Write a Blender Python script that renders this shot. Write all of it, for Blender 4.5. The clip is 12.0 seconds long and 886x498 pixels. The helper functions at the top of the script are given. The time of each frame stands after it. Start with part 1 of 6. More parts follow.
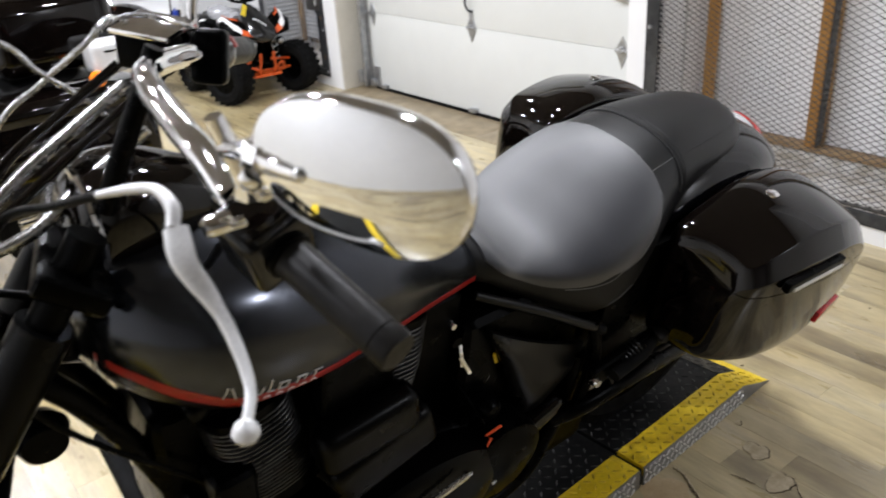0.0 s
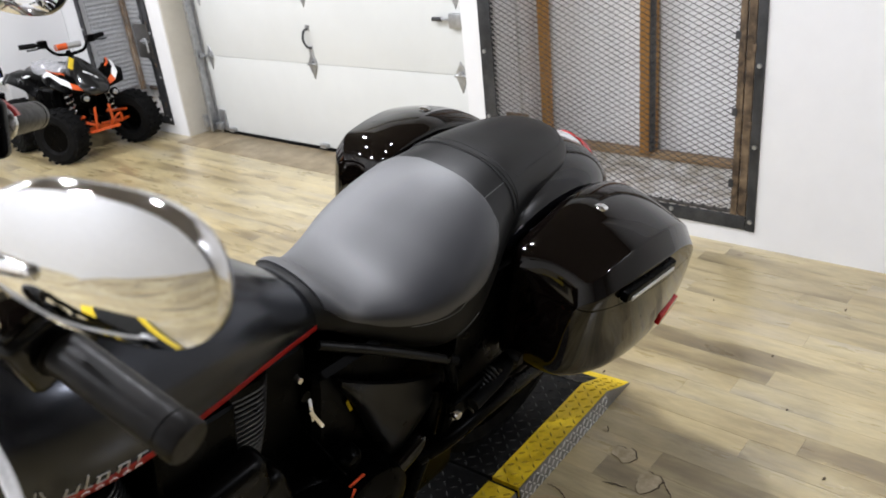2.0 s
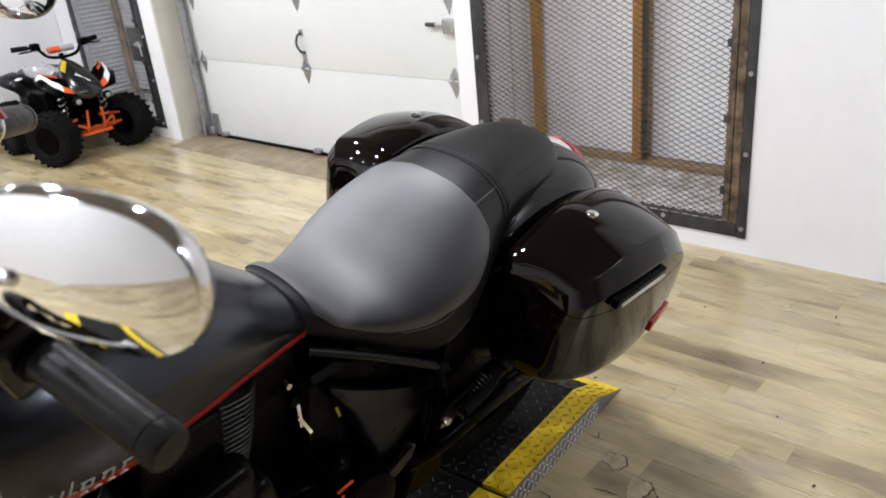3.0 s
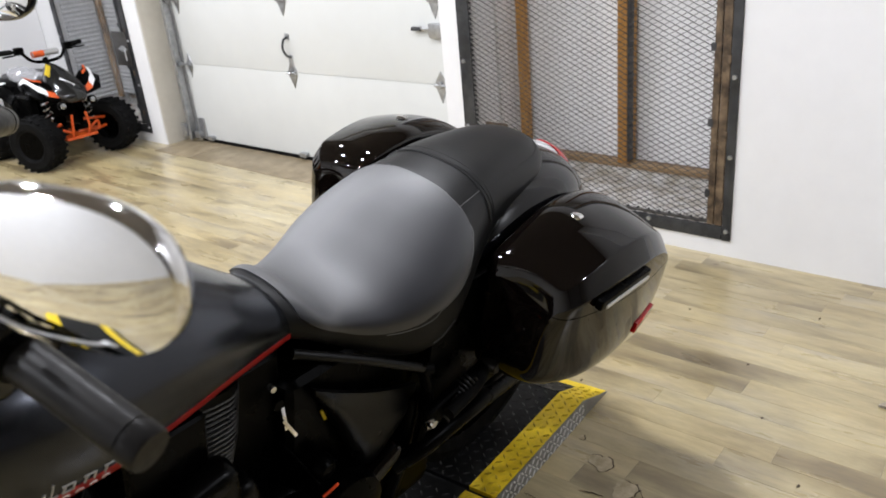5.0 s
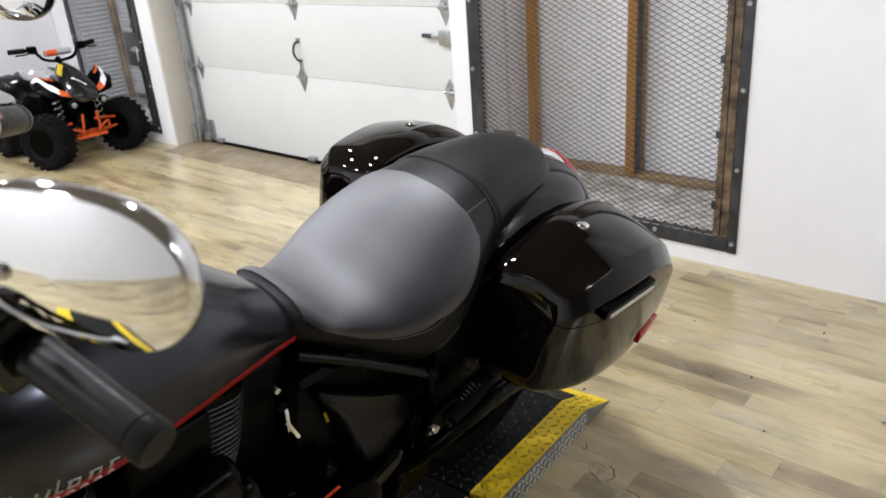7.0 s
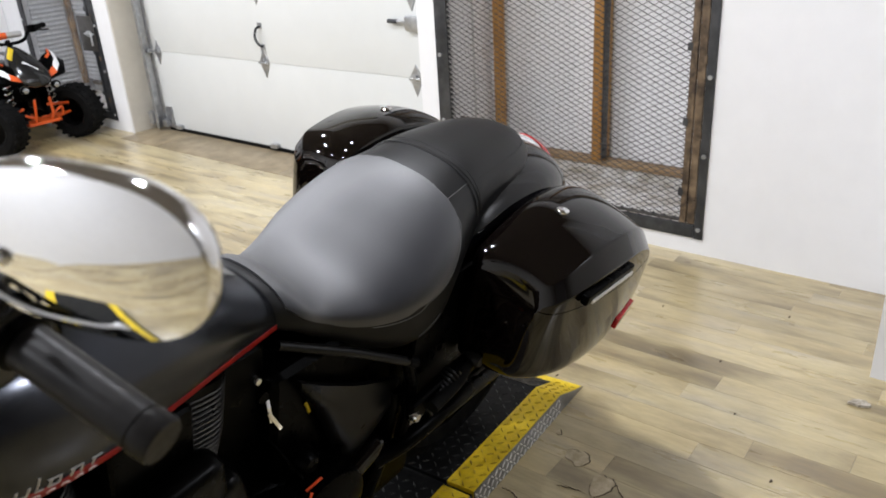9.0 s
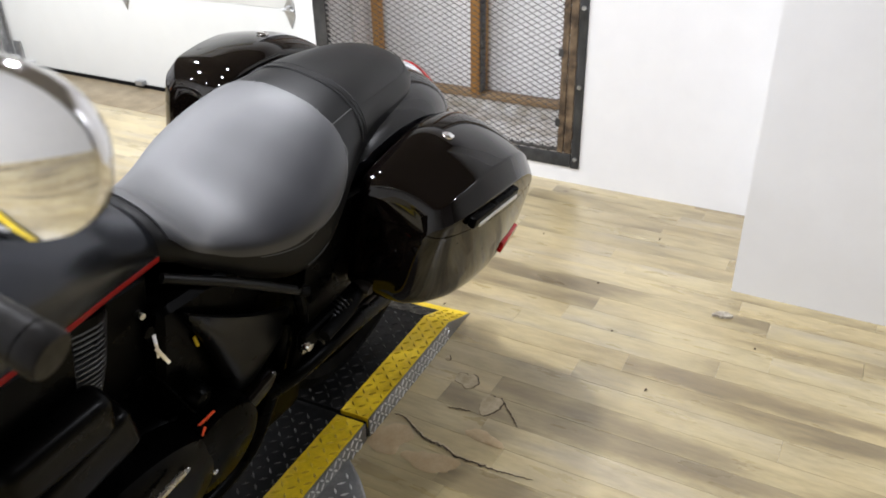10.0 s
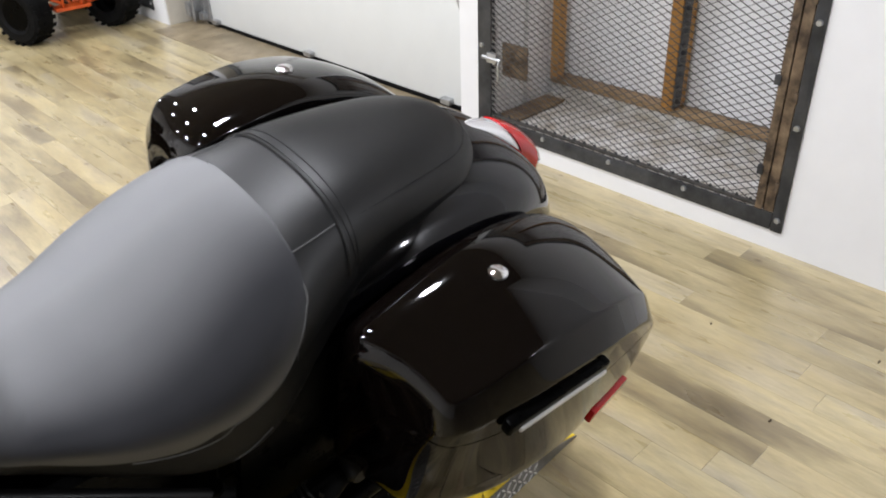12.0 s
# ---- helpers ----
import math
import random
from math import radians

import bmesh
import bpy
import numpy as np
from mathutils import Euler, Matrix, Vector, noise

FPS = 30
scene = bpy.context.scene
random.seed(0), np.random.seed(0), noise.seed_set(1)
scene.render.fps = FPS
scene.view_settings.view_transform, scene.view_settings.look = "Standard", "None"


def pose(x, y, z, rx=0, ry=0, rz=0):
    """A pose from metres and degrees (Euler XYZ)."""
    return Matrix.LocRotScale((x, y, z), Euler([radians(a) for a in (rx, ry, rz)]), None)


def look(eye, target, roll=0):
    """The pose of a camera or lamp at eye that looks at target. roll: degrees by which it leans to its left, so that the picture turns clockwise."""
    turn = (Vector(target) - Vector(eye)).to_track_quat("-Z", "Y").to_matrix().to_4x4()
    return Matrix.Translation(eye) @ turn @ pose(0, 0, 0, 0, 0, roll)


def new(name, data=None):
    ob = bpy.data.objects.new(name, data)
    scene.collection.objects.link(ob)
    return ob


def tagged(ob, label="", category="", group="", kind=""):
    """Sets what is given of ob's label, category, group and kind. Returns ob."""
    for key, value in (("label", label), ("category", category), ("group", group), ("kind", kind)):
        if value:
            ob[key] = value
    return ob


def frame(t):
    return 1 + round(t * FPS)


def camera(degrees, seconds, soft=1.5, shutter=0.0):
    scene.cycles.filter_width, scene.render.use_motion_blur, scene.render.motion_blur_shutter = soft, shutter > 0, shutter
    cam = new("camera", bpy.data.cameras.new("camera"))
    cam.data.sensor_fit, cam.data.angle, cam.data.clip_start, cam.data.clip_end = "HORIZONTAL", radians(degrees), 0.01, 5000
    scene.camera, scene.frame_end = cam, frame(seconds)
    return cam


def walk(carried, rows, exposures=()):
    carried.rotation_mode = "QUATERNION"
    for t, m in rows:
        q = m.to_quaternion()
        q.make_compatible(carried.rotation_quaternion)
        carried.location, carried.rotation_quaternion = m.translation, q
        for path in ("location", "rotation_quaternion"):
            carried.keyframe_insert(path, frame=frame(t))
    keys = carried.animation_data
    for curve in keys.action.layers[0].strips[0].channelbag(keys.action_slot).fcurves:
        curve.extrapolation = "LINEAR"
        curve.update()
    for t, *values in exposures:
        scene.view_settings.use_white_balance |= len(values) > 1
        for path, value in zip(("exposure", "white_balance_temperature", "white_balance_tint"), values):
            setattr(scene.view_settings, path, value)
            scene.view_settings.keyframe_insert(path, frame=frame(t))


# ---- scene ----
cam = camera(58.8, 12.0, soft=1.7, shutter=0.2)
PATH = [
    (0, (-0.071, -0.121, 1.424), (1.011, 1.324, 0.565), -3.9),
    (0.2, (-0.04, -0.101, 1.418), (1.141, 1.276, 0.575), -4.7),
    (0.5, (-0.024, -0.113, 1.431), (1.214, 1.22, 0.6), -6.2),
    (1, (0.001, -0.118, 1.428), (1.309, 1.144, 0.593), -6.1),
    (1.5, (0.005, -0.13, 1.426), (1.328, 1.118, 0.596), -6.4),
    (2, (0.004, -0.142, 1.429), (1.335, 1.105, 0.608), -6.3),
    (2.5, (0.003, -0.149, 1.432), (1.336, 1.1, 0.618), -6.1),
    (3, (0.01, -0.145, 1.429), (1.356, 1.092, 0.618), -5.8),
    (5, (0.011, -0.151, 1.425), (1.381, 1.065, 0.622), -5.6),
    (5.5, (0.008, -0.154, 1.427), (1.38, 1.062, 0.628), -5.1),
    (6, (0.001, -0.159, 1.427), (1.387, 1.046, 0.635), -4.3),
    (6.5, (0.003, -0.161, 1.43), (1.384, 1.055, 0.647), -4.7),
    (7, (0.004, -0.156, 1.428), (1.371, 1.074, 0.641), -4.5),
    (8.8, (-0.007, -0.138, 1.414), (1.405, 1.017, 0.594), -4.3),
    (9, (-0.009, -0.111, 1.418), (1.413, 1.032, 0.598), -3.6),
    (9.2, (-0.029, -0.106, 1.421), (1.409, 1.02, 0.605), -4.1),
    (9.5, (-0.061, -0.101, 1.424), (1.424, 0.966, 0.614), -4.3),
    (9.8, (-0.055, -0.104, 1.402), (1.471, 0.793, 0.47), -2.0),
    (10, (-0.028, -0.105, 1.39), (1.5, 0.754, 0.426), -1.3),
    (10.2, (0.033, -0.113, 1.37), (1.537, 0.798, 0.419), -1.9),
    (10.5, (0.179, -0.14, 1.365), (1.581, 0.975, 0.476), 1.4),
    (10.8, (0.267, -0.177, 1.397), (1.517, 1.108, 0.511), 0.0),
    (11, (0.312, -0.178, 1.412), (1.551, 1.13, 0.544), -0.9),
    (11.2, (0.359, -0.148, 1.387), (1.533, 1.15, 0.417), -1.1),
    (11.5, (0.48, -0.032, 1.385), (1.657, 1.3, 0.47), 0.4),
    (11.7, (0.566, 0.023, 1.389), (1.756, 1.307, 0.422), -1.5),
    (12, (0.693, 0.061, 1.369), (1.854, 1.311, 0.325), -2.2),
]
cam.data.dof.use_dof, cam.data.dof.focus_distance, cam.data.dof.aperture_fstop = True, 1.8, 7.5
walk(cam, [(t, look(eye, target, roll)) for t, eye, target, roll in PATH],
     exposures=((0, 0.17), (8.8, 0.17), (9.5, 0.27), (10.0, 0.42), (10.2, 0.42), (10.6, 0.27), (11.0, 0.17), (12, 0.17)))

# world: a closed showroom at night, lit by its own ceiling lamps
world = bpy.data.worlds.new("world")
world.use_nodes = True
world.node_tree.nodes["Background"].inputs[0].default_value = (0.6, 0.65, 0.7, 1)
world.node_tree.nodes["Background"].inputs[1].default_value = 0.0
scene.world = world

LAMP_POWER = 35.0
WALL = 2.94        # plane of the long wall
JOG_X, JOG_Y = 2.352, 0.17
DOOR_X = 3.13
PLAT = 0.06        # top of the turntable platform
CEIL = 2.9
LAMPS = [(x, y) for x in (-1.5, 0.1, 1.45) for y in (1.25, 3.3, 5.4)] + [(1.45, 7.9), (1.9, -2.0)]
STEER_DEG = 20.0
MIR_L, MIR_AZ, MIR_EL, MIR_ROLL = (0.1735, -0.480, 1.346), 24.0, 3.0, -3.2
MIR_R = (0.435, 0.20, 1.325)

# ---------------------------------------------------------------- materials


def mat(name, color, rough=0.5, metal=0.0, spec=0.5, coat=0.0, coat_rough=0.03, emit=None, strength=0.0):
    m = bpy.data.materials.new(name)
    m.use_nodes = True
    b = m.node_tree.nodes["Principled BSDF"]
    b.inputs["Base Color"].default_value = (*color, 1)
    b.inputs["Roughness"].default_value = rough
    b.inputs["Metallic"].default_value = metal
    b.inputs["Specular IOR Level"].default_value = spec
    b.inputs["Coat Weight"].default_value = coat
    b.inputs["Coat Roughness"].default_value = coat_rough
    if emit:
        b.inputs["Emission Color"].default_value = (*emit, 1)
        b.inputs["Emission Strength"].default_value = strength
    return m


def node(m, kind, **props):
    n = m.node_tree.nodes.new(kind)
    for k, v in props.items():
        if k == "operation":
            n.operation = v
        elif k == "blend_type":
            n.blend_type = v
        elif k == "data_type":
            n.data_type = v
    return n


def coords(m, scale=(1, 1, 1), world_space=False):
    tc = node(m, "ShaderNodeTexCoord")
    mp = node(m, "ShaderNodeMapping")
    mp.inputs["Scale"].default_value = scale
    if world_space:
        geo = node(m, "ShaderNodeNewGeometry")
        m.node_tree.links.new(geo.outputs["Position"], mp.inputs["Vector"])
    else:
        m.node_tree.links.new(tc.outputs["Object"], mp.inputs["Vector"])
    return mp.outputs["Vector"]


def noise_tex(m, vec, scale, detail=4.0, rough=0.55):
    n = node(m, "ShaderNodeTexNoise")
    n.inputs["Scale"].default_value = scale
    n.inputs["Detail"].default_value = detail
    n.inputs["Roughness"].default_value = rough
    m.node_tree.links.new(vec, n.inputs["Vector"])
    return n.outputs["Fac"]


def ramp(m, fac, stops):
    r = node(m, "ShaderNodeValToRGB")
    els = r.color_ramp.elements
    while len(els) < len(stops):
        els.new(0.5)
    for e, (p, c) in zip(els, stops):
        e.position, e.color = p, (*c, 1) if len(c) == 3 else c
    m.node_tree.links.new(fac, r.inputs["Fac"])
    return r.outputs["Color"]


def grey(v):
    return (v, v, v)


def set_in(m, socket, out):
    m.node_tree.links.new(out, m.node_tree.nodes["Principled BSDF"].inputs[socket])


def bump(m, height, strength=0.2, distance=0.002):
    b = node(m, "ShaderNodeBump")
    b.inputs["Strength"].default_value = strength
    b.inputs["Distance"].default_value = distance
    m.node_tree.links.new(height, b.inputs["Height"])
    set_in(m, "Normal", b.outputs["Normal"])


def mixed(m, a, b, fac, mode="MIX"):
    n = node(m, "ShaderNodeMix", data_type="RGBA", blend_type=mode)
    for sock, val in ((n.inputs[0], fac), (n.inputs[6], a), (n.inputs[7], b)):
        if isinstance(val, (int, float)):
            sock.default_value = val
        elif isinstance(val, tuple):
            sock.default_value = (*val, 1)
        else:
            m.node_tree.links.new(val, sock)
    return n.outputs[2]


def worn(m, color, color2, scale, lo=0.35, hi=0.7, rough=None, bump_scale=None, bump_strength=0.15, world_space=False, stretch=(1, 1, 1), fine=0.82):
    """Colour that wanders between two tones at a large and a small scale, with fine relief."""
    v = coords(m, stretch, world_space)
    big = noise_tex(m, v, scale, 5)
    small = noise_tex(m, v, scale * 9, 3)
    c1 = ramp(m, big, [(lo, color), (hi, color2)])
    c2 = ramp(m, small, [(0.3, grey(fine)), (0.7, grey(1.0))])
    set_in(m, "Base Color", mixed(m, c1, c2, 1.0, "MULTIPLY"))
    if rough:
        set_in(m, "Roughness", ramp(m, noise_tex(m, v, scale * 3.1, 4), [(0.3, grey(rough[0])), (0.7, grey(rough[1]))]))
    if bump_scale:
        bump(m, noise_tex(m, v, bump_scale, 3), bump_strength)
    return m


WALL_PAINT = worn(mat("wall_paint", grey(0.8), 0.6), (0.73, 0.73, 0.73), (0.76, 0.76, 0.76), 1.1, rough=(0.5, 0.65), bump_scale=160, bump_strength=0.06, world_space=True, fine=0.97)
DOOR_WHITE = worn(mat("door_enamel", grey(0.8), 0.45), (0.62, 0.632, 0.612), (0.65, 0.66, 0.64), 0.9, rough=(0.35, 0.5), bump_scale=220, bump_strength=0.05, world_space=True, fine=0.975)
PANEL_GREY = worn(mat("recess_panel", grey(0.5), 0.6), (0.86, 0.86, 0.87), (0.91, 0.91, 0.92), 2.0, rough=(0.5, 0.7), world_space=True, fine=0.95)
CEIL_PAINT = worn(mat("ceiling_paint", grey(0.4), 0.8), (0.18, 0.165, 0.15), (0.23, 0.21, 0.19), 0.8, world_space=True)
STEEL_DARK = worn(mat("dark_steel", grey(0.1), 0.45, 0.6), (0.032, 0.034, 0.037), (0.085, 0.087, 0.092), 9, rough=(0.35, 0.6), bump_scale=90, world_space=True)
STEEL_RUST = worn(mat("rusty_angle", grey(0.1), 0.6, 0.3), (0.055, 0.036, 0.022), (0.26, 0.185, 0.115), 22, rough=(0.5, 0.8), bump_scale=120, world_space=True)
MESH_STEEL = worn(mat("mesh_steel", grey(0.1), 0.5, 0.7), (0.07, 0.066, 0.06), (0.13, 0.125, 0.12), 7, rough=(0.4, 0.65), world_space=True)
GALV = worn(mat("galvanised", grey(0.4), 0.4, 0.9), (0.40, 0.41, 0.42), (0.58, 0.59, 0.6), 25, rough=(0.3, 0.5), world_space=True)
SILL_DUST = worn(mat("dusty_sill", grey(0.3), 0.8), (0.48, 0.43, 0.35), (0.86, 0.85, 0.83), 14, rough=(0.7, 0.9), bump_scale=60, bump_strength=0.4, world_space=True)
STUD = worn(mat("stud_wood", grey(0.3), 0.7), (0.38, 0.175, 0.035), (0.56, 0.30, 0.085), 7, rough=(0.55, 0.75), bump_scale=70, bump_strength=0.3, world_space=True, stretch=(1, 1, 0.12))
PLATE_WOOD = worn(mat("plate_wood", grey(0.3), 0.7), (0.11, 0.065, 0.032), (0.44, 0.29, 0.15), 9, rough=(0.55, 0.75), bump_scale=70, bump_strength=0.3, world_space=True, stretch=(1, 0.12, 1))
RUBBER = worn(mat("rubber", grey(0.006), 0.75, 0, 0.08), grey(0.003), grey(0.007), 12, rough=(0.6, 0.85))
GRIP_RUBBER = worn(mat("grip_rubber", grey(0.03), 0.5, 0, 0.16), (0.0045, 0.0040, 0.0036), (0.009, 0.008, 0.0072), 30, rough=(0.34, 0.5))
CHROME = mat("chrome", (0.85, 0.85, 0.86), 0.06, 1.0)
MIRROR_GLASS = mat("mirror_glass", (0.80, 0.81, 0.82), 0.02, 1.0)
CHROME_DULL = worn(mat("polished_alloy", grey(0.7), 0.22, 1.0), (0.62, 0.62, 0.62), (0.78, 0.78, 0.78), 30, rough=(0.18, 0.32))
ALLOY_WHITE = worn(mat("silver_lever_paint", grey(0.75), 0.35, 0.25), (0.72, 0.72, 0.72), (0.8, 0.8, 0.8), 40, rough=(0.3, 0.42))
GLOSS = worn(mat("gloss_black", grey(0.006), 0.04, 0, 0.4), (0.0018, 0.0011, 0.0009), (0.0030, 0.0020, 0.0015), 3)
SWITCH_BLACK = worn(mat("switch_black", grey(0.003), 0.15, 0, 0.3), grey(0.002), grey(0.004), 9, rough=(0.12, 0.2))
COVER_BLACK = worn(mat("cover_black", grey(0.003), 0.3, 0, 0.2), grey(0.0015), grey(0.003), 5, rough=(0.26, 0.36))
FENDER_PAINT = worn(mat("fender_black", grey(0.004), 0.1, 0, 0.42), (0.0022, 0.0022, 0.0030), (0.0034, 0.0034, 0.0046), 4, rough=(0.07, 0.11))
SATIN = worn(mat("satin_black", grey(0.001), 0.32, 0, 0.04), grey(0.0004), grey(0.0009), 8, rough=(0.24, 0.36))
PANEL_BLACK = worn(mat("panel_black", grey(0.001), 0.3, 0, 0.09), grey(0.0005), grey(0.0012), 5, rough=(0.26, 0.34))
TANK_GREY = worn(mat("tank_flat_grey", grey(0.05), 0.22, 0.9, 0.4), (0.046, 0.049, 0.057), (0.062, 0.066, 0.076), 3, rough=(0.16, 0.22), fine=0.95)
RAIL = worn(mat("rail_paint", grey(0.01), 0.4, 0, 0.25), grey(0.004), grey(0.007), 20, rough=(0.35, 0.45))
RED_STRIPE = worn(mat("red_pinstripe", (0.35, 0.012, 0.010), 0.35), (0.30, 0.009, 0.008), (0.38, 0.013, 0.011), 8)
RED_LENS = mat("red_lens", (0.48, 0.006, 0.008), 0.12, 0, 0.5)
ORANGE_LENS = mat("orange_lens", (0.85, 0.20, 0.01), 0.12, 0, 0.6, 0.8)
LAMP_LENS = mat("lamp_lens", (0.32, 0.33, 0.34), 0.1, 0.8, 0.6, 0.8)
CLEAR_LENS = mat("clear_lens", (0.75, 0.75, 0.76), 0.08, 0.55, 0.6, 0.8)
ORANGE_PAINT = worn(mat("orange_paint", (0.6, 0.09, 0.01), 0.4), (0.52, 0.065, 0.008), (0.70, 0.11, 0.014), 25)
ORANGE_TAG = mat("orange_tag", (0.80, 0.09, 0.02), 0.5)
YELLOW_TAG = mat("yellow_tag", (0.75, 0.55, 0.02), 0.5)
WHITE_PLASTIC = mat("white_plastic", grey(0.75), 0.4)
BLUE_PLASTIC = mat("blue_plastic", (0.02, 0.05, 0.35), 0.4)
THREAD = mat("thread", grey(0.10), 0.8)
BADGE = mat("badge_silver", grey(0.42), 0.4, 0.5)
FIN = worn(mat("fin_edge_alloy", grey(0.3), 0.35, 0.9), grey(0.10), grey(0.22), 20, rough=(0.25, 0.4))
WRAP = mat("clear_wrap", (0.33, 0.33, 0.34), 0.15, 0, 0.8)
WRAP_PAPER = worn(mat("scrap", grey(0.5), 0.7), (0.28, 0.24, 0.18), (0.62, 0.57, 0.48), 60, bump_scale=90, bump_strength=0.6)
BLACK_JOINT = mat("black_gap", grey(0.006), 0.9)
LAMP_GLASS = mat("lamp_diffuser", grey(0.9), 0.5, emit=(1.0, 0.97, 0.93), strength=20.0)


def seat_vinyl(name, c1, c2, rough, rib=0.0, spec=0.5, ior=1.5):
    m = mat(name, c1, rough, 0, spec)
    m.node_tree.nodes["Principled BSDF"].inputs["IOR"].default_value = ior
    v = coords(m)
    set_in(m, "Base Color", ramp(m, noise_tex(m, v, 7, 4), [(0.3, c1), (0.7, c2)]))
    if rib:
        w = node(m, "ShaderNodeTexWave")
        w.bands_direction = "Y"
        w.inputs["Scale"].default_value = rib
        w.inputs["Distortion"].default_value = 0.3
        m.node_tree.links.new(v, w.inputs["Vector"])
        w2 = node(m, "ShaderNodeTexWave")
        w2.bands_direction = "X"
        w2.inputs["Scale"].default_value = rib
        m.node_tree.links.new(v, w2.inputs["Vector"])
        s = node(m, "ShaderNodeMath", operation="MULTIPLY")
        m.node_tree.links.new(w.outputs["Fac"], s.inputs[0])
        m.node_tree.links.new(w2.outputs["Fac"], s.inputs[1])
        bump(m, s.outputs[0], 0.10, 0.0008)
    else:
        bump(m, noise_tex(m, v, 420, 3), 0.22, 0.001)
    return m


VINYL_RIB = seat_vinyl("textured_vinyl", (0.020, 0.0205, 0.0228), (0.026, 0.0266, 0.0294), 0.57, rib=150.0, spec=0.5, ior=2.3)
# bright top and dark flank put into the sheen, by viewing angle
sheen_facing = node(VINYL_RIB, "ShaderNodeLayerWeight")
sheen_facing.inputs["Blend"].default_value = 0.5
set_in(VINYL_RIB, "Specular IOR Level", ramp(VINYL_RIB, sheen_facing.outputs["Facing"], [(0.03, grey(0.03)), (0.18, grey(0.15)), (0.36, grey(0.38)), (0.85, grey(0.46))]))
VINYL = seat_vinyl("smooth_vinyl", grey(0.003), grey(0.005), 0.44, spec=0.36, ior=1.5)
VINYL_SIDE = seat_vinyl("side_vinyl", grey(0.002), grey(0.004), 0.55, spec=0.25)


def floor_wood():
    """Vinyl planks: tone by piece, long grain, cloudy darker streaks."""
    m = mat("vinyl_plank", (0.4, 0.3, 0.18), 0.3, 0, 0.8, 0.75, 0.28)
    info = node(m, "ShaderNodeObjectInfo")
    geo = node(m, "ShaderNodeNewGeometry")
    add = node(m, "ShaderNodeMath", operation="ADD")
    m.node_tree.links.new(info.outputs["Random"], add.inputs[0])
    m.node_tree.links.new(geo.outputs["Random Per Island"], add.inputs[1])
    fr = node(m, "ShaderNodeMath", operation="FRACT")
    m.node_tree.links.new(add.outputs[0], fr.inputs[0])
    off = node(m, "ShaderNodeVectorMath", operation="SCALE")
    off.inputs[0].default_value = (3.1, 17.0, 5.0)
    m.node_tree.links.new(fr.outputs[0], off.inputs["Scale"])
    pos = node(m, "ShaderNodeVectorMath", operation="ADD")
    m.node_tree.links.new(geo.outputs["Position"], pos.inputs[0])
    m.node_tree.links.new(off.outputs["Vector"], pos.inputs[1])
    mp = node(m, "ShaderNodeMapping")
    mp.inputs["Scale"].default_value = (1.0, 0.19, 1.0)
    m.node_tree.links.new(pos.outputs["Vector"], mp.inputs["Vector"])
    v = mp.outputs["Vector"]
    # blotches that run along the plank: straw, pale grey and brown heartwood
    blotch = noise_tex(m, v, 6.5, 6, 0.55)
    base = ramp(m, blotch, [(0.27, (0.29, 0.228, 0.130)), (0.38, (0.36, 0.287, 0.158)), (0.47, (0.585, 0.482, 0.268)), (0.56, (0.64, 0.54, 0.32)), (0.65, (0.575, 0.495, 0.345)), (0.74, (0.46, 0.387, 0.252)), (0.85, (0.38, 0.308, 0.190))])
    tone = ramp(m, fr.outputs[0], [(0.0, (0.88, 0.86, 0.82)), (0.10, (0.92, 0.905, 0.87)), (0.3, grey(1.0)), (0.6, (0.94, 0.93, 0.92)), (0.85, (1.05, 1.02, 0.96)), (1.0, (0.88, 0.86, 0.83))])
    streak = ramp(m, noise_tex(m, v, 15, 7, 0.72), [(0.33, (0.50, 0.43, 0.33)), (0.50, grey(1.0))])
    grain = ramp(m, noise_tex(m, v, 85, 4, 0.6), [(0.3, grey(0.80)), (0.65, grey(1.0))])
    wide = node(m, "ShaderNodeMapping")
    wide.inputs["Scale"].default_value = (1.0, 0.32, 1.0)
    m.node_tree.links.new(geo.outputs["Position"], wide.inputs["Vector"])
    cloud = ramp(m, noise_tex(m, wide.outputs["Vector"], 3.6, 5), [(0.34, (0.72, 0.69, 0.64)), (0.60, grey(1.0))])
    # small dark knots
    kn = node(m, "ShaderNodeTexVoronoi")
    kn.inputs["Scale"].default_value = 5.0
    kmap = node(m, "ShaderNodeMapping")
    kmap.inputs["Scale"].default_value = (1.0, 0.6, 1.0)
    m.node_tree.links.new(geo.outputs["Position"], kmap.inputs["Vector"])
    m.node_tree.links.new(kmap.outputs["Vector"], kn.inputs["Vector"])
    knot = ramp(m, kn.outputs["Distance"], [(0.02, (0.50, 0.42, 0.34)), (0.055, grey(1.0))])
    c = mixed(m, mixed(m, mixed(m, mixed(m, base, tone, 1.0, "MULTIPLY"), streak, 0.3, "MULTIPLY"), grain, 0.8, "MULTIPLY"), mixed(m, cloud, knot, 1.0, "MULTIPLY"), 1.0, "MULTIPLY")
    mp3 = node(m, "ShaderNodeMapping")
    mp3.inputs["Scale"].default_value = (1.0, 0.30, 1.0)
    m.node_tree.links.new(pos.outputs["Vector"], mp3.inputs["Vector"])
    mottle = ramp(m, noise_tex(m, mp3.outputs["Vector"], 12.0, 7, 0.68), [(0.36, (0.62, 0.59, 0.53)), (0.47, (0.93, 0.915, 0.88)), (0.60, (1.10, 1.09, 1.04))])
    c = mixed(m, c, mottle, 0.48, "MULTIPLY")
    set_in(m, "Base Color", mixed(m, c, (0.890, 0.895, 0.880), 1.0, "MULTIPLY"))
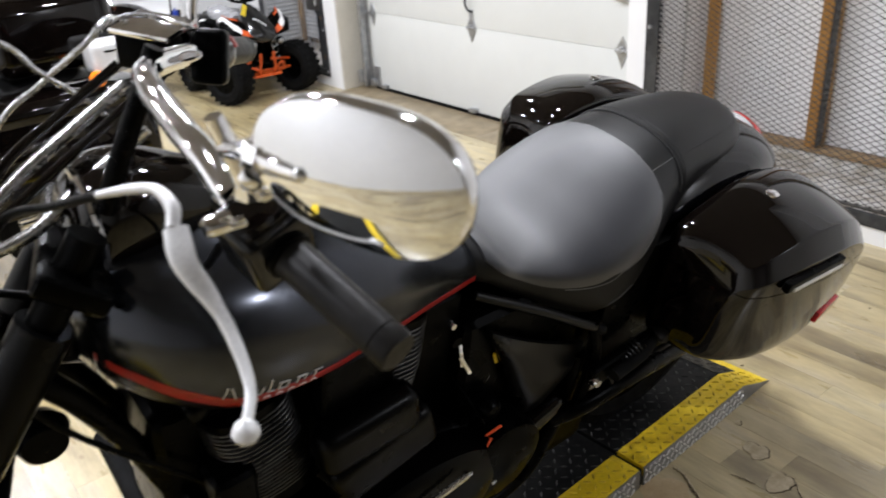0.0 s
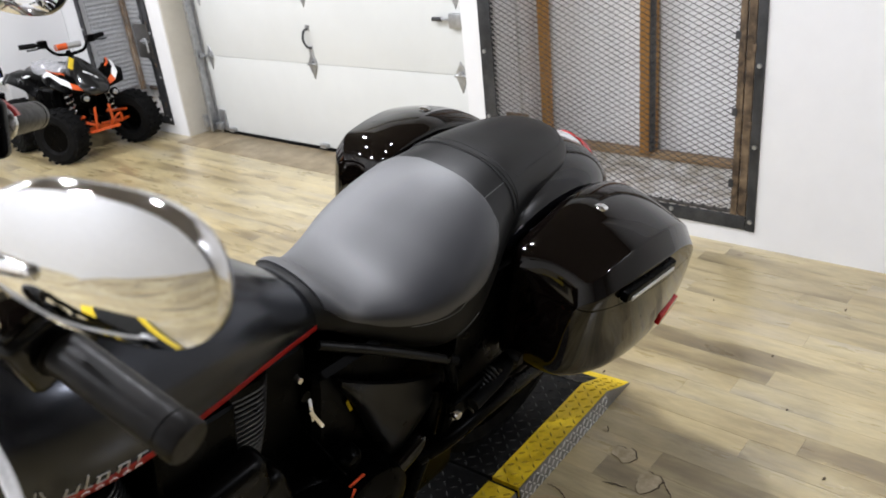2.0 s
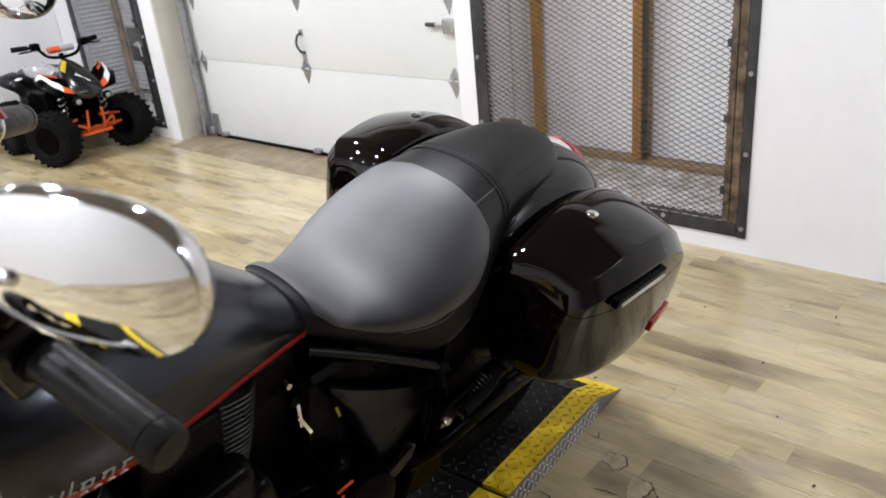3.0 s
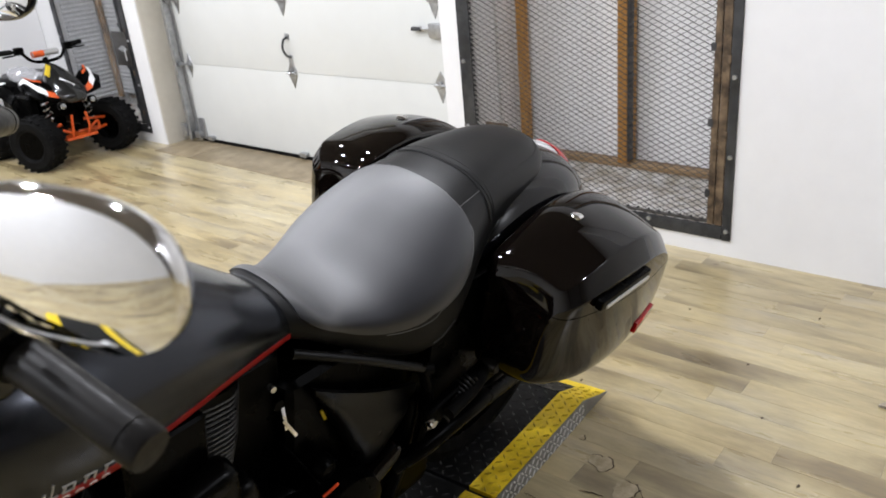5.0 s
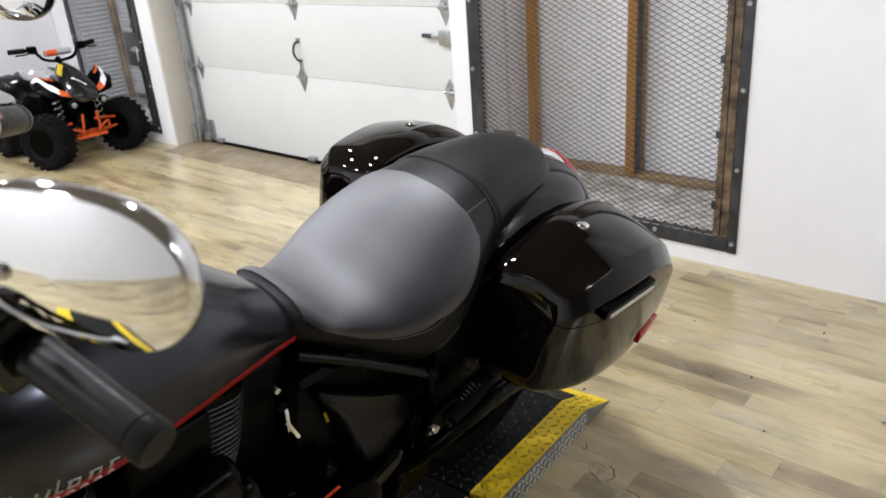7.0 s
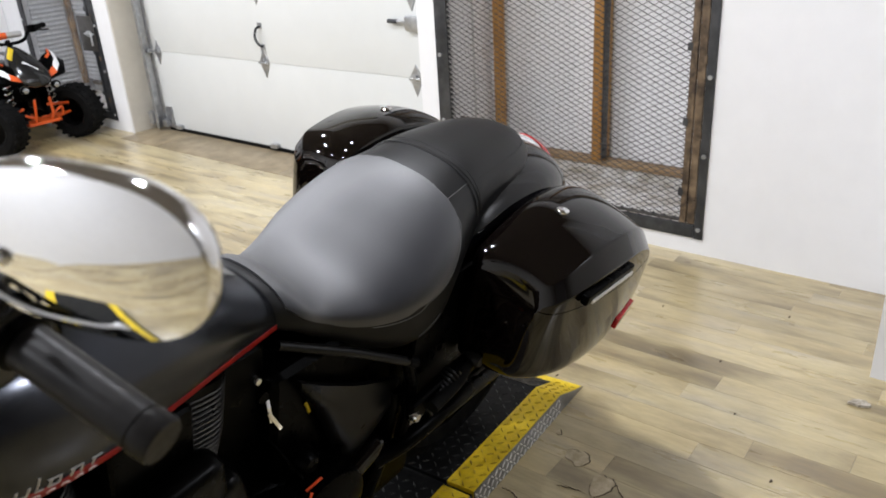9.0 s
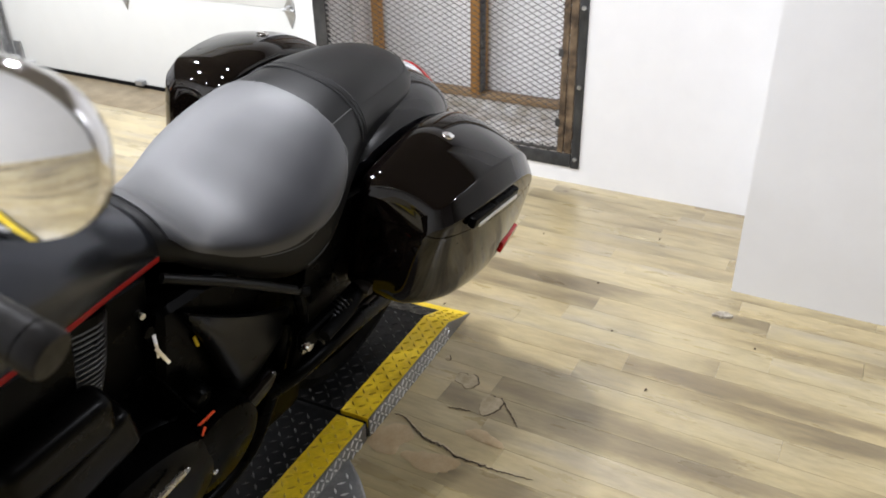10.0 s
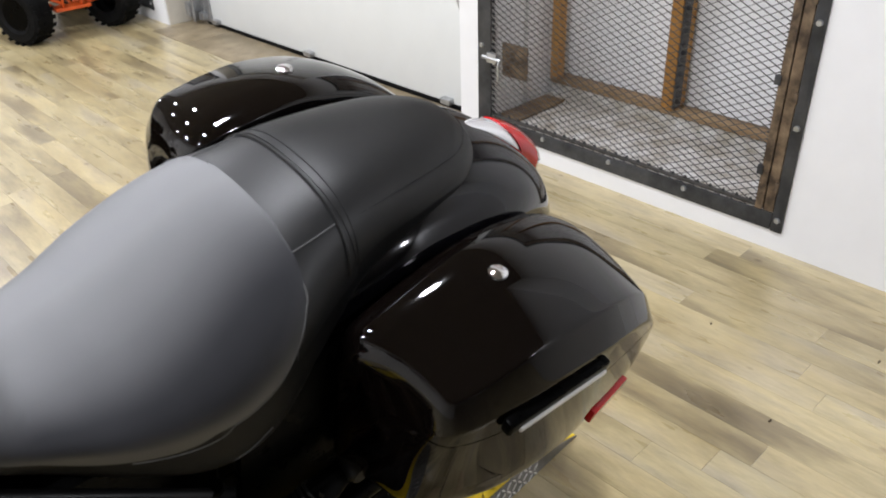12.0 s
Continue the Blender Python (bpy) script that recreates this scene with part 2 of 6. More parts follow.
    set_in(m, "Roughness", ramp(m, noise_tex(m, v, 20, 4), [(0.3, grey(0.24)), (0.7, grey(0.40))]))
    bump(m, noise_tex(m, v, 60, 4), 0.12, 0.001)
    return m


PLANK = floor_wood()
SUBFLOOR = worn(mat("subfloor", grey(0.1), 0.9), (0.20, 0.16, 0.10), (0.28, 0.23, 0.15), 20, world_space=True)
SCUFF = worn(mat("scuffed_plank", (0.5, 0.36, 0.2), 0.5), (0.46, 0.335, 0.185), (0.56, 0.44, 0.27), 16, bump_scale=70, world_space=True, fine=0.9)
CHIP_EDGE = mat("chip_edge", (0.07, 0.05, 0.03), 0.9)
STONE = worn(mat("worn_patch", (0.5, 0.4, 0.28), 0.6), (0.42, 0.34, 0.21), (0.62, 0.53, 0.37), 40, bump_scale=80, world_space=True)
DIAMOND_BLACK = worn(mat("black_tread_paint", grey(0.02), 0.45, 0.0, 0.2), grey(0.004), grey(0.010), 14, rough=(0.35, 0.6), bump_scale=200, world_space=True)
# worn lugs, their grey also raised for the light they catch
DIAMOND_WEAR_LIT = worn(mat("tread_lug_worn_lit", grey(0.1), 0.4, 0.6), grey(0.02), grey(0.10), 20, rough=(0.25, 0.4), world_space=True)
DIAMOND_YELLOW = worn(mat("yellow_tread_paint", (0.6, 0.42, 0.02), 0.5), (0.80, 0.555, 0.010), (0.90, 0.655, 0.018), 10, rough=(0.4, 0.6), bump_scale=200, world_space=True)
# darker yellow for the lugs: their shadow sides put into the paint colour
YELLOW_LUG_SHADE = worn(mat("yellow_lug_shaded", (0.4, 0.28, 0.02), 0.5), (0.46, 0.31, 0.012), (0.76, 0.53, 0.02), 14, rough=(0.4, 0.6), world_space=True)
# same bare aluminium twice: shaded ground and light-catching lugs, as two greys
SILVER_BASE_SHADED = worn(mat("aluminium_base_shaded", grey(0.2), 0.45, 0.8), grey(0.22), grey(0.34), 15, rough=(0.3, 0.45), world_space=True)
SILVER_LUG_LIT = worn(mat("aluminium_lug_lit", grey(0.5), 0.3, 0.9), grey(0.70), grey(0.88), 15, rough=(0.28, 0.45), world_space=True)

BIKES = (
    (-0.25, 3.15, 4, "black touring motorcycle with hard bags parked on the plank floor", GLOSS),
    (0.55, 6.6, -30, "black cruiser motorcycle parked further back", GLOSS),
    (1.42, 6.86, 125, "black motorcycle parked beside a white cabinet", GLOSS),
)

# ---------------------------------------------------------------- mesh helpers


def finish(name, bm, material, smooth=True, sharp=35):
    bmesh.ops.recalc_face_normals(bm, faces=bm.faces)
    me = bpy.data.meshes.new(name)
    bm.to_mesh(me)
    bm.free()
    me.materials.append(material)
    if smooth:
        me.shade_smooth()
        me.set_sharp_from_angle(angle=radians(sharp))
    return me


def part(name, bm, material, parent, label="", smooth=True, sharp=35):
    ob = new(name, finish(name, bm, material, smooth, sharp))
    ob.parent = parent
    if label:
        ob["label"] = label
    return ob


def thing(name, label, category, group="", m=None, kind=""):
    ob = new(name)
    ob.empty_display_size = 0.1
    if m is not None:
        ob.matrix_basis = m
    return tagged(ob, label, category, group, kind)


def solid(name, bm, material, label, category, kind="", m=None, smooth=True):
    ob = new(name, finish(name, bm, material, smooth))
    if m is not None:
        ob.matrix_basis = m
    return tagged(ob, label, category, "", kind)


def box(lo, hi, bevel=0.0, seg=2, bm=None):
    bm2 = bmesh.new()
    bmesh.ops.create_cube(bm2, size=1.0)
    lo, hi = Vector(lo), Vector(hi)
    for v in bm2.verts:
        v.co = Vector([lo[i] + (v.co[i] + 0.5) * (hi[i] - lo[i]) for i in range(3)])
    if bevel:
        bmesh.ops.bevel(bm2, geom=bm2.edges[:], offset=bevel, segments=seg, affect="EDGES", profile=0.6)
    return join(bm, bm2)


def join(bm, other):
    if bm is None:
        return other
    me = bpy.data.meshes.new("tmp")
    other.to_mesh(me)
    other.free()
    bm.from_mesh(me)
    bpy.data.meshes.remove(me)
    return bm


def moved(bm, m):
    bm.transform(m)
    return bm


def skin(rings, closed=True, caps=True, bm=None):
    """A surface through rings with equal numbers of points."""
    bm = bm or bmesh.new()
    vs = [[bm.verts.new(p) for p in r] for r in rings]
    n = len(rings[0])
    for a, b in zip(vs, vs[1:]):
        for i in range(n if closed else n - 1):
            j = (i + 1) % n
            bm.faces.new((a[i], a[j], b[j], b[i]))
    if caps and closed:
        bm.faces.new(vs[0][::-1])
        bm.faces.new(vs[-1])
    return bm


def spline(pts, n):
    """Catmull-Rom through rows of numbers, n samples a span."""
    p = np.array(pts, float)
    q = np.vstack([2 * p[0] - p[1], p, 2 * p[-1] - p[-2]])
    out = []
    for i in range(len(p) - 1):
        a, b, c, d = q[i:i + 4]
        for t in np.arange(n) / n:
            out.append(0.5 * (2 * b + (c - a) * t + (2 * a - 5 * b + 4 * c - d) * t * t + (3 * b - a - 3 * c + d) * t ** 3))
    out.append(p[-1])
    return np.array(out)


def tube(path, r, n=12, smooth=6, bm=None, taper=None):
    """A round tube along points; taper gives a radius for each point."""
    pts = spline(path, smooth) if smooth and len(path) > 2 else np.array(path, float)
    if taper:
        k = np.linspace(0, len(taper) - 1, len(pts))
        radii = np.interp(k, range(len(taper)), taper)
    else:
        radii = np.full(len(pts), r)
    tang = np.gradient(pts, axis=0)
    tang /= np.linalg.norm(tang, axis=1)[:, None]
    u = np.cross(tang[0], (0.31, 0.12, 0.94))
    if np.linalg.norm(u) < 0.1:
        u = np.cross(tang[0], (1, 0, 0))
    rings = []
    for p, t, rr in zip(pts, tang, radii):
        u = u - t * (u @ t)
        u /= np.linalg.norm(u)
        w = np.cross(t, u)
        rings.append([p + rr * (math.cos(a) * u + math.sin(a) * w) for a in np.arange(n) * 2 * math.pi / n])
    return skin(rings, bm=bm)


def lathe(profile, n=32, axis="y", centre=(0, 0, 0), bm=None, caps=True):
    """Turns rows of (radius, along) round an axis."""
    rings = []
    for r, s in profile:
        ring = []
        for a in np.arange(n) * 2 * math.pi / n:
            c, d = r * math.cos(a), r * math.sin(a)
            q = {"x": (s, c, d), "y": (c, s, d), "z": (c, d, s)}[axis]
            ring.append([q[i] + centre[i] for i in range(3)])
        rings.append(ring)
    return skin(rings, caps=caps, bm=bm)


def bolt(at, r=0.008, h=0.006, axis="x", bm=None):
    return lathe([(r * 0.2, -h), (r * 0.8, -h), (r, -h * 0.5), (r, 0)], 10, axis, at, bm)


def oval(w, zt, zb, zw, n=40, pt=2.3, pb=2.3, yc=0.0):
    """Points (y, z) of a closed section: half width w at height zw, top zt, bottom zb."""
    pts = []
    for a in np.arange(n) * 2 * math.pi / n:
        c, s = math.sin(a), math.cos(a)
        p = pt if s > 0 else pb
        y = w * np.sign(c) * abs(c) ** (2 / p)
        z = zw + ((zt - zw) if s > 0 else (zw - zb)) * np.sign(s) * abs(s) ** (2 / p)
        pts.append((yc + y, z))
    return pts

# ---------------------------------------------------------------- structure


def wall(name, boxes, label, material=WALL_PAINT):
    bm = None
    for lo, hi in boxes:
        bm = box(lo, hi, bm=bm)
    return solid(name, bm, material, label, "wall", "structure", smooth=False)


T = 0.22
CAGE_R = (0.945, 2.175, 0.10, 2.12)   # opening: y from, y to, z from, z to
CAGE_L = (5.225, 6.185, 0.10, 2.12)
DOOR_Y = (2.33, 5.01, 2.45)
wall("wall_east", [
    ((WALL, JOG_Y - 0.06, 0), (WALL + T - 0.003, CAGE_R[0], CEIL)),
    ((WALL, CAGE_R[0], 0), (WALL + T, CAGE_R[1], CAGE_R[2])),
    ((WALL, CAGE_R[0], CAGE_R[3]), (WALL + T, CAGE_R[1], CEIL)),
    ((WALL, CAGE_R[1], 0), (WALL + T, DOOR_Y[0], CEIL)),
    ((WALL, DOOR_Y[0], DOOR_Y[2]), (WALL + T, DOOR_Y[1], CEIL)),
    ((WALL, DOOR_Y[1], 0), (WALL + T, CAGE_L[0], CEIL)),
    ((WALL, CAGE_L[0], 0), (WALL + T, CAGE_L[1], CAGE_L[2])),
    ((WALL, CAGE_L[0], CAGE_L[3]), (WALL + T, CAGE_L[1], CEIL)),
    ((WALL, CAGE_L[1], 0), (WALL + T, 8.7, CEIL)),
], "smooth white painted wall with caged openings and a door bay")
jog = [(JOG_X, -9.0), (JOG_X, JOG_Y - 0.024), (WALL + T, JOG_Y + 0.048), (WALL + T, -9.0)]
solid("wall_jog", skin([[(x, y, z) for x, y in jog] for z in (0.0, CEIL)]), WALL_PAINT, "white painted wall block that steps forward into the room", "wall", "structure", smooth=False)
wall("wall_north", [((-4.4, 8.7, 0), (WALL + T, 8.9, CEIL))], "white painted end wall behind parked motorcycles")
wall("wall_south", [((-4.4, -9.2, 0), (WALL + T, -9.0, CEIL))], "plain white painted wall")
wall("wall_west", [((-2.7, -9.0, 0), (-2.5, 8.7, CEIL))], "plain white painted wall")
solid("ceiling", box((-4.4, -9.2, CEIL), (3.7, 8.9, CEIL + 0.15)), CEIL_PAINT, "dull tan painted ceiling with round lamps", "ceiling", "structure", smooth=False)
# wall white standing in shade; the shade is mixed in as cream
JAMB_SHADE = worn(mat("jamb_shaded_white", grey(0.6), 0.55), (0.56, 0.53, 0.46), (0.62, 0.59, 0.52), 3, rough=(0.45, 0.6), world_space=True, fine=0.95)
solid("trim_jamb", box((WALL + 0.006, DOOR_Y[1] - 0.012, 0.0), (DOOR_X + 0.04, DOOR_Y[1] - 0.001, DOOR_Y[2]), 0.002), JAMB_SHADE, "white jamb beside the garage door, coloured cream for its shade", "trim", "structure")

# shallow recesses behind the two cages, with framing and pale panels
for nm, (y0, y1, z0, z1) in (("recess_wall_a", CAGE_R), ("recess_wall_b", CAGE_L)):
    wall(nm, [
        ((3.44, y0 - 0.2, 0), (3.5, y1 + 0.2, z1 + 0.1)),
        ((WALL + T, y0 - 0.2, 0), (3.44, y0 - 0.03, z1 + 0.1)),
        ((WALL + T, y1 + 0.03, 0), (3.44, y1 + 0.2, z1 + 0.1)),
        ((WALL + T, y0 - 0.03, 0), (3.44, y1 + 0.03, z0 - 0.02)),
        ((WALL + T, y0 - 0.03, z1 + 0.03), (3.44, y1 + 0.03, z1 + 0.1)),
    ], "pale grey panelled recess behind the steel mesh", PANEL_GREY)


def wood_frame(y0, y1, uprights, name, x0=3.335, wood=STUD):
    th = thing(name, "rough orange-brown timber framing behind steel mesh", "timber frame")
    for a, b, deep in uprights:
        part("stud", box((x0, a, 0.19), (x0 + deep, b, 2.1), 0.003), wood, th)
    part("bottom_plate", box((3.360, y0, 0.160), (3.435, y1, 0.188), 0.004), PLATE_WOOD, th)
    part("packing_board", box((3.372, y0, 0.105), (3.435, y1, 0.158), 0.002), SILL_DUST, th, "pale packing board")
    part("side_plate", box((2.985, y1 - 0.125, 0.106), (3.312, y1 - 0.02, 0.120), 0.005), PLATE_WOOD, th)
    return th


wood_frame(0.93, 2.19, ((1.562, 1.610, 0.1), (2.130, 2.170, 0.05)), "timber_frame")
wood_frame(5.21, 6.20, ((5.50, 5.555, 0.03), (6.12, 6.17, 0.03)), "timber_frame", 3.262, PLATE_WOOD)
RIB = worn(mat("ribbed_sheet", grey(0.4), 0.5, 0.3), (0.56, 0.57, 0.58), (0.66, 0.67, 0.68), 5, rough=(0.4, 0.6), world_space=True)
rings = []
for z in np.arange(0.22, 2.08, 0.0085):
    d = 0.0035 * math.sin(z * 2 * math.pi / 0.034)
    rings.append([(3.300 + d, 5.20, z), (3.300 + d, 6.21, z), (3.306 + d, 6.21, z), (3.306 + d, 5.20, z)])
side = []
for z in np.arange(0.22, 2.08, 0.0085):
    d = 0.0035 * math.sin(z * 2 * math.pi / 0.034)
    side.append([(2.985, 6.172 + d, z), (3.255, 6.172 + d, z), (3.255, 6.178 + d, z), (2.985, 6.178 + d, z)])
solid("ribbed_sheet", skin(side), RIB, "pale grey sheet with level ribs lining the recess side", "ribbed panel", "structure")
solid("ribbed_sheet", skin(rings), RIB, "pale grey sheet with level ribs behind the mesh door", "ribbed panel", "structure")


# perforated steel strip screwed to the middle stud, and the dusty sill
ps = thing("perforated_strip", "dark perforated steel strip beside the timber stud", "steel strip")
part("flange", box((3.337, 1.552, 0.20), (3.385, 1.560, 2.1), 0.001), STEEL_DARK, ps)
for k in range(44):
    part("slot_rib", box((3.326, 1.545, 0.22 + k * 0.042), (3.372, 1.551, 0.244 + k * 0.042), 0.001), MESH_STEEL, ps)
solid("sill_a", box((WALL + 0.03, CAGE_R[0] - 0.02, 0.082), (3.436, CAGE_R[1] + 0.02, 0.104), 0.002), SILL_DUST, "dusty grey sill inside the wall recess", "sill", "structure")
solid("sill_b", box((WALL + 0.03, CAGE_L[0] - 0.02, 0.082), (3.436, CAGE_L[1] + 0.02, 0.104), 0.002), SILL_DUST, "dusty grey sill inside the wall recess", "sill", "structure")


def expanded_mesh(y0, y1, z0, z1, x, half=0.0235, h=0.0118, w=0.0013, d=0.0016):
    """Zigzag strands that touch at their peaks: a sheet of diamonds."""
    verts, faces = [], []
    rows, cols = int((z1 - z0) / h), int((y1 - y0) / half)
    for k in range(rows):
        base = len(verts)
        for i in range(cols + 1):
            y = y0 + i * half
            s = 1 if (i + k) % 2 else -1
            z = z0 + (k + 0.5) * h + s * h * 0.5
            verts += [(x - d, y, z - w), (x + d, y, z + w * 0.2), (x + d * 0.6, y, z + w), (x - d * 1.4, y, z - w * 0.2)]
        for i in range(cols):
            a, b = base + 4 * i, base + 4 * i + 4
            faces += [(a + j, b + j, b + (j + 1) % 4, a + (j + 1) % 4) for j in range(4)]
    me = bpy.data.meshes.new("mesh_sheet")
    me.from_pydata(verts, [], faces)
    me.materials.append(MESH_STEEL)
    return new("mesh_sheet", me)


def cage(y0, y1, z0, z1, label, fine=False):
    th = thing("mesh_cage_door", label, "mesh cage", "caged openings in the wall")
    f = 0.055
    for nm, lo, hi in (
        ("frame_side", (WALL - 0.009, y0 - 0.050, z0 - 0.03), (WALL - 0.001, y0 - 0.014, z1 + 0.03)),
        ("frame_side", (WALL - 0.009, y1 - 0.025, z0 - 0.03), (WALL - 0.001, y1 + 0.045, z1 + 0.03)),
        ("frame_rail", (WALL - 0.008, y0 - 0.012, z0 - 0.028), (WALL - 0.001, y1 - 0.027, z0 + 0.03)),
        ("frame_rail", (WALL - 0.008, y0 - 0.012, z1 - 0.03), (WALL - 0.001, y1 - 0.027, z1 + 0.028)),
    ):
        part(nm, box(lo, hi, 0.002), STEEL_DARK, th)
    sheet = expanded_mesh(y0 + 0.004, y1 - 0.004, z0 + 0.004, z1 - 0.004, WALL + 0.012, *((0.0235, 0.0118) if not fine else (0.02, 0.010, 0.0008, 0.0008)))
    sheet.parent = th
    if fine:
        sheet.data.materials[0] = GALV
    # cut lower edge of the sheet, folded against the rail
    part("sheet_edge", box((WALL + 0.002, y0 + 0.05, z0 + 0.031), (WALL + 0.016, y1 - 0.03, z0 + 0.042), 0.002), MESH_STEEL, th)
    if not fine:
        # cut ends of the strands stick out as teeth along the frame
        def teeth(a, b, step, size, inward):
            (ya, za), (yb, zb) = a, b
            n = int(math.hypot(yb - ya, zb - za) / step)
            verts, faces = [], []
            for i in range(n):
                k = i / n
                y, z, k0 = ya + (yb - ya) * k, za + (zb - za) * k, len(verts)
                for x in (WALL + 0.006, WALL + 0.012):
                    verts += [(x, y, z), (x, y + (yb - ya) * 0.62 / n, z + (zb - za) * 0.62 / n), (x, y + inward[0] * size + (yb - ya) * 0.31 / n, z + inward[1] * size + (zb - za) * 0.31 / n)]
                faces += [(k0, k0 + 1, k0 + 2), (k0 + 5, k0 + 4, k0 + 3), (k0, k0 + 3, k0 + 4, k0 + 1), (k0 + 1, k0 + 4, k0 + 5, k0 + 2), (k0 + 2, k0 + 5, k0 + 3, k0)]
            me = bpy.data.meshes.new("cut_edge")
            me.from_pydata(verts, [], faces)
            me.materials.append(STEEL_DARK)
            edge = new("cut_edge", me)
            edge.parent = th
            edge["kind"] = "stuff"

        teeth((y0 + 0.046, z0 + 0.04), (y0 + 0.046, z1 - 0.04), 0.0236, 0.017, (1, 0))
        teeth((y1 - 0.02, z0 + 0.04), (y1 - 0.02, z1 - 0.04), 0.0236, 0.014, (-1, 0))
        teeth((y0 + 0.06, z0 + 0.030), (y1 - 0.03, z0 + 0.030), 0.047, 0.024, (0, 1))
    # rusty angle iron inside the hinge side, with washer clips along it
    iron = STEEL_DARK if fine else STEEL_RUST
    part("angle_iron", box((WALL - 0.006, y0 - 0.011, z0 + 0.032), (WALL + 0.003, y0 + 0.020, z1 - 0.032), 0.001), iron, th, "angle iron strip")
    part("angle_iron", box((WALL - 0.011, y0 + 0.023, z0 + 0.034), (WALL + 0.003, y0 + 0.048, z1 - 0.034), 0.001), iron, th, "angle iron strip")
    for i in range(7):
        z = z0 + 0.12 + i * 0.29
        part("weld_clip", box((WALL - 0.012, y0 - 0.016, z - 0.016), (WALL + 0.001, y0 - 0.002, z + 0.016), 0.002), STEEL_RUST, th)
        part("weld_clip", box((WALL - 0.014, y0 + 0.042, z + 0.03), (WALL + 0.001, y0 + 0.062, z + 0.06), 0.002), STEEL_DARK, th)
    for z in np.arange(z0 + 0.012, z1, 0.312):
        for y in (y0 - 0.032, y1 + 0.022):
            part("bolt", bolt((WALL - 0.009, y, z), 0.010, 0.007), GALV, th)
    for i in range(1, 4):
        y = y0 - 0.01 + i * 0.312
        if y < y1 - 0.05:
            part("bolt", bolt((WALL - 0.008, y, z0 + 0.012), 0.010, 0.007), GALV, th)
    return th


cage_a = cage(*CAGE_R, "dark steel framed expanded metal mesh over a wall recess")
cage_b = cage(*CAGE_L, "grey steel mesh door in a dark frame beside the quad", True)


def slide_latch(y, z, plate, parent):
    """Lock plate behind the mesh, a keeper and a bent slide bolt."""
    part("lock_plate", box((WALL + plate[5], y - plate[0], z - plate[1]), (WALL + plate[5] + 0.006, y + plate[3], z + plate[2]), 0.002), plate[4], parent, "dull steel lock plate")
    bm = box((WALL - 0.03, y - 0.03, z - 0.018), (WALL - 0.01, y + 0.02, z + 0.022), 0.004)
    bm = tube([(WALL - 0.025, y + 0.045, z), (WALL - 0.025, y - 0.055, z)], 0.008, 10, 0, bm)
    bm = tube([(WALL - 0.025, y - 0.05, z), (WALL - 0.04, y - 0.055, z - 0.01), (WALL - 0.042, y - 0.055, z - 0.075)], 0.006, 8, 4, bm)
    part("slide_bolt", bm, GALV, parent, "bright zinc slide bolt")


slide_latch(2.135, 0.385, (0.15, 0.075, 0.06, -0.02, STEEL_RUST, 0.02), cage_a)
slide_latch(5.27, 0.68, (0.07, 0.12, 0.12, 0.13, MESH_STEEL, -0.018), cage_b)

# ---------------------------------------------------------------- sectional garage door


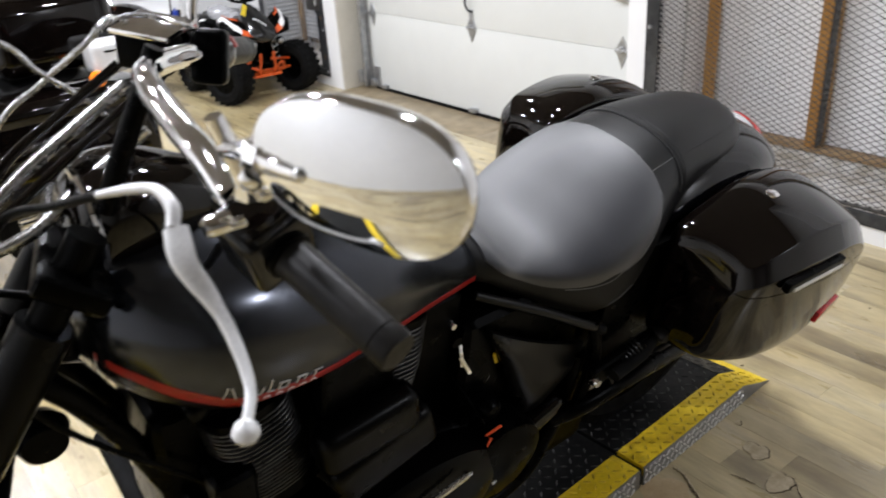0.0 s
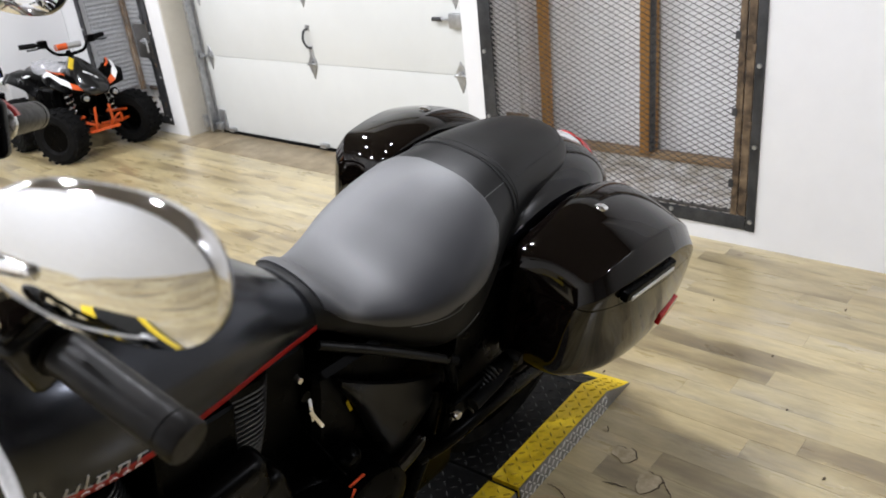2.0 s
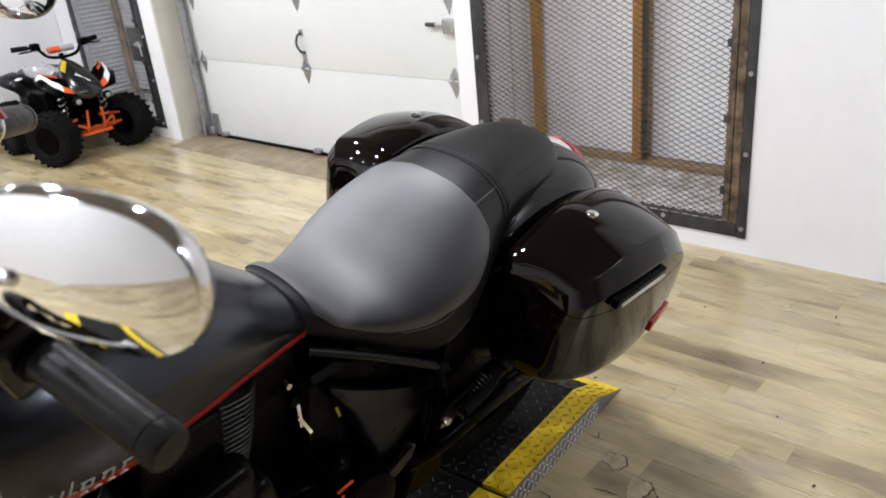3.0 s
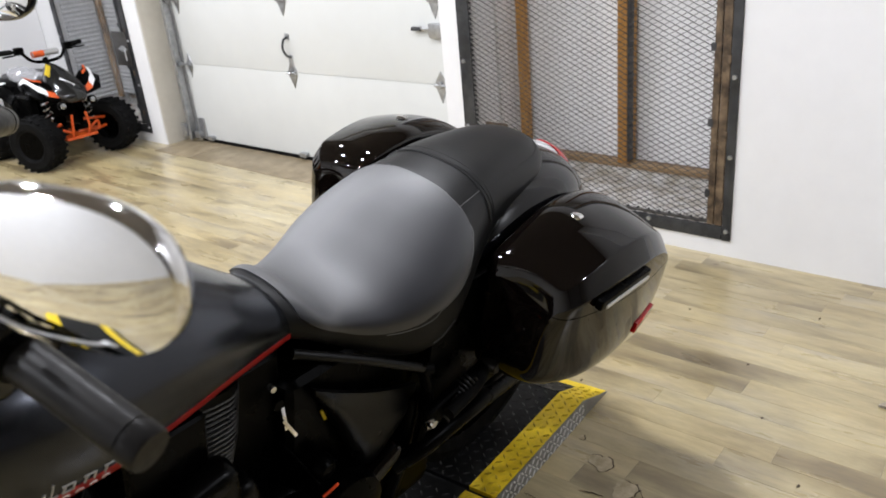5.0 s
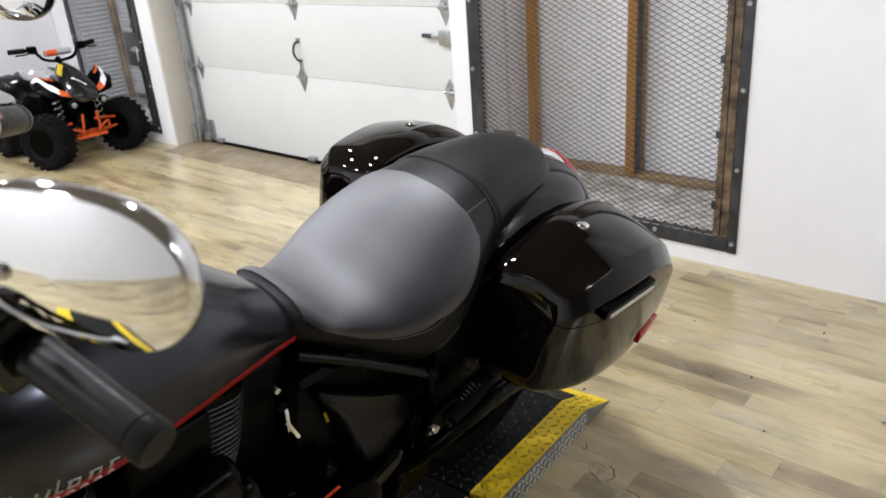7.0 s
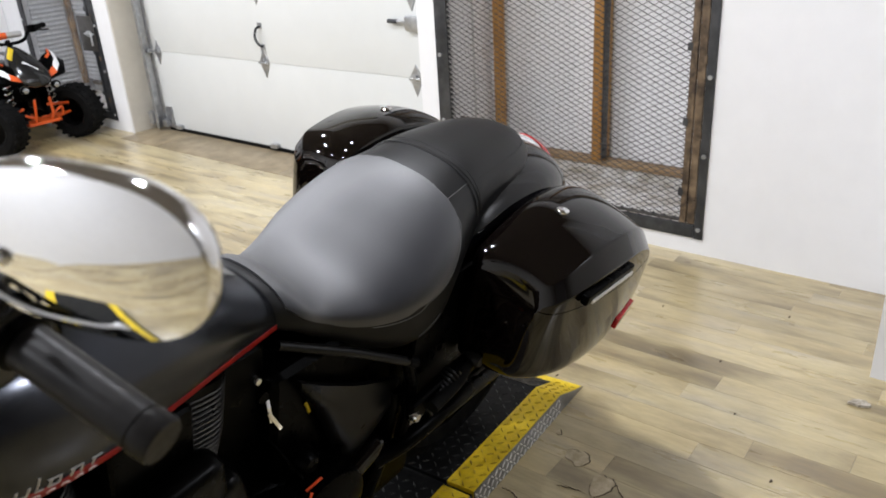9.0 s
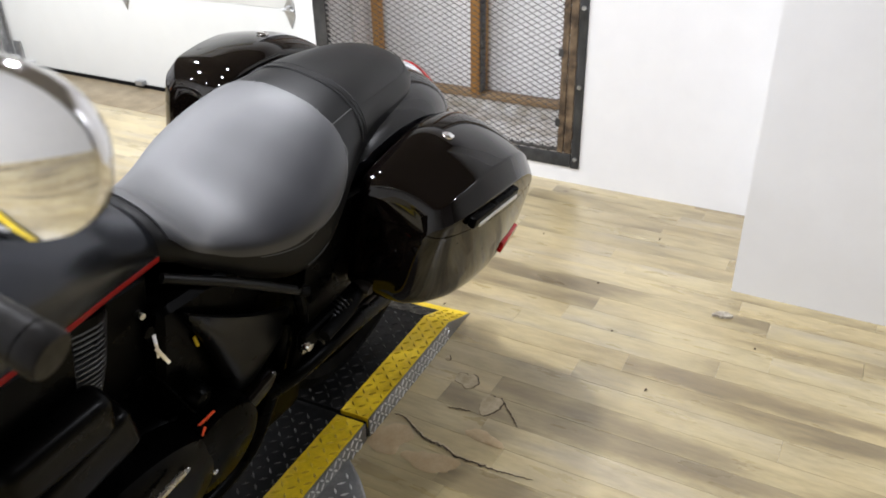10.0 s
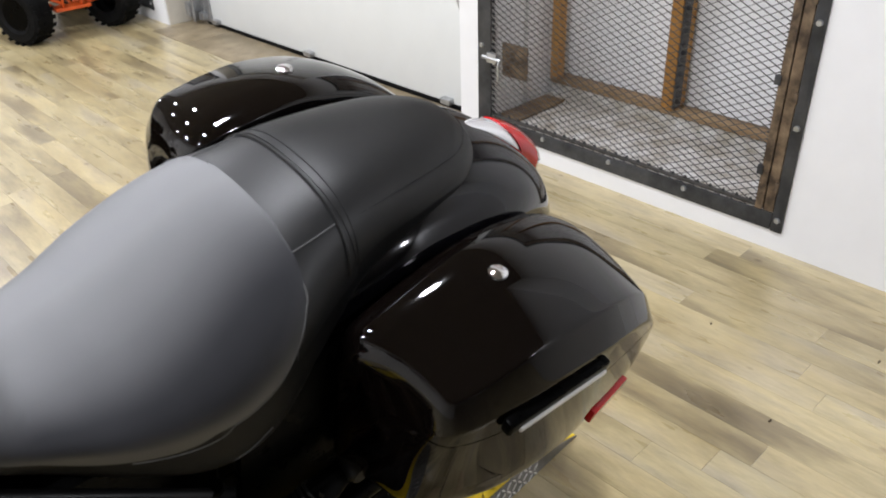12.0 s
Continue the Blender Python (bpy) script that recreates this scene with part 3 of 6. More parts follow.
def garage_door():
    th = thing("garage_door", "closed white sectional garage door with zinc hinges", "garage door")
    y0, y1 = DOOR_Y[0] - 0.15, 4.865
    seams = [0.022, 0.556, 0.988, 1.43, 1.88, 2.5]
    for a, b in zip(seams, seams[1:]):
        bm = box((DOOR_X, y0, a + 0.0008), (DOOR_X + 0.045, y1, b - 0.0008), 0.0018)
        part("door_section", bm, DOOR_WHITE, th)
    part("bottom_seal", box((DOOR_X - 0.006, y0, 0.0), (DOOR_X + 0.045, y1 - 0.03, 0.021), 0.005), RUBBER, th, "black rubber bottom seal")
    part("back_sheet", box((DOOR_X + 0.05, y0, 0.0), (DOOR_X + 0.06, 5.2, 2.6)), DOOR_WHITE, th)

    def hinge(y, z, half):
        # leaf tapers to points above and below the knuckle
        bm = bmesh.new()
        prof = [(0, 0.075), (half, 0.018), (half, -0.018), (0, -0.095), (-half, -0.018), (-half, 0.018)]
        rings = [[(DOOR_X - 0.001, y + p, z + q) for p, q in prof], [(DOOR_X - 0.006, y + p * 0.9, z + q * 0.95) for p, q in prof]]
        bm = skin(rings)
        bm = tube([(DOOR_X - 0.012, y - half, z), (DOOR_X - 0.012, y + half, z)], 0.009, 10, 0, bm)
        bm = box((DOOR_X - 0.02, y - 0.012, z - 0.012), (DOOR_X - 0.005, y + 0.012, z + 0.02), 0.003, bm=bm)
        part("hinge", bm, GALV, th, "zinc plated hinge")

    for z in seams[1:-1]:
        hinge(3.70, z, 0.038)
        hinge(2.515, z, 0.036)
        hinge(4.80, z, 0.03)
        part("roller", lathe([(0.004, 4.80), (0.004, 4.86), (0.02, 4.862), (0.02, 4.88)], 14, "y", (DOOR_X - 0.03, 0, z)), GALV, th)
    # lift handle and its bracket above the second seam
    part("pull_handle", tube([(DOOR_X - 0.004, 3.70, 0.768), (DOOR_X - 0.03, 3.705, 0.758), (DOOR_X - 0.042, 3.71, 0.71), (DOOR_X - 0.03, 3.697, 0.665), (DOOR_X - 0.004, 3.69, 0.652)], 0.007, 10, 6), STEEL_DARK, th, "dark bent steel pull handle")
    part("handle_plate", box((DOOR_X - 0.005, 3.68, 0.57), (DOOR_X + 0.001, 3.715, 0.665), 0.002), GALV, th)
    part("handle_plate", box((DOOR_X - 0.005, 3.685, 0.756), (DOOR_X + 0.001, 3.72, 0.79), 0.002), GALV, th)
    # side lock
    bm = box((DOOR_X - 0.03, 2.46, 0.80), (DOOR_X - 0.001, 2.55, 0.875), 0.008)
    bm = tube([(DOOR_X - 0.022, 2.545, 0.845), (DOOR_X - 0.022, 2.63, 0.845)], 0.008, 10, 0, bm)
    part("lock_knob", tube([(DOOR_X - 0.022, 2.60, 0.845), (DOOR_X - 0.024, 2.66, 0.846)], 0.011, 10, 0), STEEL_DARK, th)
    part("side_lock", bm, GALV, th, "zinc slide lock")
    # vertical track on the far side, with foot brackets
    bm = box((DOOR_X - 0.075, 4.885, 0.02), (DOOR_X - 0.005, 4.89, 2.5))
    bm = box((DOOR_X - 0.075, 4.86, 0.02), (DOOR_X - 0.07, 4.885, 2.5), bm=bm)
    bm = box((DOOR_X - 0.010, 4.86, 0.02), (DOOR_X - 0.005, 4.885, 2.5), bm=bm)
    part("track", bm, GALV, th, "galvanised roller track")
    bm = box((DOOR_X - 0.09, 4.90, 0.05), (DOOR_X - 0.002, 4.945, 0.14), 0.004)
    part("track_bracket", bm, GALV, th)
    bm = box((DOOR_X - 0.012, 4.77, 0.02), (DOOR_X - 0.001, 4.84, 0.17), 0.003)
    bm = box((DOOR_X - 0.05, 4.80, 0.03), (DOOR_X - 0.012, 4.86, 0.08), 0.006, bm=bm)
    part("bottom_bracket", bm, GALV, th, "zinc corner bracket")
    for y in (4.70, 3.70, 2.6):
        part("floor_stop", box((DOOR_X - 0.035, y - 0.03, 0.022), (DOOR_X - 0.001, y + 0.03, 0.05), 0.003), GALV, th)
    return th


garage_door()

# ---------------------------------------------------------------- lamps


def ceiling_light(x, y):
    th = thing("ceiling_light", "round white ceiling lamp with a lit diffuser", "ceiling lamp", "ceiling lamps", pose(x, y, CEIL))
    part("housing", lathe([(0.02, 0.0), (0.10, -0.001), (0.115, -0.03), (0.11, -0.05), (0.075, -0.05)], 28, "z"), WHITE_PLASTIC, th)
    part("diffuser", lathe([(0.001, -0.048), (0.072, -0.046), (0.062, -0.056), (0.001, -0.06)], 28, "z", caps=False), LAMP_GLASS, th, "glowing frosted diffuser")
    data = bpy.data.lights.new("bulb", "AREA")
    data.shape, data.size, data.energy, data.color = "DISK", 0.16, LAMP_POWER, (0.95, 0.97, 1.055)
    lamp = new("bulb", data)
    lamp.parent = th
    lamp.matrix_basis = pose(0, 0, -0.066)
    return th


for lx, ly in LAMPS:
    ceiling_light(lx, ly)

# ---------------------------------------------------------------- turntable platform

PYAW = 3.0


def lugs(u0, u1, v0, v1, z, name, material, parent, step=0.031, to=None, skip=None):
    """Raised tread lugs in a basket pattern, laid on a plane patch by the mapping to(u, v)."""
    verts, faces = [], []
    nu, nv = int((u1 - u0) / step), int((v1 - v0) / step)
    for i in range(nu + 1):
        for j in range(nv + 1):
            u, v = u0 + (i + 0.25) * step, v0 + (j + 0.25) * step
            if u > u1 - 0.008 or v > v1 - 0.008:
                continue
            a = radians(45 if (i + j) % 2 else 135)
            du, dv = math.cos(a), math.sin(a)
            b = len(verts)
            for s, w, h in ((-0.011, 0, 0), (0, 0.0034, 0), (0.011, 0, 0), (0, -0.0034, 0), (-0.006, 0, 0.0026), (0.006, 0, 0.0026)):
                verts.append(to(u + s * du - w * dv, v + s * dv + w * du, h))
            faces += [(b, b + 3, b + 4), (b, b + 4, b + 1), (b + 1, b + 4, b + 5), (b + 1, b + 5, b + 2), (b + 2, b + 5, b + 3), (b + 3, b + 5, b + 4)]
    me = bpy.data.meshes.new(name)
    me.from_pydata(verts, [], faces)
    me.materials.append(material)
    ob = new(name, me)
    ob.parent = parent
    ob["kind"] = "stuff"
    return ob


def turntable():
    th = thing("motorcycle_turntable", "black diamond plate motorcycle platform with yellow edges and a rear ramp", "display platform",
               m=pose(1.205, 0.823, 0, 0, 0, PYAW))
    W, B = 0.56, 0.08        # width across, painted border
    zt = PLAT
    # main deck
    part("deck", box((-2.25, B, zt - 0.05), (-0.008, W - B, zt - 0.002), 0.001), DIAMOND_BLACK, th)
    for a, b in ((0.0, B), (W - B, W)):
        part("yellow_border", box((-2.25, a, zt - 0.05), (-0.008, b, zt), 0.002), DIAMOND_YELLOW, th, "yellow painted tread border")
    part("side_skirt", box((-2.25, -0.004, 0.004), (-0.008, -0.0005, zt - 0.002), 0.001), SILVER_BASE_SHADED, th, "bare aluminium tread skirt")
    part("side_skirt", box((-2.25, W + 0.0005, 0.004), (-0.008, W + 0.004, zt - 0.002), 0.001), SILVER_BASE_SHADED, th, "bare aluminium tread skirt")
    part("joint_gap", box((-0.0085, 0.003, 0.002), (0.0085, W - 0.003, zt - 0.012)), BLACK_JOINT, th)
    # rear section: flat, then a lip down to the floor
    flat, tip = 0.485, 0.635

    def profile(u):
        return zt if u <= flat else zt * (1 - (u - flat) / (tip - flat)) ** 1.0

    us = [0.009, flat, flat + 0.05, flat + 0.10, tip]

    def strip(v0, v1, u0=0.0, drop=0.0, umax=9.0):
        rings = []
        for u in us:
            if u > umax:
                continue
            z = profile(u) - drop
            rings.append([(u, v0, max(z, 0.0015)), (u, v1, max(z, 0.0015)), (u, v1, max(z - 0.03, 0.0005)), (u, v0, max(z - 0.03, 0.0005))])
        return skin(rings)

    part("ramp_deck", strip(B, W - B, drop=0.002, umax=flat), DIAMOND_BLACK, th)
    for a, b in ((0.0, B), (W - B, W)):
        part("yellow_border", strip(a, b), DIAMOND_YELLOW, th, "yellow painted tread border")
    mid = flat + 0.10
    for nm, span, paint, lab in (("ramp_slope", (flat, flat + 0.05, mid), DIAMOND_BLACK, "black tread slope"), ("yellow_lip", (mid, tip), DIAMOND_YELLOW, "yellow painted ramp lip")):
        rings = [[(u, B, profile(u)), (u, W - B, profile(u)), (u, W - B, max(profile(u) - 0.02, 0.0005)), (u, B, max(profile(u) - 0.02, 0.0005))] for u in span]
        part(nm, skin(rings), paint, th, lab)
    for v in (-0.004, W + 0.0005):
        rings = [[(u, v, max(profile(u) - 0.002, 0.002)), (u, v + 0.0035, max(profile(u) - 0.002, 0.002)), (u, v + 0.0035, 0.001), (u, v, 0.001)] for u in us]
        part("side_skirt", skin(rings), SILVER_BASE_SHADED, th, "bare aluminium tread skirt")
    # tread lugs
    for u0, u1 in ((-1.2, -0.01), (0.012, flat)):
        lugs(u0, u1, B, W - B, zt, "tread_pattern", DIAMOND_WEAR_LIT, th, 0.028, lambda u, v, h: (u, v, zt - 0.002 + h))
        lugs(u0, u1, 0.004, B, zt, "tread_pattern", YELLOW_LUG_SHADE, th, 0.0265, lambda u, v, h: (u, v, zt + 1.7 * h))
        lugs(u0, u1, 0.0, zt - 0.006, zt, "tread_pattern", SILVER_LUG_LIT, th, 0.019, lambda u, v, h: (u, -0.004 - h, v + 0.003))
    lugs(flat, mid, B, W - B, zt, "tread_pattern", DIAMOND_WEAR_LIT, th, 0.028, lambda u, v, h: (u, v, profile(u) + h))
    lugs(flat, tip - 0.02, 0.004, B, zt, "tread_pattern", YELLOW_LUG_SHADE, th, 0.0255, lambda u, v, h: (u, v, profile(u) + 1.7 * h))
    # round base plate that shows beyond the deck
    c = (-0.50, 0.27)
    part("base_disc", lathe([(0.001, 0.016), (0.485, 0.016), (0.492, 0.012), (0.492, 0.0015), (0.001, 0.001)], 96, "z", (c[0], c[1], 0), caps=False), SILVER_BASE_SHADED, th, "round aluminium tread base")

    def disc(u, v, h):
        return (u, v, 0.016 + h)
    verts_in = lugs(-0.36, -0.02, -0.22, -0.006, 0, "tread_pattern", SILVER_LUG_LIT, th, 0.026, disc)
    me = verts_in.data
    bm = bmesh.new()
    bm.from_mesh(me)
    out = [v for v in bm.verts if (v.co.x - c[0]) ** 2 + (v.co.y - c[1]) ** 2 > 0.472 ** 2]
    bmesh.ops.delete(bm, geom=out, context="VERTS")
    bm.to_mesh(me)
    bm.free()
    return th


turntable()

# ---------------------------------------------------------------- the motorcycle
# own axes: x to its rear, y to its right side, z up from the platform; it leans on its side stand

BIKE = pose(0, 1.087, PLAT, 14.0, 0, 0)
bike = thing("motorcycle", "black and grey cruiser motorcycle with hard saddlebags, leaning on its stand", "motorcycle", m=BIKE)


class Loft:
    """A body from stations along x: (x, half width, top, bottom, height of the widest place, upper and lower roundness)."""

    def __init__(self, rows, yc=0.0):
        self.rows = np.array(rows, float)
        self.s = spline(self.rows, 8)
        self.yc = yc

    def row(self, x):
        return np.array([np.interp(x, self.s[:, 0], self.s[:, i]) for i in range(1, self.s.shape[1])])

    def point(self, x, a, lift=0.0):
        """a: degrees round the section from the top, positive to the right."""
        w, zt, zb, zw, pt, pb = self.row(x)
        s, c = math.sin(radians(a)), math.cos(radians(a))
        p = pt if c > 0 else pb
        y = w * np.sign(s) * abs(s) ** (2 / p)
        z = zw + ((zt - zw) if c > 0 else (zw - zb)) * np.sign(c) * abs(c) ** (2 / p)
        n = Vector((0, s / max(w, 0.02), c / max(zt - zw, 0.02))).normalized()
        return Vector((x, self.yc + y, z)) + n * lift

    def mesh(self, n=48, lift=0.0, xs=None):
        xs = self.s[:, 0] if xs is None else xs
        return skin([[self.point(x, a, lift) for a in np.arange(n) * 360 / n] for x in xs])

    def patch(self, xs, lo, hi, n=24, lift=0.002):
        """A skin on the body between the angles lo(x) and hi(x), its rim tucked under."""
        rings = []
        for x in xs:
            a0, a1 = lo(x), hi(x)
            aa = np.linspace(a0, a1, n)
            rings.append([self.point(x, aa[0], -0.003)] + [self.point(x, a, lift) for a in aa] + [self.point(x, aa[-1], -0.003)])
        first = [self.point(xs[0], a, -0.003) for a in np.linspace(lo(xs[0]), hi(xs[0]), n + 2)]
        last = [self.point(xs[-1], a, -0.003) for a in np.linspace(lo(xs[-1]), hi(xs[-1]), n + 2)]
        return skin([first] + rings + [last], closed=False)

    def line(self, pts, r, lift=0.002, n=6, smooth=6):
        return tube([self.point(x, a, lift) for x, a in pts], r, n, smooth)


def lerp(x, xs, ys):
    return float(np.interp(x, xs, ys))


# fuel tank
TANK = Loft([
    (0.062, 0.060, 0.985, 0.87, 0.935, 2.2, 2.2),
    (0.080, 0.105, 1.01, 0.845, 0.935, 2.2, 2.2),
    (0.105, 0.140, 1.03, 0.82, 0.93, 2.2, 2.2),
    (0.145, 0.178, 1.042, 0.795, 0.918, 2.2, 2.2),
    (0.21, 0.208, 1.048, 0.78, 0.90, 2.2, 2.3),
    (0.32, 0.208, 1.035, 0.775, 0.882, 2.2, 2.3),
    (0.44, 0.176, 1.0, 0.765, 0.855, 2.2, 2.3),
    (0.56, 0.134, 0.935, 0.75, 0.822, 2.2, 2.3),
    (0.65, 0.102, 0.868, 0.735, 0.795, 2.2, 2.3),
    (0.72, 0.078, 0.815, 0.725, 0.775, 2.2, 2.3),
])
tank = part("fuel_tank", TANK.mesh(64), TANK_GREY, bike, "flat dark grey metallic fuel tank")
xs = np.linspace(0.072, 0.712, 60)
for sgn in (-1, 1):
    part("pinstripe", TANK.patch(xs, lambda x: sgn * lerp(x, (0.05, 0.2, 0.71), (95, 102, 93)), lambda x: sgn * lerp(x, (0.05, 0.2, 0.71), (104, 113, 106)), 5, 0.0008), RED_STRIPE, tank, "red pinstripe")
    part("lower_panel", TANK.patch(xs, lambda x: sgn * lerp(x, (0.05, 0.2, 0.71), (104.3, 113.3, 106.3)), lambda x: sgn * 176, 14, 0.0006), PANEL_BLACK, tank, "black lower tank panel")
# maker's badge: plain strokes in its colours, a grey line of marks over a small pale one
STROKES = ((0.182, 0.9, 5), (0.196, 0.9, -4), (0.213, 0.6, 4), (0.226, 0.6, 4), (0.236, 1.0, 5), (0.250, 0.6, 4), (0.262, 0.6, 3), (0.276, 0.6, 4), (0.288, 0.6, 3), (0.302, 0.6, 4))
for x, hgt, slant in STROKES:
    rows = [(x + 0.0011 * slant * k, -101.5 + 9.5 * hgt * k) for k in np.linspace(0, 1, 5)]
    part("badge_mark", TANK.line(rows, 0.0016, 0.0004, 6, 3), BADGE, tank, "thin grey badge stroke")
for x0, x1, ang in ((0.213, 0.228, -101.3), (0.238, 0.245, -101.3), (0.250, 0.264, -95.9), (0.250, 0.264, -101.3), (0.276, 0.290, -95.9), (0.302, 0.316, -95.9)):
    part("badge_mark", TANK.line([(x0, ang), ((x0 + x1) / 2, ang), (x1, ang)], 0.0013, 0.0004, 6, 3), BADGE, tank, "thin grey badge stroke")
for i in range(6):
    x = 0.215 + i * 0.017
    part("badge_mark", TANK.line([(x, -107.5), (x + 0.004, -105.2), (x + 0.009, -106.8)], 0.0011, 0.0012, 6, 3), WHITE_PLASTIC, tank, "small pale badge stroke")
CONS = Loft([(0.085, 0.03, 1.055, 0.98, 1.01, 2.2, 2.2), (0.10, 0.062, 1.10, 0.98, 1.03, 2.2, 2.2), (0.14, 0.075, 1.125, 0.98, 1.05, 2.4, 2.2),
             (0.20, 0.072, 1.115, 0.98, 1.05, 2.4, 2.2), (0.30, 0.045, 1.07, 0.98, 1.03, 2.4, 2.2), (0.42, 0.02, 1.03, 0.97, 1.0, 2.2, 2.2)])
cons = part("speedometer_console", CONS.mesh(40), GLOSS, tank, "black tank-top speedometer console")
part("trim_edge", CONS.line([(0.112, x) for x in range(-130, 131, 10)], 0.005, 0.001), CHROME, cons, "chrome console edge")
part("filler_cap", lathe([(0.001, 0.03), (0.03, 0.029), (0.036, 0.022), (0.038, 0.0)], 28, "z", (0.36, 0.0, 1.015)), CHROME, tank, "chrome filler cap")

# seat: one cushion with a textured rider panel, a smooth band and a pillion pad
SEAT = Loft([
    (0.685, 0.07, 0.825, 0.765, 0.795, 2.2, 2.5),
    (0.70, 0.089, 0.834, 0.745, 0.784, 2.2, 2.5),
    (0.735, 0.108, 0.825, 0.73, 0.773, 2.3, 2.5),
    (0.79, 0.122, 0.788, 0.690, 0.751, 2.4, 3.0),
    (0.87, 0.160, 0.786, 0.640, 0.736, 2.4, 3.4),
    (0.95, 0.190, 0.822, 0.602, 0.743, 2.3, 3.6),
    (1.02, 0.195, 0.863, 0.605, 0.76, 2.2, 3.6),
    (1.08, 0.180, 0.891, 0.640, 0.788, 2.2, 3.4),
    (1.15, 0.153, 0.909, 0.700, 0.807, 2.4, 3.0),
    (1.22, 0.135, 0.919, 0.77, 0.826, 2.6, 2.5),
    (1.32, 0.124, 0.918, 0.785, 0.833, 2.6, 2.5),
    (1.40, 0.109, 0.911, 0.79, 0.838, 2.5, 2.5),
    (1.455, 0.076, 0.897, 0.80, 0.84, 2.3, 2.5),
    (1.48, 0.03, 0.868, 0.81, 0.835, 2.2, 2.5),
])
seat = part("seat", SEAT.mesh(64), VINYL_SIDE, bike, "black vinyl seat with contrast stitching")


EDGE = spline([(0.712, 66), (0.74, 84), (0.80, 91), (0.87, 91), (0.94, 90), (0.99, 88), (1.03, 84), (1.065, 76), (1.086, 64), (1.097, 52), (1.103, 38), (1.106, 18)], 8)


def rider_edge(x):
    return float(np.interp(x, EDGE[:, 0], EDGE[:, 1]))


def seam_x(a):
    return 1.173 - 0.005 * (a / 60.0) ** 2


xs = np.concatenate([np.linspace(0.712, 1.05, 40), np.linspace(1.055, 1.106, 16)])
part("rider_panel", SEAT.patch(xs, lambda x: -rider_edge(x), rider_edge, 40, 0.004), VINYL_RIB, seat, "grey textured vinyl rider panel")
part("seat_band", SEAT.patch(np.linspace(1.06, 1.180, 16), lambda x: -88, lambda x: 88, 40, 0.002), VINYL, seat, "smooth black vinyl band")


def pad_edge(x):
    return lerp(x, (1.16, 1.40, 1.445, 1.466, 1.474), (80, 76, 64, 42, 22))


part("pillion_pad", SEAT.patch(np.linspace(1.178, 1.474, 40), lambda x: -pad_edge(x), pad_edge, 34, 0.0035), VINYL, seat, "smooth black vinyl pillion pad")
for off, r in ((0.0, 0.0024), (0.017, 0.0012)):
    part("piping", SEAT.line([(seam_x(a) + off, a) for a in range(-80, 81, 8)], r, 0.0036), VINYL, seat, "raised seam piping")
for sgn in (-1, 1):
    part("stitching", SEAT.line([(x, sgn * (rider_edge(x) + 0.8)) for x in np.linspace(0.86, 1.1055, 24)], 0.0009, 0.0040, 5), THREAD, seat, "grey stitching")
    part("stitching", SEAT.line([(1.102, sgn * 38.5), (1.13, sgn * 41), (1.168, sgn * 44)], 0.0009, 0.0026, 5), THREAD, seat, "grey stitching")
    part("stitching", SEAT.line([(1.205, sgn * 50), (1.3, sgn * 50), (1.40, sgn * 47), (1.452, sgn * 30), (1.462, 0)], 0.0008, 0.0040, 5), VINYL_SIDE, seat, "black stitched edge")
    part("stitching", SEAT.line([(0.968, sgn * 112), (0.99, sgn * 108), (1.02, sgn * 103)], 0.0009, 0.0012, 5), THREAD, seat, "grey stitching")

# rear fender and tail light
FEND = [(0.98, 0.66, 0.14), (1.10, 0.79, 0.158), (1.25, 0.855, 0.17), (1.40, 0.87, 0.172), (1.51, 0.855, 0.164), (1.595, 0.81, 0.152), (1.665, 0.73, 0.138), (1.71, 0.62, 0.13), (1.725, 0.50, 0.125)]
fs = spline(FEND, 8)
tang = np.gradient(fs[:, :2], axis=0)
tang /= np.linalg.norm(tang, axis=1)[:, None]
rings = []
for (x, z, w), (tx, tz) in zip(fs, tang):
    nx, nz = -tz, tx
    ring = []
    for off in (0.0, -0.006):
        aa = np.linspace(-1, 1, 33)
        row = []
        for a in aa:
            ang = a * 90
            y = (w + off) * np.sign(math.sin(radians(ang))) * abs(math.sin(radians(ang))) ** (2 / 2.6)
            d = 0.115 * (1 - abs(math.cos(radians(ang))) ** (2 / 2.6)) - off
            if abs(a) > 0.96:
                d += 0.13
            row.append((x - nx * d, y, z - nz * d))
        ring += row if off == 0 else row[::-1]
    rings.append(ring)
fender = part("rear_fender", skin(rings), FENDER_PAINT, bike, "gloss black rear fender", sharp=50)
TAIL = Loft([(1.48, 0.012, 0.868, 0.835, 0.85, 2, 2), (1.51, 0.030, 0.868, 0.82, 0.84, 2, 2), (1.57, 0.044, 0.850, 0.77, 0.812, 2.2, 2), (1.64, 0.050, 0.812, 0.72, 0.77, 2.3, 2),
             (1.69, 0.048, 0.772, 0.67, 0.728, 2.3, 2), (1.722, 0.036, 0.74, 0.66, 0.71, 2.2, 2), (1.735, 0.016, 0.72, 0.68, 0.70, 2, 2)])
for col, mid, fac in ((0, 1.61, 0.82), (1, 0.0, 0.82), (2, 0.79, 0.80), (3, 0.79, 0.80), (4, 0.79, 0.80)):
    TAIL.s[:, col] = mid + (TAIL.s[:, col] - mid) * fac
tail = part("tail_light", TAIL.mesh(32), CLEAR_LENS, bike, "silver and red tail light")
part("red_lens", TAIL.patch(np.linspace(1.592, 1.676, 14), lambda x: -lerp(x, (1.592, 1.63, 1.68), (25, 112, 132)), lambda x: 150, 24, 0.003), RED_LENS, tail, "red tail light lens")


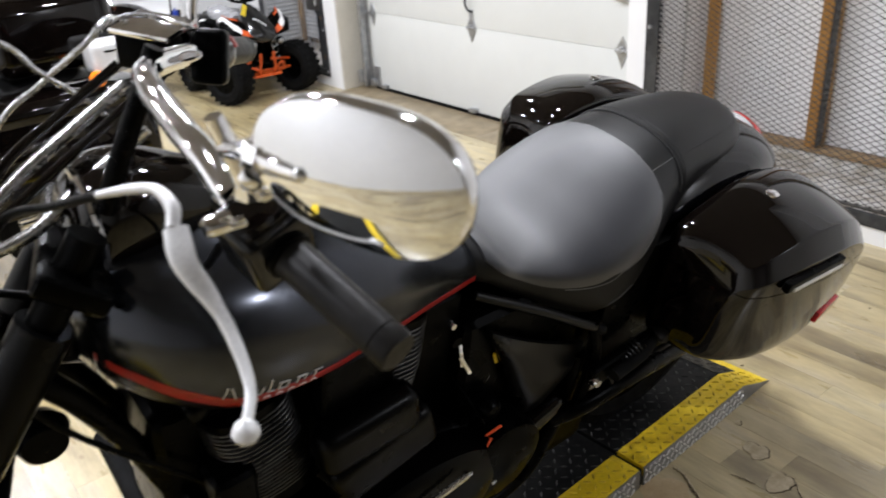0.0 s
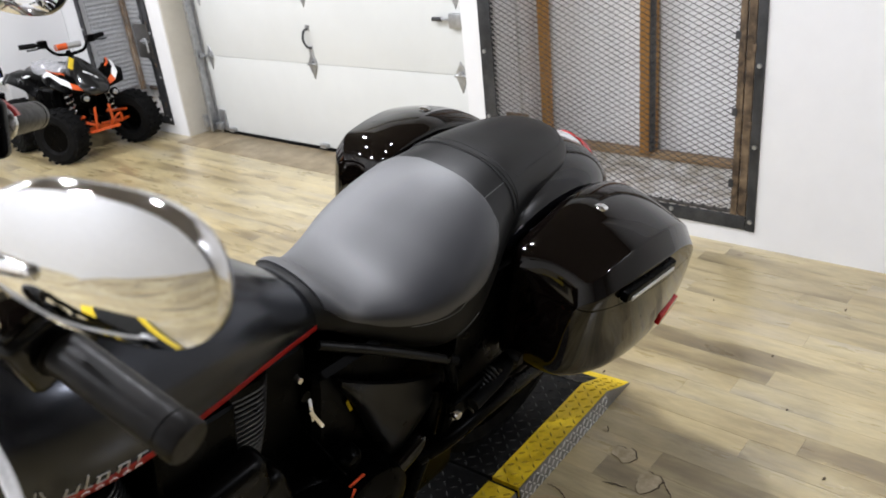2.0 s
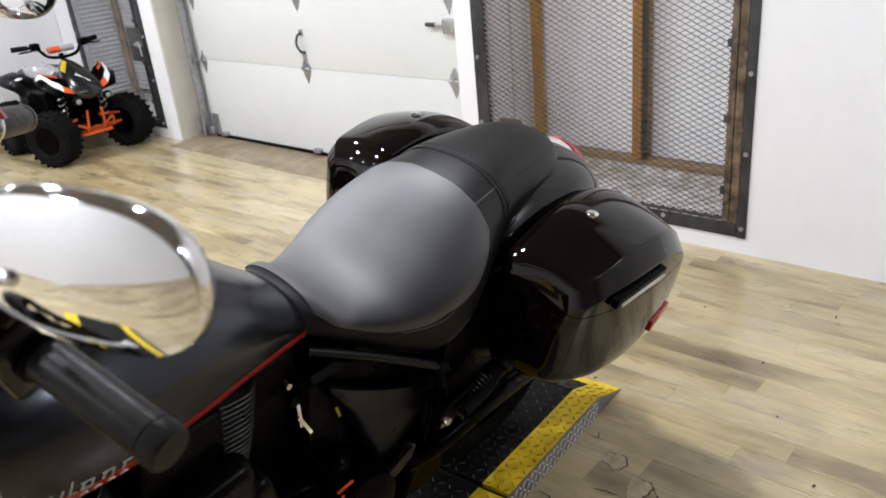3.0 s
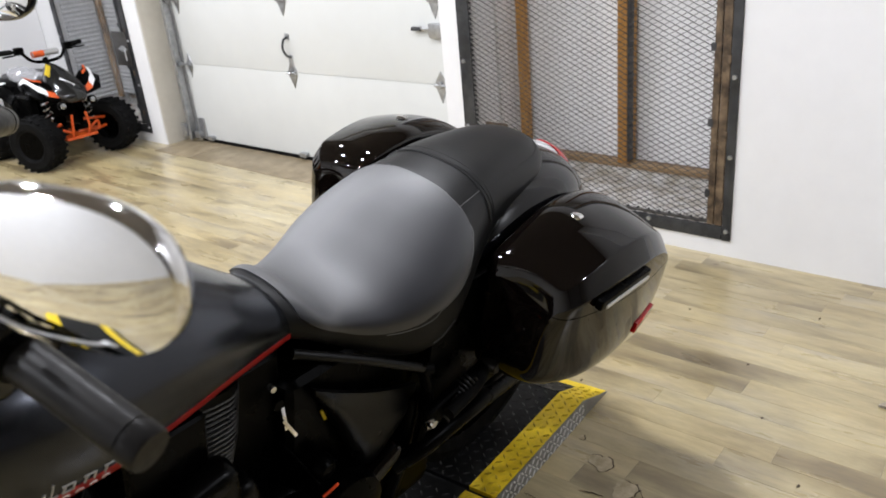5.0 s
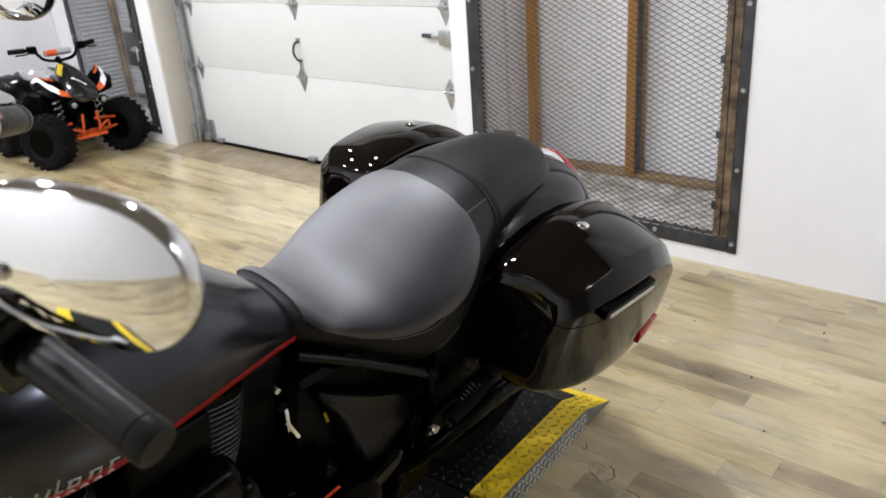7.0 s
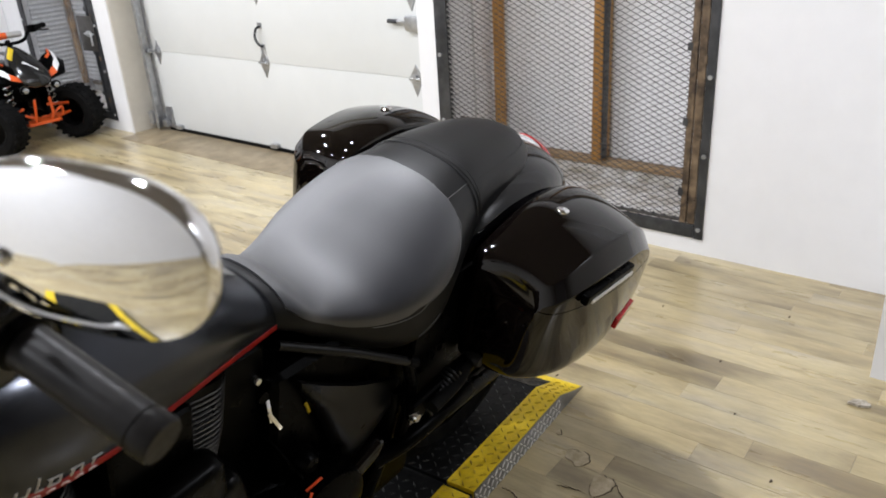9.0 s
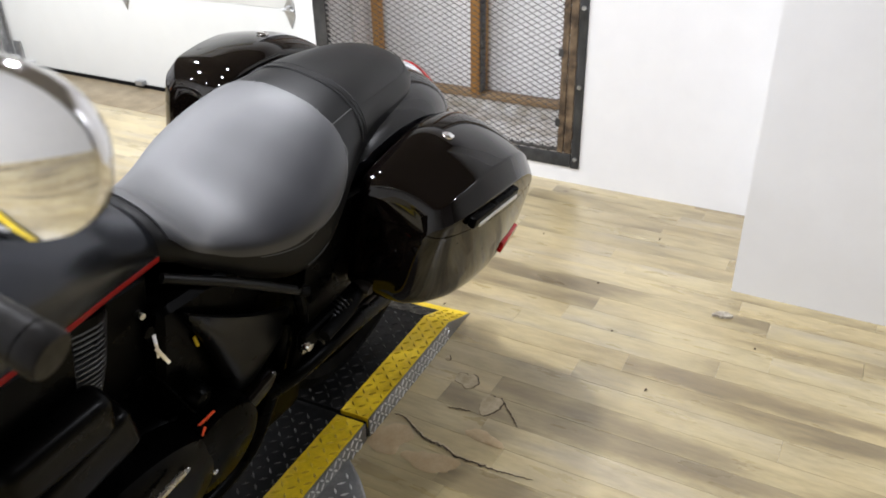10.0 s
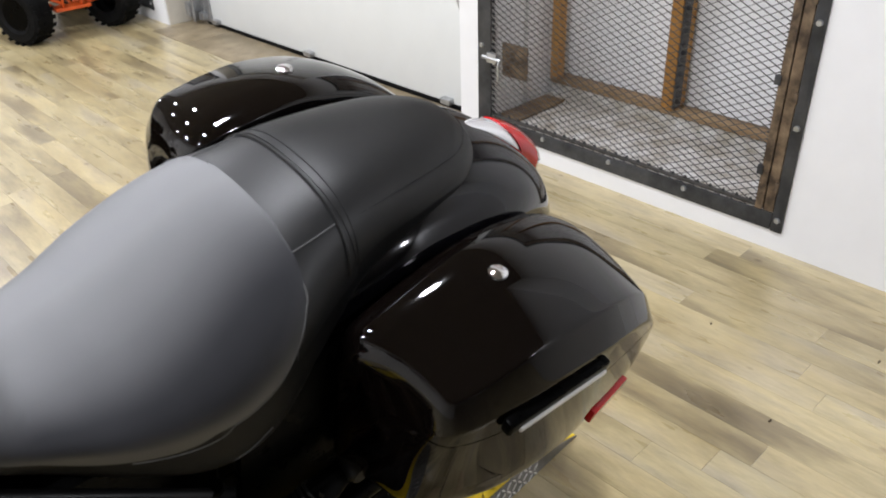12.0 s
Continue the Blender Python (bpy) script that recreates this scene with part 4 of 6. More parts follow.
# hard saddlebags
BAG = spline([(1.122, 0.803, 0.510, 0.356, 0.172), (1.17, 0.817, 0.490, 0.374, 0.170), (1.25, 0.832, 0.470, 0.386, 0.168), (1.33, 0.841, 0.458, 0.394, 0.168), (1.42, 0.832, 0.450, 0.397, 0.168),
              (1.49, 0.806, 0.450, 0.392, 0.168), (1.545, 0.769, 0.455, 0.386, 0.170), (1.585, 0.732, 0.462, 0.380, 0.172), (1.615, 0.690, 0.470, 0.373, 0.175), (1.642, 0.632, 0.485, 0.362, 0.185), (1.656, 0.585, 0.510, 0.345, 0.20)], 6)


def bag_section(x, mirror):
    """Flat sloping lid top, a crisp bevel along the outer shoulder, a side that tucks in below."""
    top, bot, out, inn = (float(np.interp(x, BAG[:, 0], BAG[:, i])) for i in (1, 2, 3, 4))
    if mirror < 0:
        top += lerp(x, (1.12, 1.2, 1.3, 1.45, 1.56, 1.63), (-0.016, -0.010, 0.0, 0.007, 0.017, 0.010))
    else:
        top += lerp(x, (1.12, 1.25, 1.4, 1.5), (0.020, 0.018, 0.006, 0.0))
    r = 0.026 if mirror < 0 else 0.055
    u = min(1.0, (x - 1.122) / r)
    inset = r * (1 - math.sqrt(max(0.0, 1 - (1 - u) ** 2)))
    top, bot, out, inn = top - inset, bot + inset, out - inset, inn + inset
    h = top - bot
    wid = out - inn
    pts = [(0, 0.12), (0.06, 0.02), (0.40, 0.0), (0.70, 0.01), (0.85, 0.045), (0.925, 0.12), (0.962, 0.24), (0.985, 0.42), (0.997, 0.62), (1.0, 0.74), (1.0, 0.768), (0.998, 0.780), (0.992, 0.789),
           (0.885, 0.892), (0.875, 0.900), (0.86, 0.906), (0.62, 0.960), (0.40, 0.992), (0.20, 1.0), (0.05, 0.975), (0.02, 0.95), (0, 0.88)]
    p = [np.array((inn + a * wid, bot + b * h)) for a, b in pts]
    for _ in range(3):
        p = [q for a, b in zip(p, p[1:] + p[:1]) for q in (0.75 * a + 0.25 * b, 0.25 * a + 0.75 * b)]
    # the front face sweeps back towards its outer upper corner
    fade = max(0.0, 1 - (x - 1.122) / 0.16)
    v = [min(1.0, max(0.0, (q[0] - inn) / wid)) for q in p]
    w = [min(1.0, max(0.0, (q[1] - bot) / h)) for q in p]
    sweep = 0.055 if mirror < 0 else 0.012
    round_off = (0.030 if mirror < 0 else -0.006) * max(0.0, 1 - (x - 1.122) / 0.26) ** 2
    return [(x + fade * a * sweep * (b ** 4 + 0.6 * (1 - b)), mirror * (q[0] - round_off * a * (1 - b)), q[1]) for q, a, b in zip(p, v, w)]


def saddlebag(mirror):
    xs = np.unique(np.concatenate([1.122 + (0.026 if mirror < 0 else 0.055) * (1 - np.cos(np.linspace(0, math.pi / 2, 10))), np.linspace(1.18, 1.55, 24), np.linspace(1.55, 1.656, 14)]))
    full = skin([bag_section(x, mirror) for x in xs])
    lid = full.copy()
    cut, nrm = Vector((1.25, 0, 0.70)), Vector((0.09, 0, 1)).normalized()
    for bm, flip in ((full, 1), (lid, -1)):
        bmesh.ops.bisect_plane(bm, geom=bm.verts[:] + bm.edges[:] + bm.faces[:], plane_co=cut - nrm * 0.001 * flip, plane_no=nrm * flip, clear_outer=True)
        bmesh.ops.holes_fill(bm, edges=[e for e in bm.edges if e.is_boundary])
    bag = part("saddlebag", full, GLOSS, bike, "gloss black hard saddlebag", sharp=60)
    part("lid", lid, GLOSS, bag, sharp=60)
    part("lock", lathe([(0.001, 0.004), (0.010, 0.0035), (0.0135, 0.0012), (0.0145, -0.012)], 20, "z", (1.322 if mirror < 0 else 1.345, mirror * 0.256, 0.838 if mirror < 0 else 0.850)), CHROME, bag, "round chrome lid lock")
    # grab handle with a bright lower edge
    hb = box((1.225, -0.010, -0.012), (1.415, 0.008, 0.014), 0.006, 3)
    part("handle", moved(hb, pose(1.32, mirror * 0.393, 0.729, mirror * -6, 0, mirror * 3.0) @ pose(-1.32, 0, 0)), SATIN, bag, "black bag handle")
    hb = box((1.243, -0.0125, -0.010), (1.408, 0.0105, -0.001), 0.002)
    part("handle_strip", moved(hb, pose(1.32, mirror * 0.394, 0.729, mirror * -6, 0, mirror * 3.0) @ pose(-1.32, 0, 0)), ALLOY_WHITE, bag, "bright strip under the handle")
    hb = box((1.510, -0.006, -0.015), (1.615, 0.006, 0.015), 0.003)
    part("reflector", moved(hb, pose(1.541, mirror * 0.3765, 0.524, mirror * -6, 0, mirror * -6) @ pose(-1.5625, 0, 0)), RED_LENS, bag, "red side reflector")
    return bag


saddlebag(-1)
saddlebag(1).location = (0.010, 0.006, 0.017)


# wheels
def wheel(name, cx, cz, r, width, spokes, turn=None):
    m = turn or Matrix.Identity(4)
    k = width / 2
    prof = [(r - 0.075, -k * 0.8), (r - 0.05, -k), (r - 0.02, -k * 0.95), (r - 0.004, -k * 0.6), (r, 0), (r - 0.004, k * 0.6), (r - 0.02, k * 0.95), (r - 0.05, k), (r - 0.075, k * 0.8)]
    wh = part(name, moved(lathe(prof, 56, "y", (cx, 0, cz), caps=False), m), RUBBER, bike, "black tyre on a dark cast rim")
    prof = [(r - 0.072, -k * 0.75), (r - 0.09, -k * 0.7), (r - 0.095, 0), (r - 0.09, k * 0.7), (r - 0.072, k * 0.75)]
    part("rim", moved(lathe(prof, 56, "y", (cx, 0, cz), caps=False), m), SATIN, wh)
    part("hub", moved(lathe([(0.02, -0.07), (0.05, -0.065), (0.055, 0.065), (0.02, 0.07)], 24, "y", (cx, 0, cz)), m), SATIN, wh)
    for i in range(spokes):
        a = 2 * math.pi * i / spokes
        p0 = (cx + 0.045 * math.cos(a), 0.0, cz + 0.045 * math.sin(a))
        p1 = (cx + (r - 0.09) * math.cos(a + 0.12), 0.0, cz + (r - 0.09) * math.sin(a + 0.12))
        part("spoke", moved(tube([p0, p1], 0.012, 8, 0), m), SATIN, wh)
    part("brake_disc", moved(lathe([(0.07, k * 0.3 + 0.03), (0.145, k * 0.3 + 0.03), (0.145, k * 0.3 + 0.036), (0.07, k * 0.3 + 0.036)], 40, "y", (cx, 0, cz)), m), CHROME_DULL, wh, "steel brake disc")
    return wh


wheel("rear_wheel", 1.36, 0.325, 0.325, 0.17, 10)

# steering: all that turns with the bars
AX, AZ = -0.285, 0.345
axis = Vector((0.545, 0, 0.839))
STEER = pose(0.066, 0, 0.885) @ Matrix.Rotation(radians(-STEER_DEG), 4, axis) @ pose(-0.066, 0, -0.885)


def s_part(name, bm, material, parent, label="", **kw):
    return part(name, moved(bm, STEER), material, parent, label, **kw)


wheel("front_wheel", AX - 0.06, AZ, 0.345, 0.085, 10, STEER)
fork_dir = np.array([0.545, 0, 0.839])
base = np.array([AX - 0.06, 0, AZ])
fork = None
for sgn in (-1, 1):
    off = np.array([0, sgn * 0.105, 0])
    p0, p1, p2 = base + off - 0.04 * fork_dir, base + off + 0.36 * fork_dir, base + off + 0.86 * fork_dir
    leg = s_part("fork_leg", tube([p0, p0 + 0.02 * fork_dir, p1, p1 + 0.001 * fork_dir], 0.029, 16, 0), SATIN, bike, "black lower fork leg")
    s_part("fork_tube", tube([p1, p2], 0.0215, 16, 0), SATIN, leg, "chrome fork tube")
    s_part("fork_cover", tube([base + off + 0.50 * fork_dir, base + off + 0.74 * fork_dir], 0.033, 18, 0), PANEL_BLACK, leg, "black upper fork cover")
for d in (0.50, 0.80):
    c = base + d * fork_dir
    bm = box((-0.035, -0.145, -0.016), (0.05, 0.145, 0.016), 0.012, 3)
    s_part("triple_clamp", moved(bm, pose(*c, 0, 33, 0)), SATIN, bike, "fork clamp")
# headlight
hc = np.array([-0.12, 0.0, 1.06])
hl = s_part("headlight", lathe([(0.001, 0.10), (0.05, 0.09), (0.085, 0.05), (0.098, 0.0), (0.10, -0.03), (0.094, -0.045)], 36, "x", tuple(hc), caps=False), GLOSS, bike, "gloss black headlight shell")
s_part("trim_ring", lathe([(0.094, -0.04), (0.103, -0.045), (0.103, -0.06), (0.092, -0.062)], 36, "x", tuple(hc)), CHROME, hl, "chrome headlight ring")
s_part("lens", lathe([(0.001, -0.075), (0.05, -0.07), (0.092, -0.055), (0.092, -0.05), (0.001, -0.05)], 36, "x", tuple(hc), caps=False), CLEAR_LENS, hl)
# front fender
rings = []
for a in np.linspace(20, 165, 30):
    r = 0.375
    x, z = AX + r * math.cos(radians(a)), AZ + r * math.sin(radians(a))
    ring = []
    for off in (0, -0.004):
        row = [(AX - 0.06 + (r + off - 0.05 * (abs(q) ** 2.5)) * math.cos(radians(a)), q * 0.058, AZ + (r + off - 0.05 * (abs(q) ** 2.5)) * math.sin(radians(a))) for q in np.linspace(-1, 1, 13)]
        ring += row if off == 0 else row[::-1]
    rings.append(ring)
s_part("front_fender", skin(rings), GLOSS, bike, "gloss black front fender")
# front turn signals
for sgn in (-1, 1):
    c = base + 0.55 * fork_dir + np.array([-0.05, sgn * 0.20, 0.0])
    sig = s_part("turn_signal", lathe([(0.012, 0.05), (0.030, 0.03), (0.036, 0.0), (0.034, -0.02)], 20, "x", tuple(c)), SATIN, bike, "black front turn signal")
    s_part("signal_lens", lathe([(0.001, -0.035), (0.025, -0.03), (0.033, -0.018)], 20, "x", tuple(c), caps=False), CLEAR_LENS, sig)
    s_part("signal_stem", tube([c + np.array([0.02, 0, 0]), c + np.array([0.05, -sgn * 0.09, 0])], 0.009, 8, 0), SATIN, sig)

# handlebar, turned to the right
GL0, GL1 = np.array([0.212, -0.492, 1.179]), np.array([0.188, -0.365, 1.203])
GR0, GR1 = np.array([0.478, 0.308, 1.080]), np.array([0.425, 0.240, 1.113])
BAR = [GL0, GL1, (0.170, -0.315, 1.228), (0.171, -0.245, 1.243), (0.177, -0.17, 1.240), (0.190, -0.07, 1.232), (0.215, 0.01, 1.216), (0.26, 0.065, 1.198), (0.31, 0.112, 1.178), (0.365, 0.175, 1.145), GR1, GR0]
bar = part("handlebar", tube(BAR, 0.0150, 16, 8), CHROME, bike, "chrome swept handlebar, turned to the right")
for x, y in ((0.185, -0.055), (0.235, 0.04)):
    part("riser", tube([(x - 0.06, y, 1.09), (x - 0.03, y, 1.16), (x + 0.003, y, 1.228)], 0.012, 14, 4), SATIN, bar, "black bar riser")


def grip(e1, e0, fat=1.0):
    d = (e0 - e1) / np.linalg.norm(e0 - e1)
    g = part("grip", tube([e1, e1 + 0.004 * d, e0 - 0.02 * d, e0 - 0.0195 * d, e0 - 0.017 * d, e0 - 0.0165 * d, e0 - 0.003 * d, e0, e0 + 0.001 * d], 0.0175, 28, 0,
                        taper=[fat * q for q in (0.0158, 0.0164, 0.0162, 0.0154, 0.0154, 0.0166, 0.0166, 0.0154, 0.003)]), GRIP_RUBBER, bar, "dark grey rubber grip")
    part("grip_flange", tube([e1 - 0.008 * d, e1 - 0.007 * d, e1 + 0.001 * d, e1 + 0.003 * d], 0.0215, 24, 0, taper=[0.019, 0.0225, 0.0225, 0.019]), SATIN, g)
    return d


dl = grip(GL1, GL0, 1.14)
dr = (GR0 - GR1) / np.linalg.norm(GR0 - GR1)
GR1 = GR1 - 0.085 * dr
grip(GR1, GR0, 1.32)


def along(c, d, roll=0.0):
    """A pose at c whose y axis runs along d."""
    y = Vector(d).normalized()
    x = y.cross(Vector((0, 0, 1))).normalized()
    z = x.cross(y)
    m = Matrix((x, y, z)).transposed().to_4x4()
    return Matrix.Translation(c) @ m @ Matrix.Rotation(radians(roll), 4, "Y")


hc_l = GL1 - 0.030 * dl
sw = part("switch_housing", moved(box((-0.034, -0.034, -0.040), (0.033, 0.026, 0.034), 0.012, 4), along(hc_l, dl, 20)), SWITCH_BLACK, bar, "black switch housing")
part("housing_half", moved(box((-0.028, -0.024, 0.024), (0.026, 0.018, 0.041), 0.008, 3), along(hc_l, dl, 20)), GLOSS, sw)
part("clamp_strip", moved(box((-0.024, -0.039, 0.028), (0.012, -0.032, 0.042), 0.002), along(hc_l, dl, 20)), CHROME, sw, "chrome strip")
part("screw", moved(lathe([(0.001, 0.003), (0.004, 0.003), (0.005, 0.0)], 10, "x"), along(hc_l, dl, 20) @ pose(-0.034, 0.0, 0.012, 0, 0, 180)), CHROME, sw)
perch = part("lever_perch", moved(box((-0.062, -0.016, -0.014), (0.02, 0.018, 0.018), 0.008, 3), along(GL1 - 0.072 * dl, dl, 10)), SATIN, bar, "black lever perch")
part("perch_clamp", moved(box((-0.018, -0.012, -0.022), (0.018, 0.012, 0.022), 0.006, 3), along(GL1 - 0.068 * dl, dl, 10)), GLOSS, perch)
part("perch_bolt", moved(lathe([(0.001, -0.010), (0.007, -0.010), (0.0095, -0.006), (0.0095, 0.012)], 16, "x"), Matrix.Translation((0.133, -0.345, 1.243))), CHROME, perch, "chrome perch bolt")
part("perch_bolt", moved(lathe([(0.001, -0.006), (0.005, -0.006), (0.006, 0.006)], 12, "x"), Matrix.Translation((0.148, -0.352, 1.243))), CHROME, perch, "chrome perch bolt")
lever_pts = [(0.106, -0.330, 1.240), (0.102, -0.352, 1.222), (0.110, -0.378, 1.199), (0.113, -0.405, 1.180), (0.108, -0.442, 1.158), (0.091, -0.468, 1.147)]
ls = spline(lever_pts, 8)
lt = np.gradient(ls, axis=0)
lt /= np.linalg.norm(lt, axis=1)[:, None]
wide = np.interp(np.linspace(0, 5, len(ls)), (0, 0.6, 1.6, 2.3, 4, 5), (0.0100, 0.0112, 0.0090, 0.0062, 0.0047, 0.0044))
thick = np.interp(np.linspace(0, 5, len(ls)), (0, 1, 2.5, 5), (0.007, 0.0075, 0.006, 0.005))
eye_way = np.array([-0.36, -0.72, 0.6])
rings = []
for p, t, w, h in zip(ls, lt, wide, thick):
    side = np.cross(t, eye_way)
    side /= np.linalg.norm(side)
    up = np.cross(side, t)
    rings.append([p + side * w * np.sign(math.cos(q)) * abs(math.cos(q)) ** 0.75 + up * h * np.sign(math.sin(q)) * abs(math.sin(q)) ** 0.75 for q in np.arange(20) * 2 * math.pi / 20])
lever = part("clutch_lever", skin(rings), ALLOY_WHITE, bar, "silver painted clutch lever", sharp=60)
part("lever_ball", moved(lathe([(0.001, -0.0110), (0.0057, -0.0094), (0.0094, -0.005), (0.0110, 0), (0.0094, 0.005), (0.0057, 0.0094), (0.001, 0.0110)], 22, "z", caps=False), Matrix.Translation((0.089, -0.471, 1.146))), ALLOY_WHITE, lever)
part("cable_boot", tube([(0.073, -0.247, 1.236), (0.093, -0.268, 1.247), (0.106, -0.296, 1.258), (0.110, -0.317, 1.252), (0.104, -0.330, 1.242)], 0.006, 12, 6, taper=[0.0034, 0.0044, 0.0046, 0.0062, 0.0056]), ALLOY_WHITE, lever, "pale cable boot")
part("clutch_cable", tube([(0.075, -0.248, 1.236), (0.054, -0.176, 1.191), (0.017, -0.088, 1.133), (-0.02, -0.06, 1.03), (0.0, -0.08, 0.85), (0.2, -0.12, 0.6)], 0.0045, 10, 8), SATIN, lever, "black clutch cable")
part("wiring_loom", tube([(-0.06, -0.02, 1.03), (0.0, -0.045, 1.018), (0.081, -0.075, 0.998), (0.193, -0.11, 1.006), (0.18, -0.25, 1.15)], 0.005, 10, 8), SATIN, bar, "black wiring loom")
# conduits from the clamp to the headlight
for k, (oy, oz) in enumerate(((0.0, 0.0), (0.03, 0.006), (0.045, 0.024), (-0.02, -0.03))):
    part("conduit", tube([(0.195, 0.0 + oy, 1.19 + oz), (0.12, 0.01 + oy, 1.135 + oz), (0.05, 0.005 + oy, 1.09 + oz), (-0.05, 0.0, 1.03)], 0.006 + 0.002 * (k % 2), 12, 6), (GLOSS, CHROME_DULL)[k % 2], bar, ("smooth black cable conduit", "grey metal cable conduit")[k % 2])
part("brake_hose", tube([(0.26, 0.20, 1.20), (0.215, 0.13, 1.235), (0.18, 0.12, 1.21), (0.13, 0.14, 1.165), (0.06, 0.15, 1.10), (-0.06, 0.12, 0.9)], 0.0036, 10, 8), CHROME_DULL, bar, "grey braided brake hose")
part("throttle_cable", tube([(0.36, 0.19, 1.17), (0.30, 0.11, 1.222), (0.24, 0.13, 1.235), (0.18, 0.14, 1.20), (0.135, 0.14, 1.168)], 0.0032, 10, 8), CHROME_DULL, bar, "grey throttle cable")
part("throttle_cable", tube([(0.02, 0.12, 1.27), (0.10, 0.15, 1.215), (0.127, 0.14, 1.181), (0.161, 0.127, 1.15), (0.19, 0.11, 1.12)], 0.0034, 10, 8), CHROME_DULL, bar, "grey throttle cable")
res = part("brake_reservoir", moved(box((-0.036, -0.040, -0.026), (0.036, 0.040, 0.024), 0.007, 3), pose(0.297, 0.205, 1.158, 0, 0, 38)), SATIN, bar, "black brake fluid reservoir")
part("reservoir_lid", moved(box((-0.040, -0.044, 0.024), (0.040, 0.044, 0.033), 0.004, 2), pose(0.297, 0.205, 1.158, 0, 0, 38)), CHROME, res, "chrome reservoir lid")
sw = part("switch_housing", moved(box((-0.025, -0.020, -0.042), (0.025, 0.014, 0.034), 0.013, 4), along(GR1 - 0.044 * dr, dr)), SATIN, bar, "black throttle housing")
part("housing_ring", tube([GR1 - 0.026 * dr, GR1 - 0.024 * dr, GR1 - 0.006 * dr, GR1 - 0.004 * dr], 0.028, 28, 0, taper=[0.026, 0.029, 0.027, 0.024]), CHROME_DULL, sw, "grey metal ring")
rings = [[(r * math.sin(a), x, r * math.cos(a)) for x, r in ((-0.006, 0.0265), (-0.006, 0.0305), (0.008, 0.0300), (0.008, 0.0265))] for a in np.linspace(-1.2, 1.2, 16)]
part("red_collar", moved(skin(rings), along(GR1 - 0.004 * dr, dr)), RED_STRIPE, sw, "red collar beside the grip")
part("run_switch", moved(box((-0.020, -0.010, 0.020), (0.018, 0.010, 0.031), 0.004), along(GR1 - 0.020 * dr, dr)), RED_STRIPE, sw, "red run switch")
part("brake_lever", tube([(0.30, 0.27, 1.135), (0.34, 0.33, 1.115), (0.42, 0.40, 1.08)], 0.007, 10, 5), ALLOY_WHITE, bar, "silver brake lever")


def ball(c, r):
    return moved(lathe([(r * max(math.sin(a), 0.02), -r * math.cos(a)) for a in np.linspace(0, math.pi, 12)], 20, "z", caps=False), Matrix.Translation(c))


def mirror(c, az, elev, roll, stem, shell, half=(0.083, 0.051)):
    """A chrome shell, domed towards the front, with its glass to the rear."""
    n = Vector((-math.cos(radians(az)) * math.cos(radians(elev)), -math.sin(radians(az)) * math.cos(radians(elev)), math.sin(radians(elev))))
    y = n.cross(Vector((0, 0, 1))).normalized() * -1
    z = (-n).cross(y).normalized()
    mt = Matrix.Translation(c) @ Matrix((-n, y, z)).transposed().to_4x4() @ Matrix.Rotation(radians(roll), 4, "X")
    prof = ((0.001, -0.0120), (0.2, -0.0116), (0.4, -0.0103), (0.6, -0.0080), (0.75, -0.0057), (0.86, -0.0036), (0.93, -0.0021), (0.972, -0.0011),
            (0.98, -0.0006), (0.99, 0.002), (0.997, 0.006), (1.0, 0.010), (0.97, 0.017), (0.85, 0.024), (0.5, 0.030), (0.001, 0.032))

    def ring(k, dx):
        out = []
        for a in np.arange(56) * 2 * math.pi / 56:
            cy, cz = math.cos(a), math.sin(a)
            out.append((dx, half[0] * np.sign(cy) * abs(cy) ** (2 / 2.6) * k, half[1] * np.sign(cz) * abs(cz) ** (2 / 2.4) * (1.0 + 0.06 * cy) * k))
        return out

    mi = part("mirror", moved(skin([ring(k, dx) for k, dx in prof[7:]], caps=False), mt), shell, bar, "oval mirror with a rounded shell", sharp=70)
    part("mirror_glass", moved(skin([ring(k, dx) for k, dx in prof[:8]], caps=False), mt), MIRROR_GLASS, mi, "slightly bulged mirror glass", sharp=70)
    part("mirror_stem", tube(stem, 0.006, 14, 8, taper=[0.0095, 0.0075, 0.007, 0.008]), CHROME, mi, "chrome mirror stem")
    part("stem_ball", ball(stem[-1], 0.0125), CHROME, mi)
    part("stem_nut", moved(lathe([(0.006, -0.006), (0.012, -0.006), (0.012, 0.006), (0.006, 0.006)], 6, "z"), Matrix.Translation(stem[0])), CHROME, mi)
    return mi


mi = mirror(MIR_L, MIR_AZ, MIR_EL, MIR_ROLL, [(0.160, -0.352, 1.272), (0.160, -0.365, 1.292), (0.168, -0.405, 1.310), (0.172, -0.440, 1.332)], CHROME)
part("mirror_post", tube([(0.136, -0.352, 1.342), (0.145, -0.356, 1.314), (0.154, -0.361, 1.286)], 0.007, 14, 4, taper=[0.0068, 0.0085, 0.0100]), CHROME, mi, "chrome mirror post")
part("mirror_knuckle", tube([(0.150, -0.372, 1.306), (0.153, -0.400, 1.336), (0.160, -0.425, 1.343), (0.170, -0.446, 1.343)], 0.006, 12, 4), CHROME, mi)
arm = part("mirror_arm", tube([(0.140, -0.358, 1.316), (0.142, -0.395, 1.332), (0.147, -0.425, 1.337), (0.152, -0.449, 1.340)], 0.011, 16, 5, taper=[0.006, 0.009, 0.0095, 0.0062]), CHROME, mi, "bulging chrome mirror arm")
part("arm_bolt", ball((0.150, -0.451, 1.341), 0.0056), CHROME_DULL, arm)
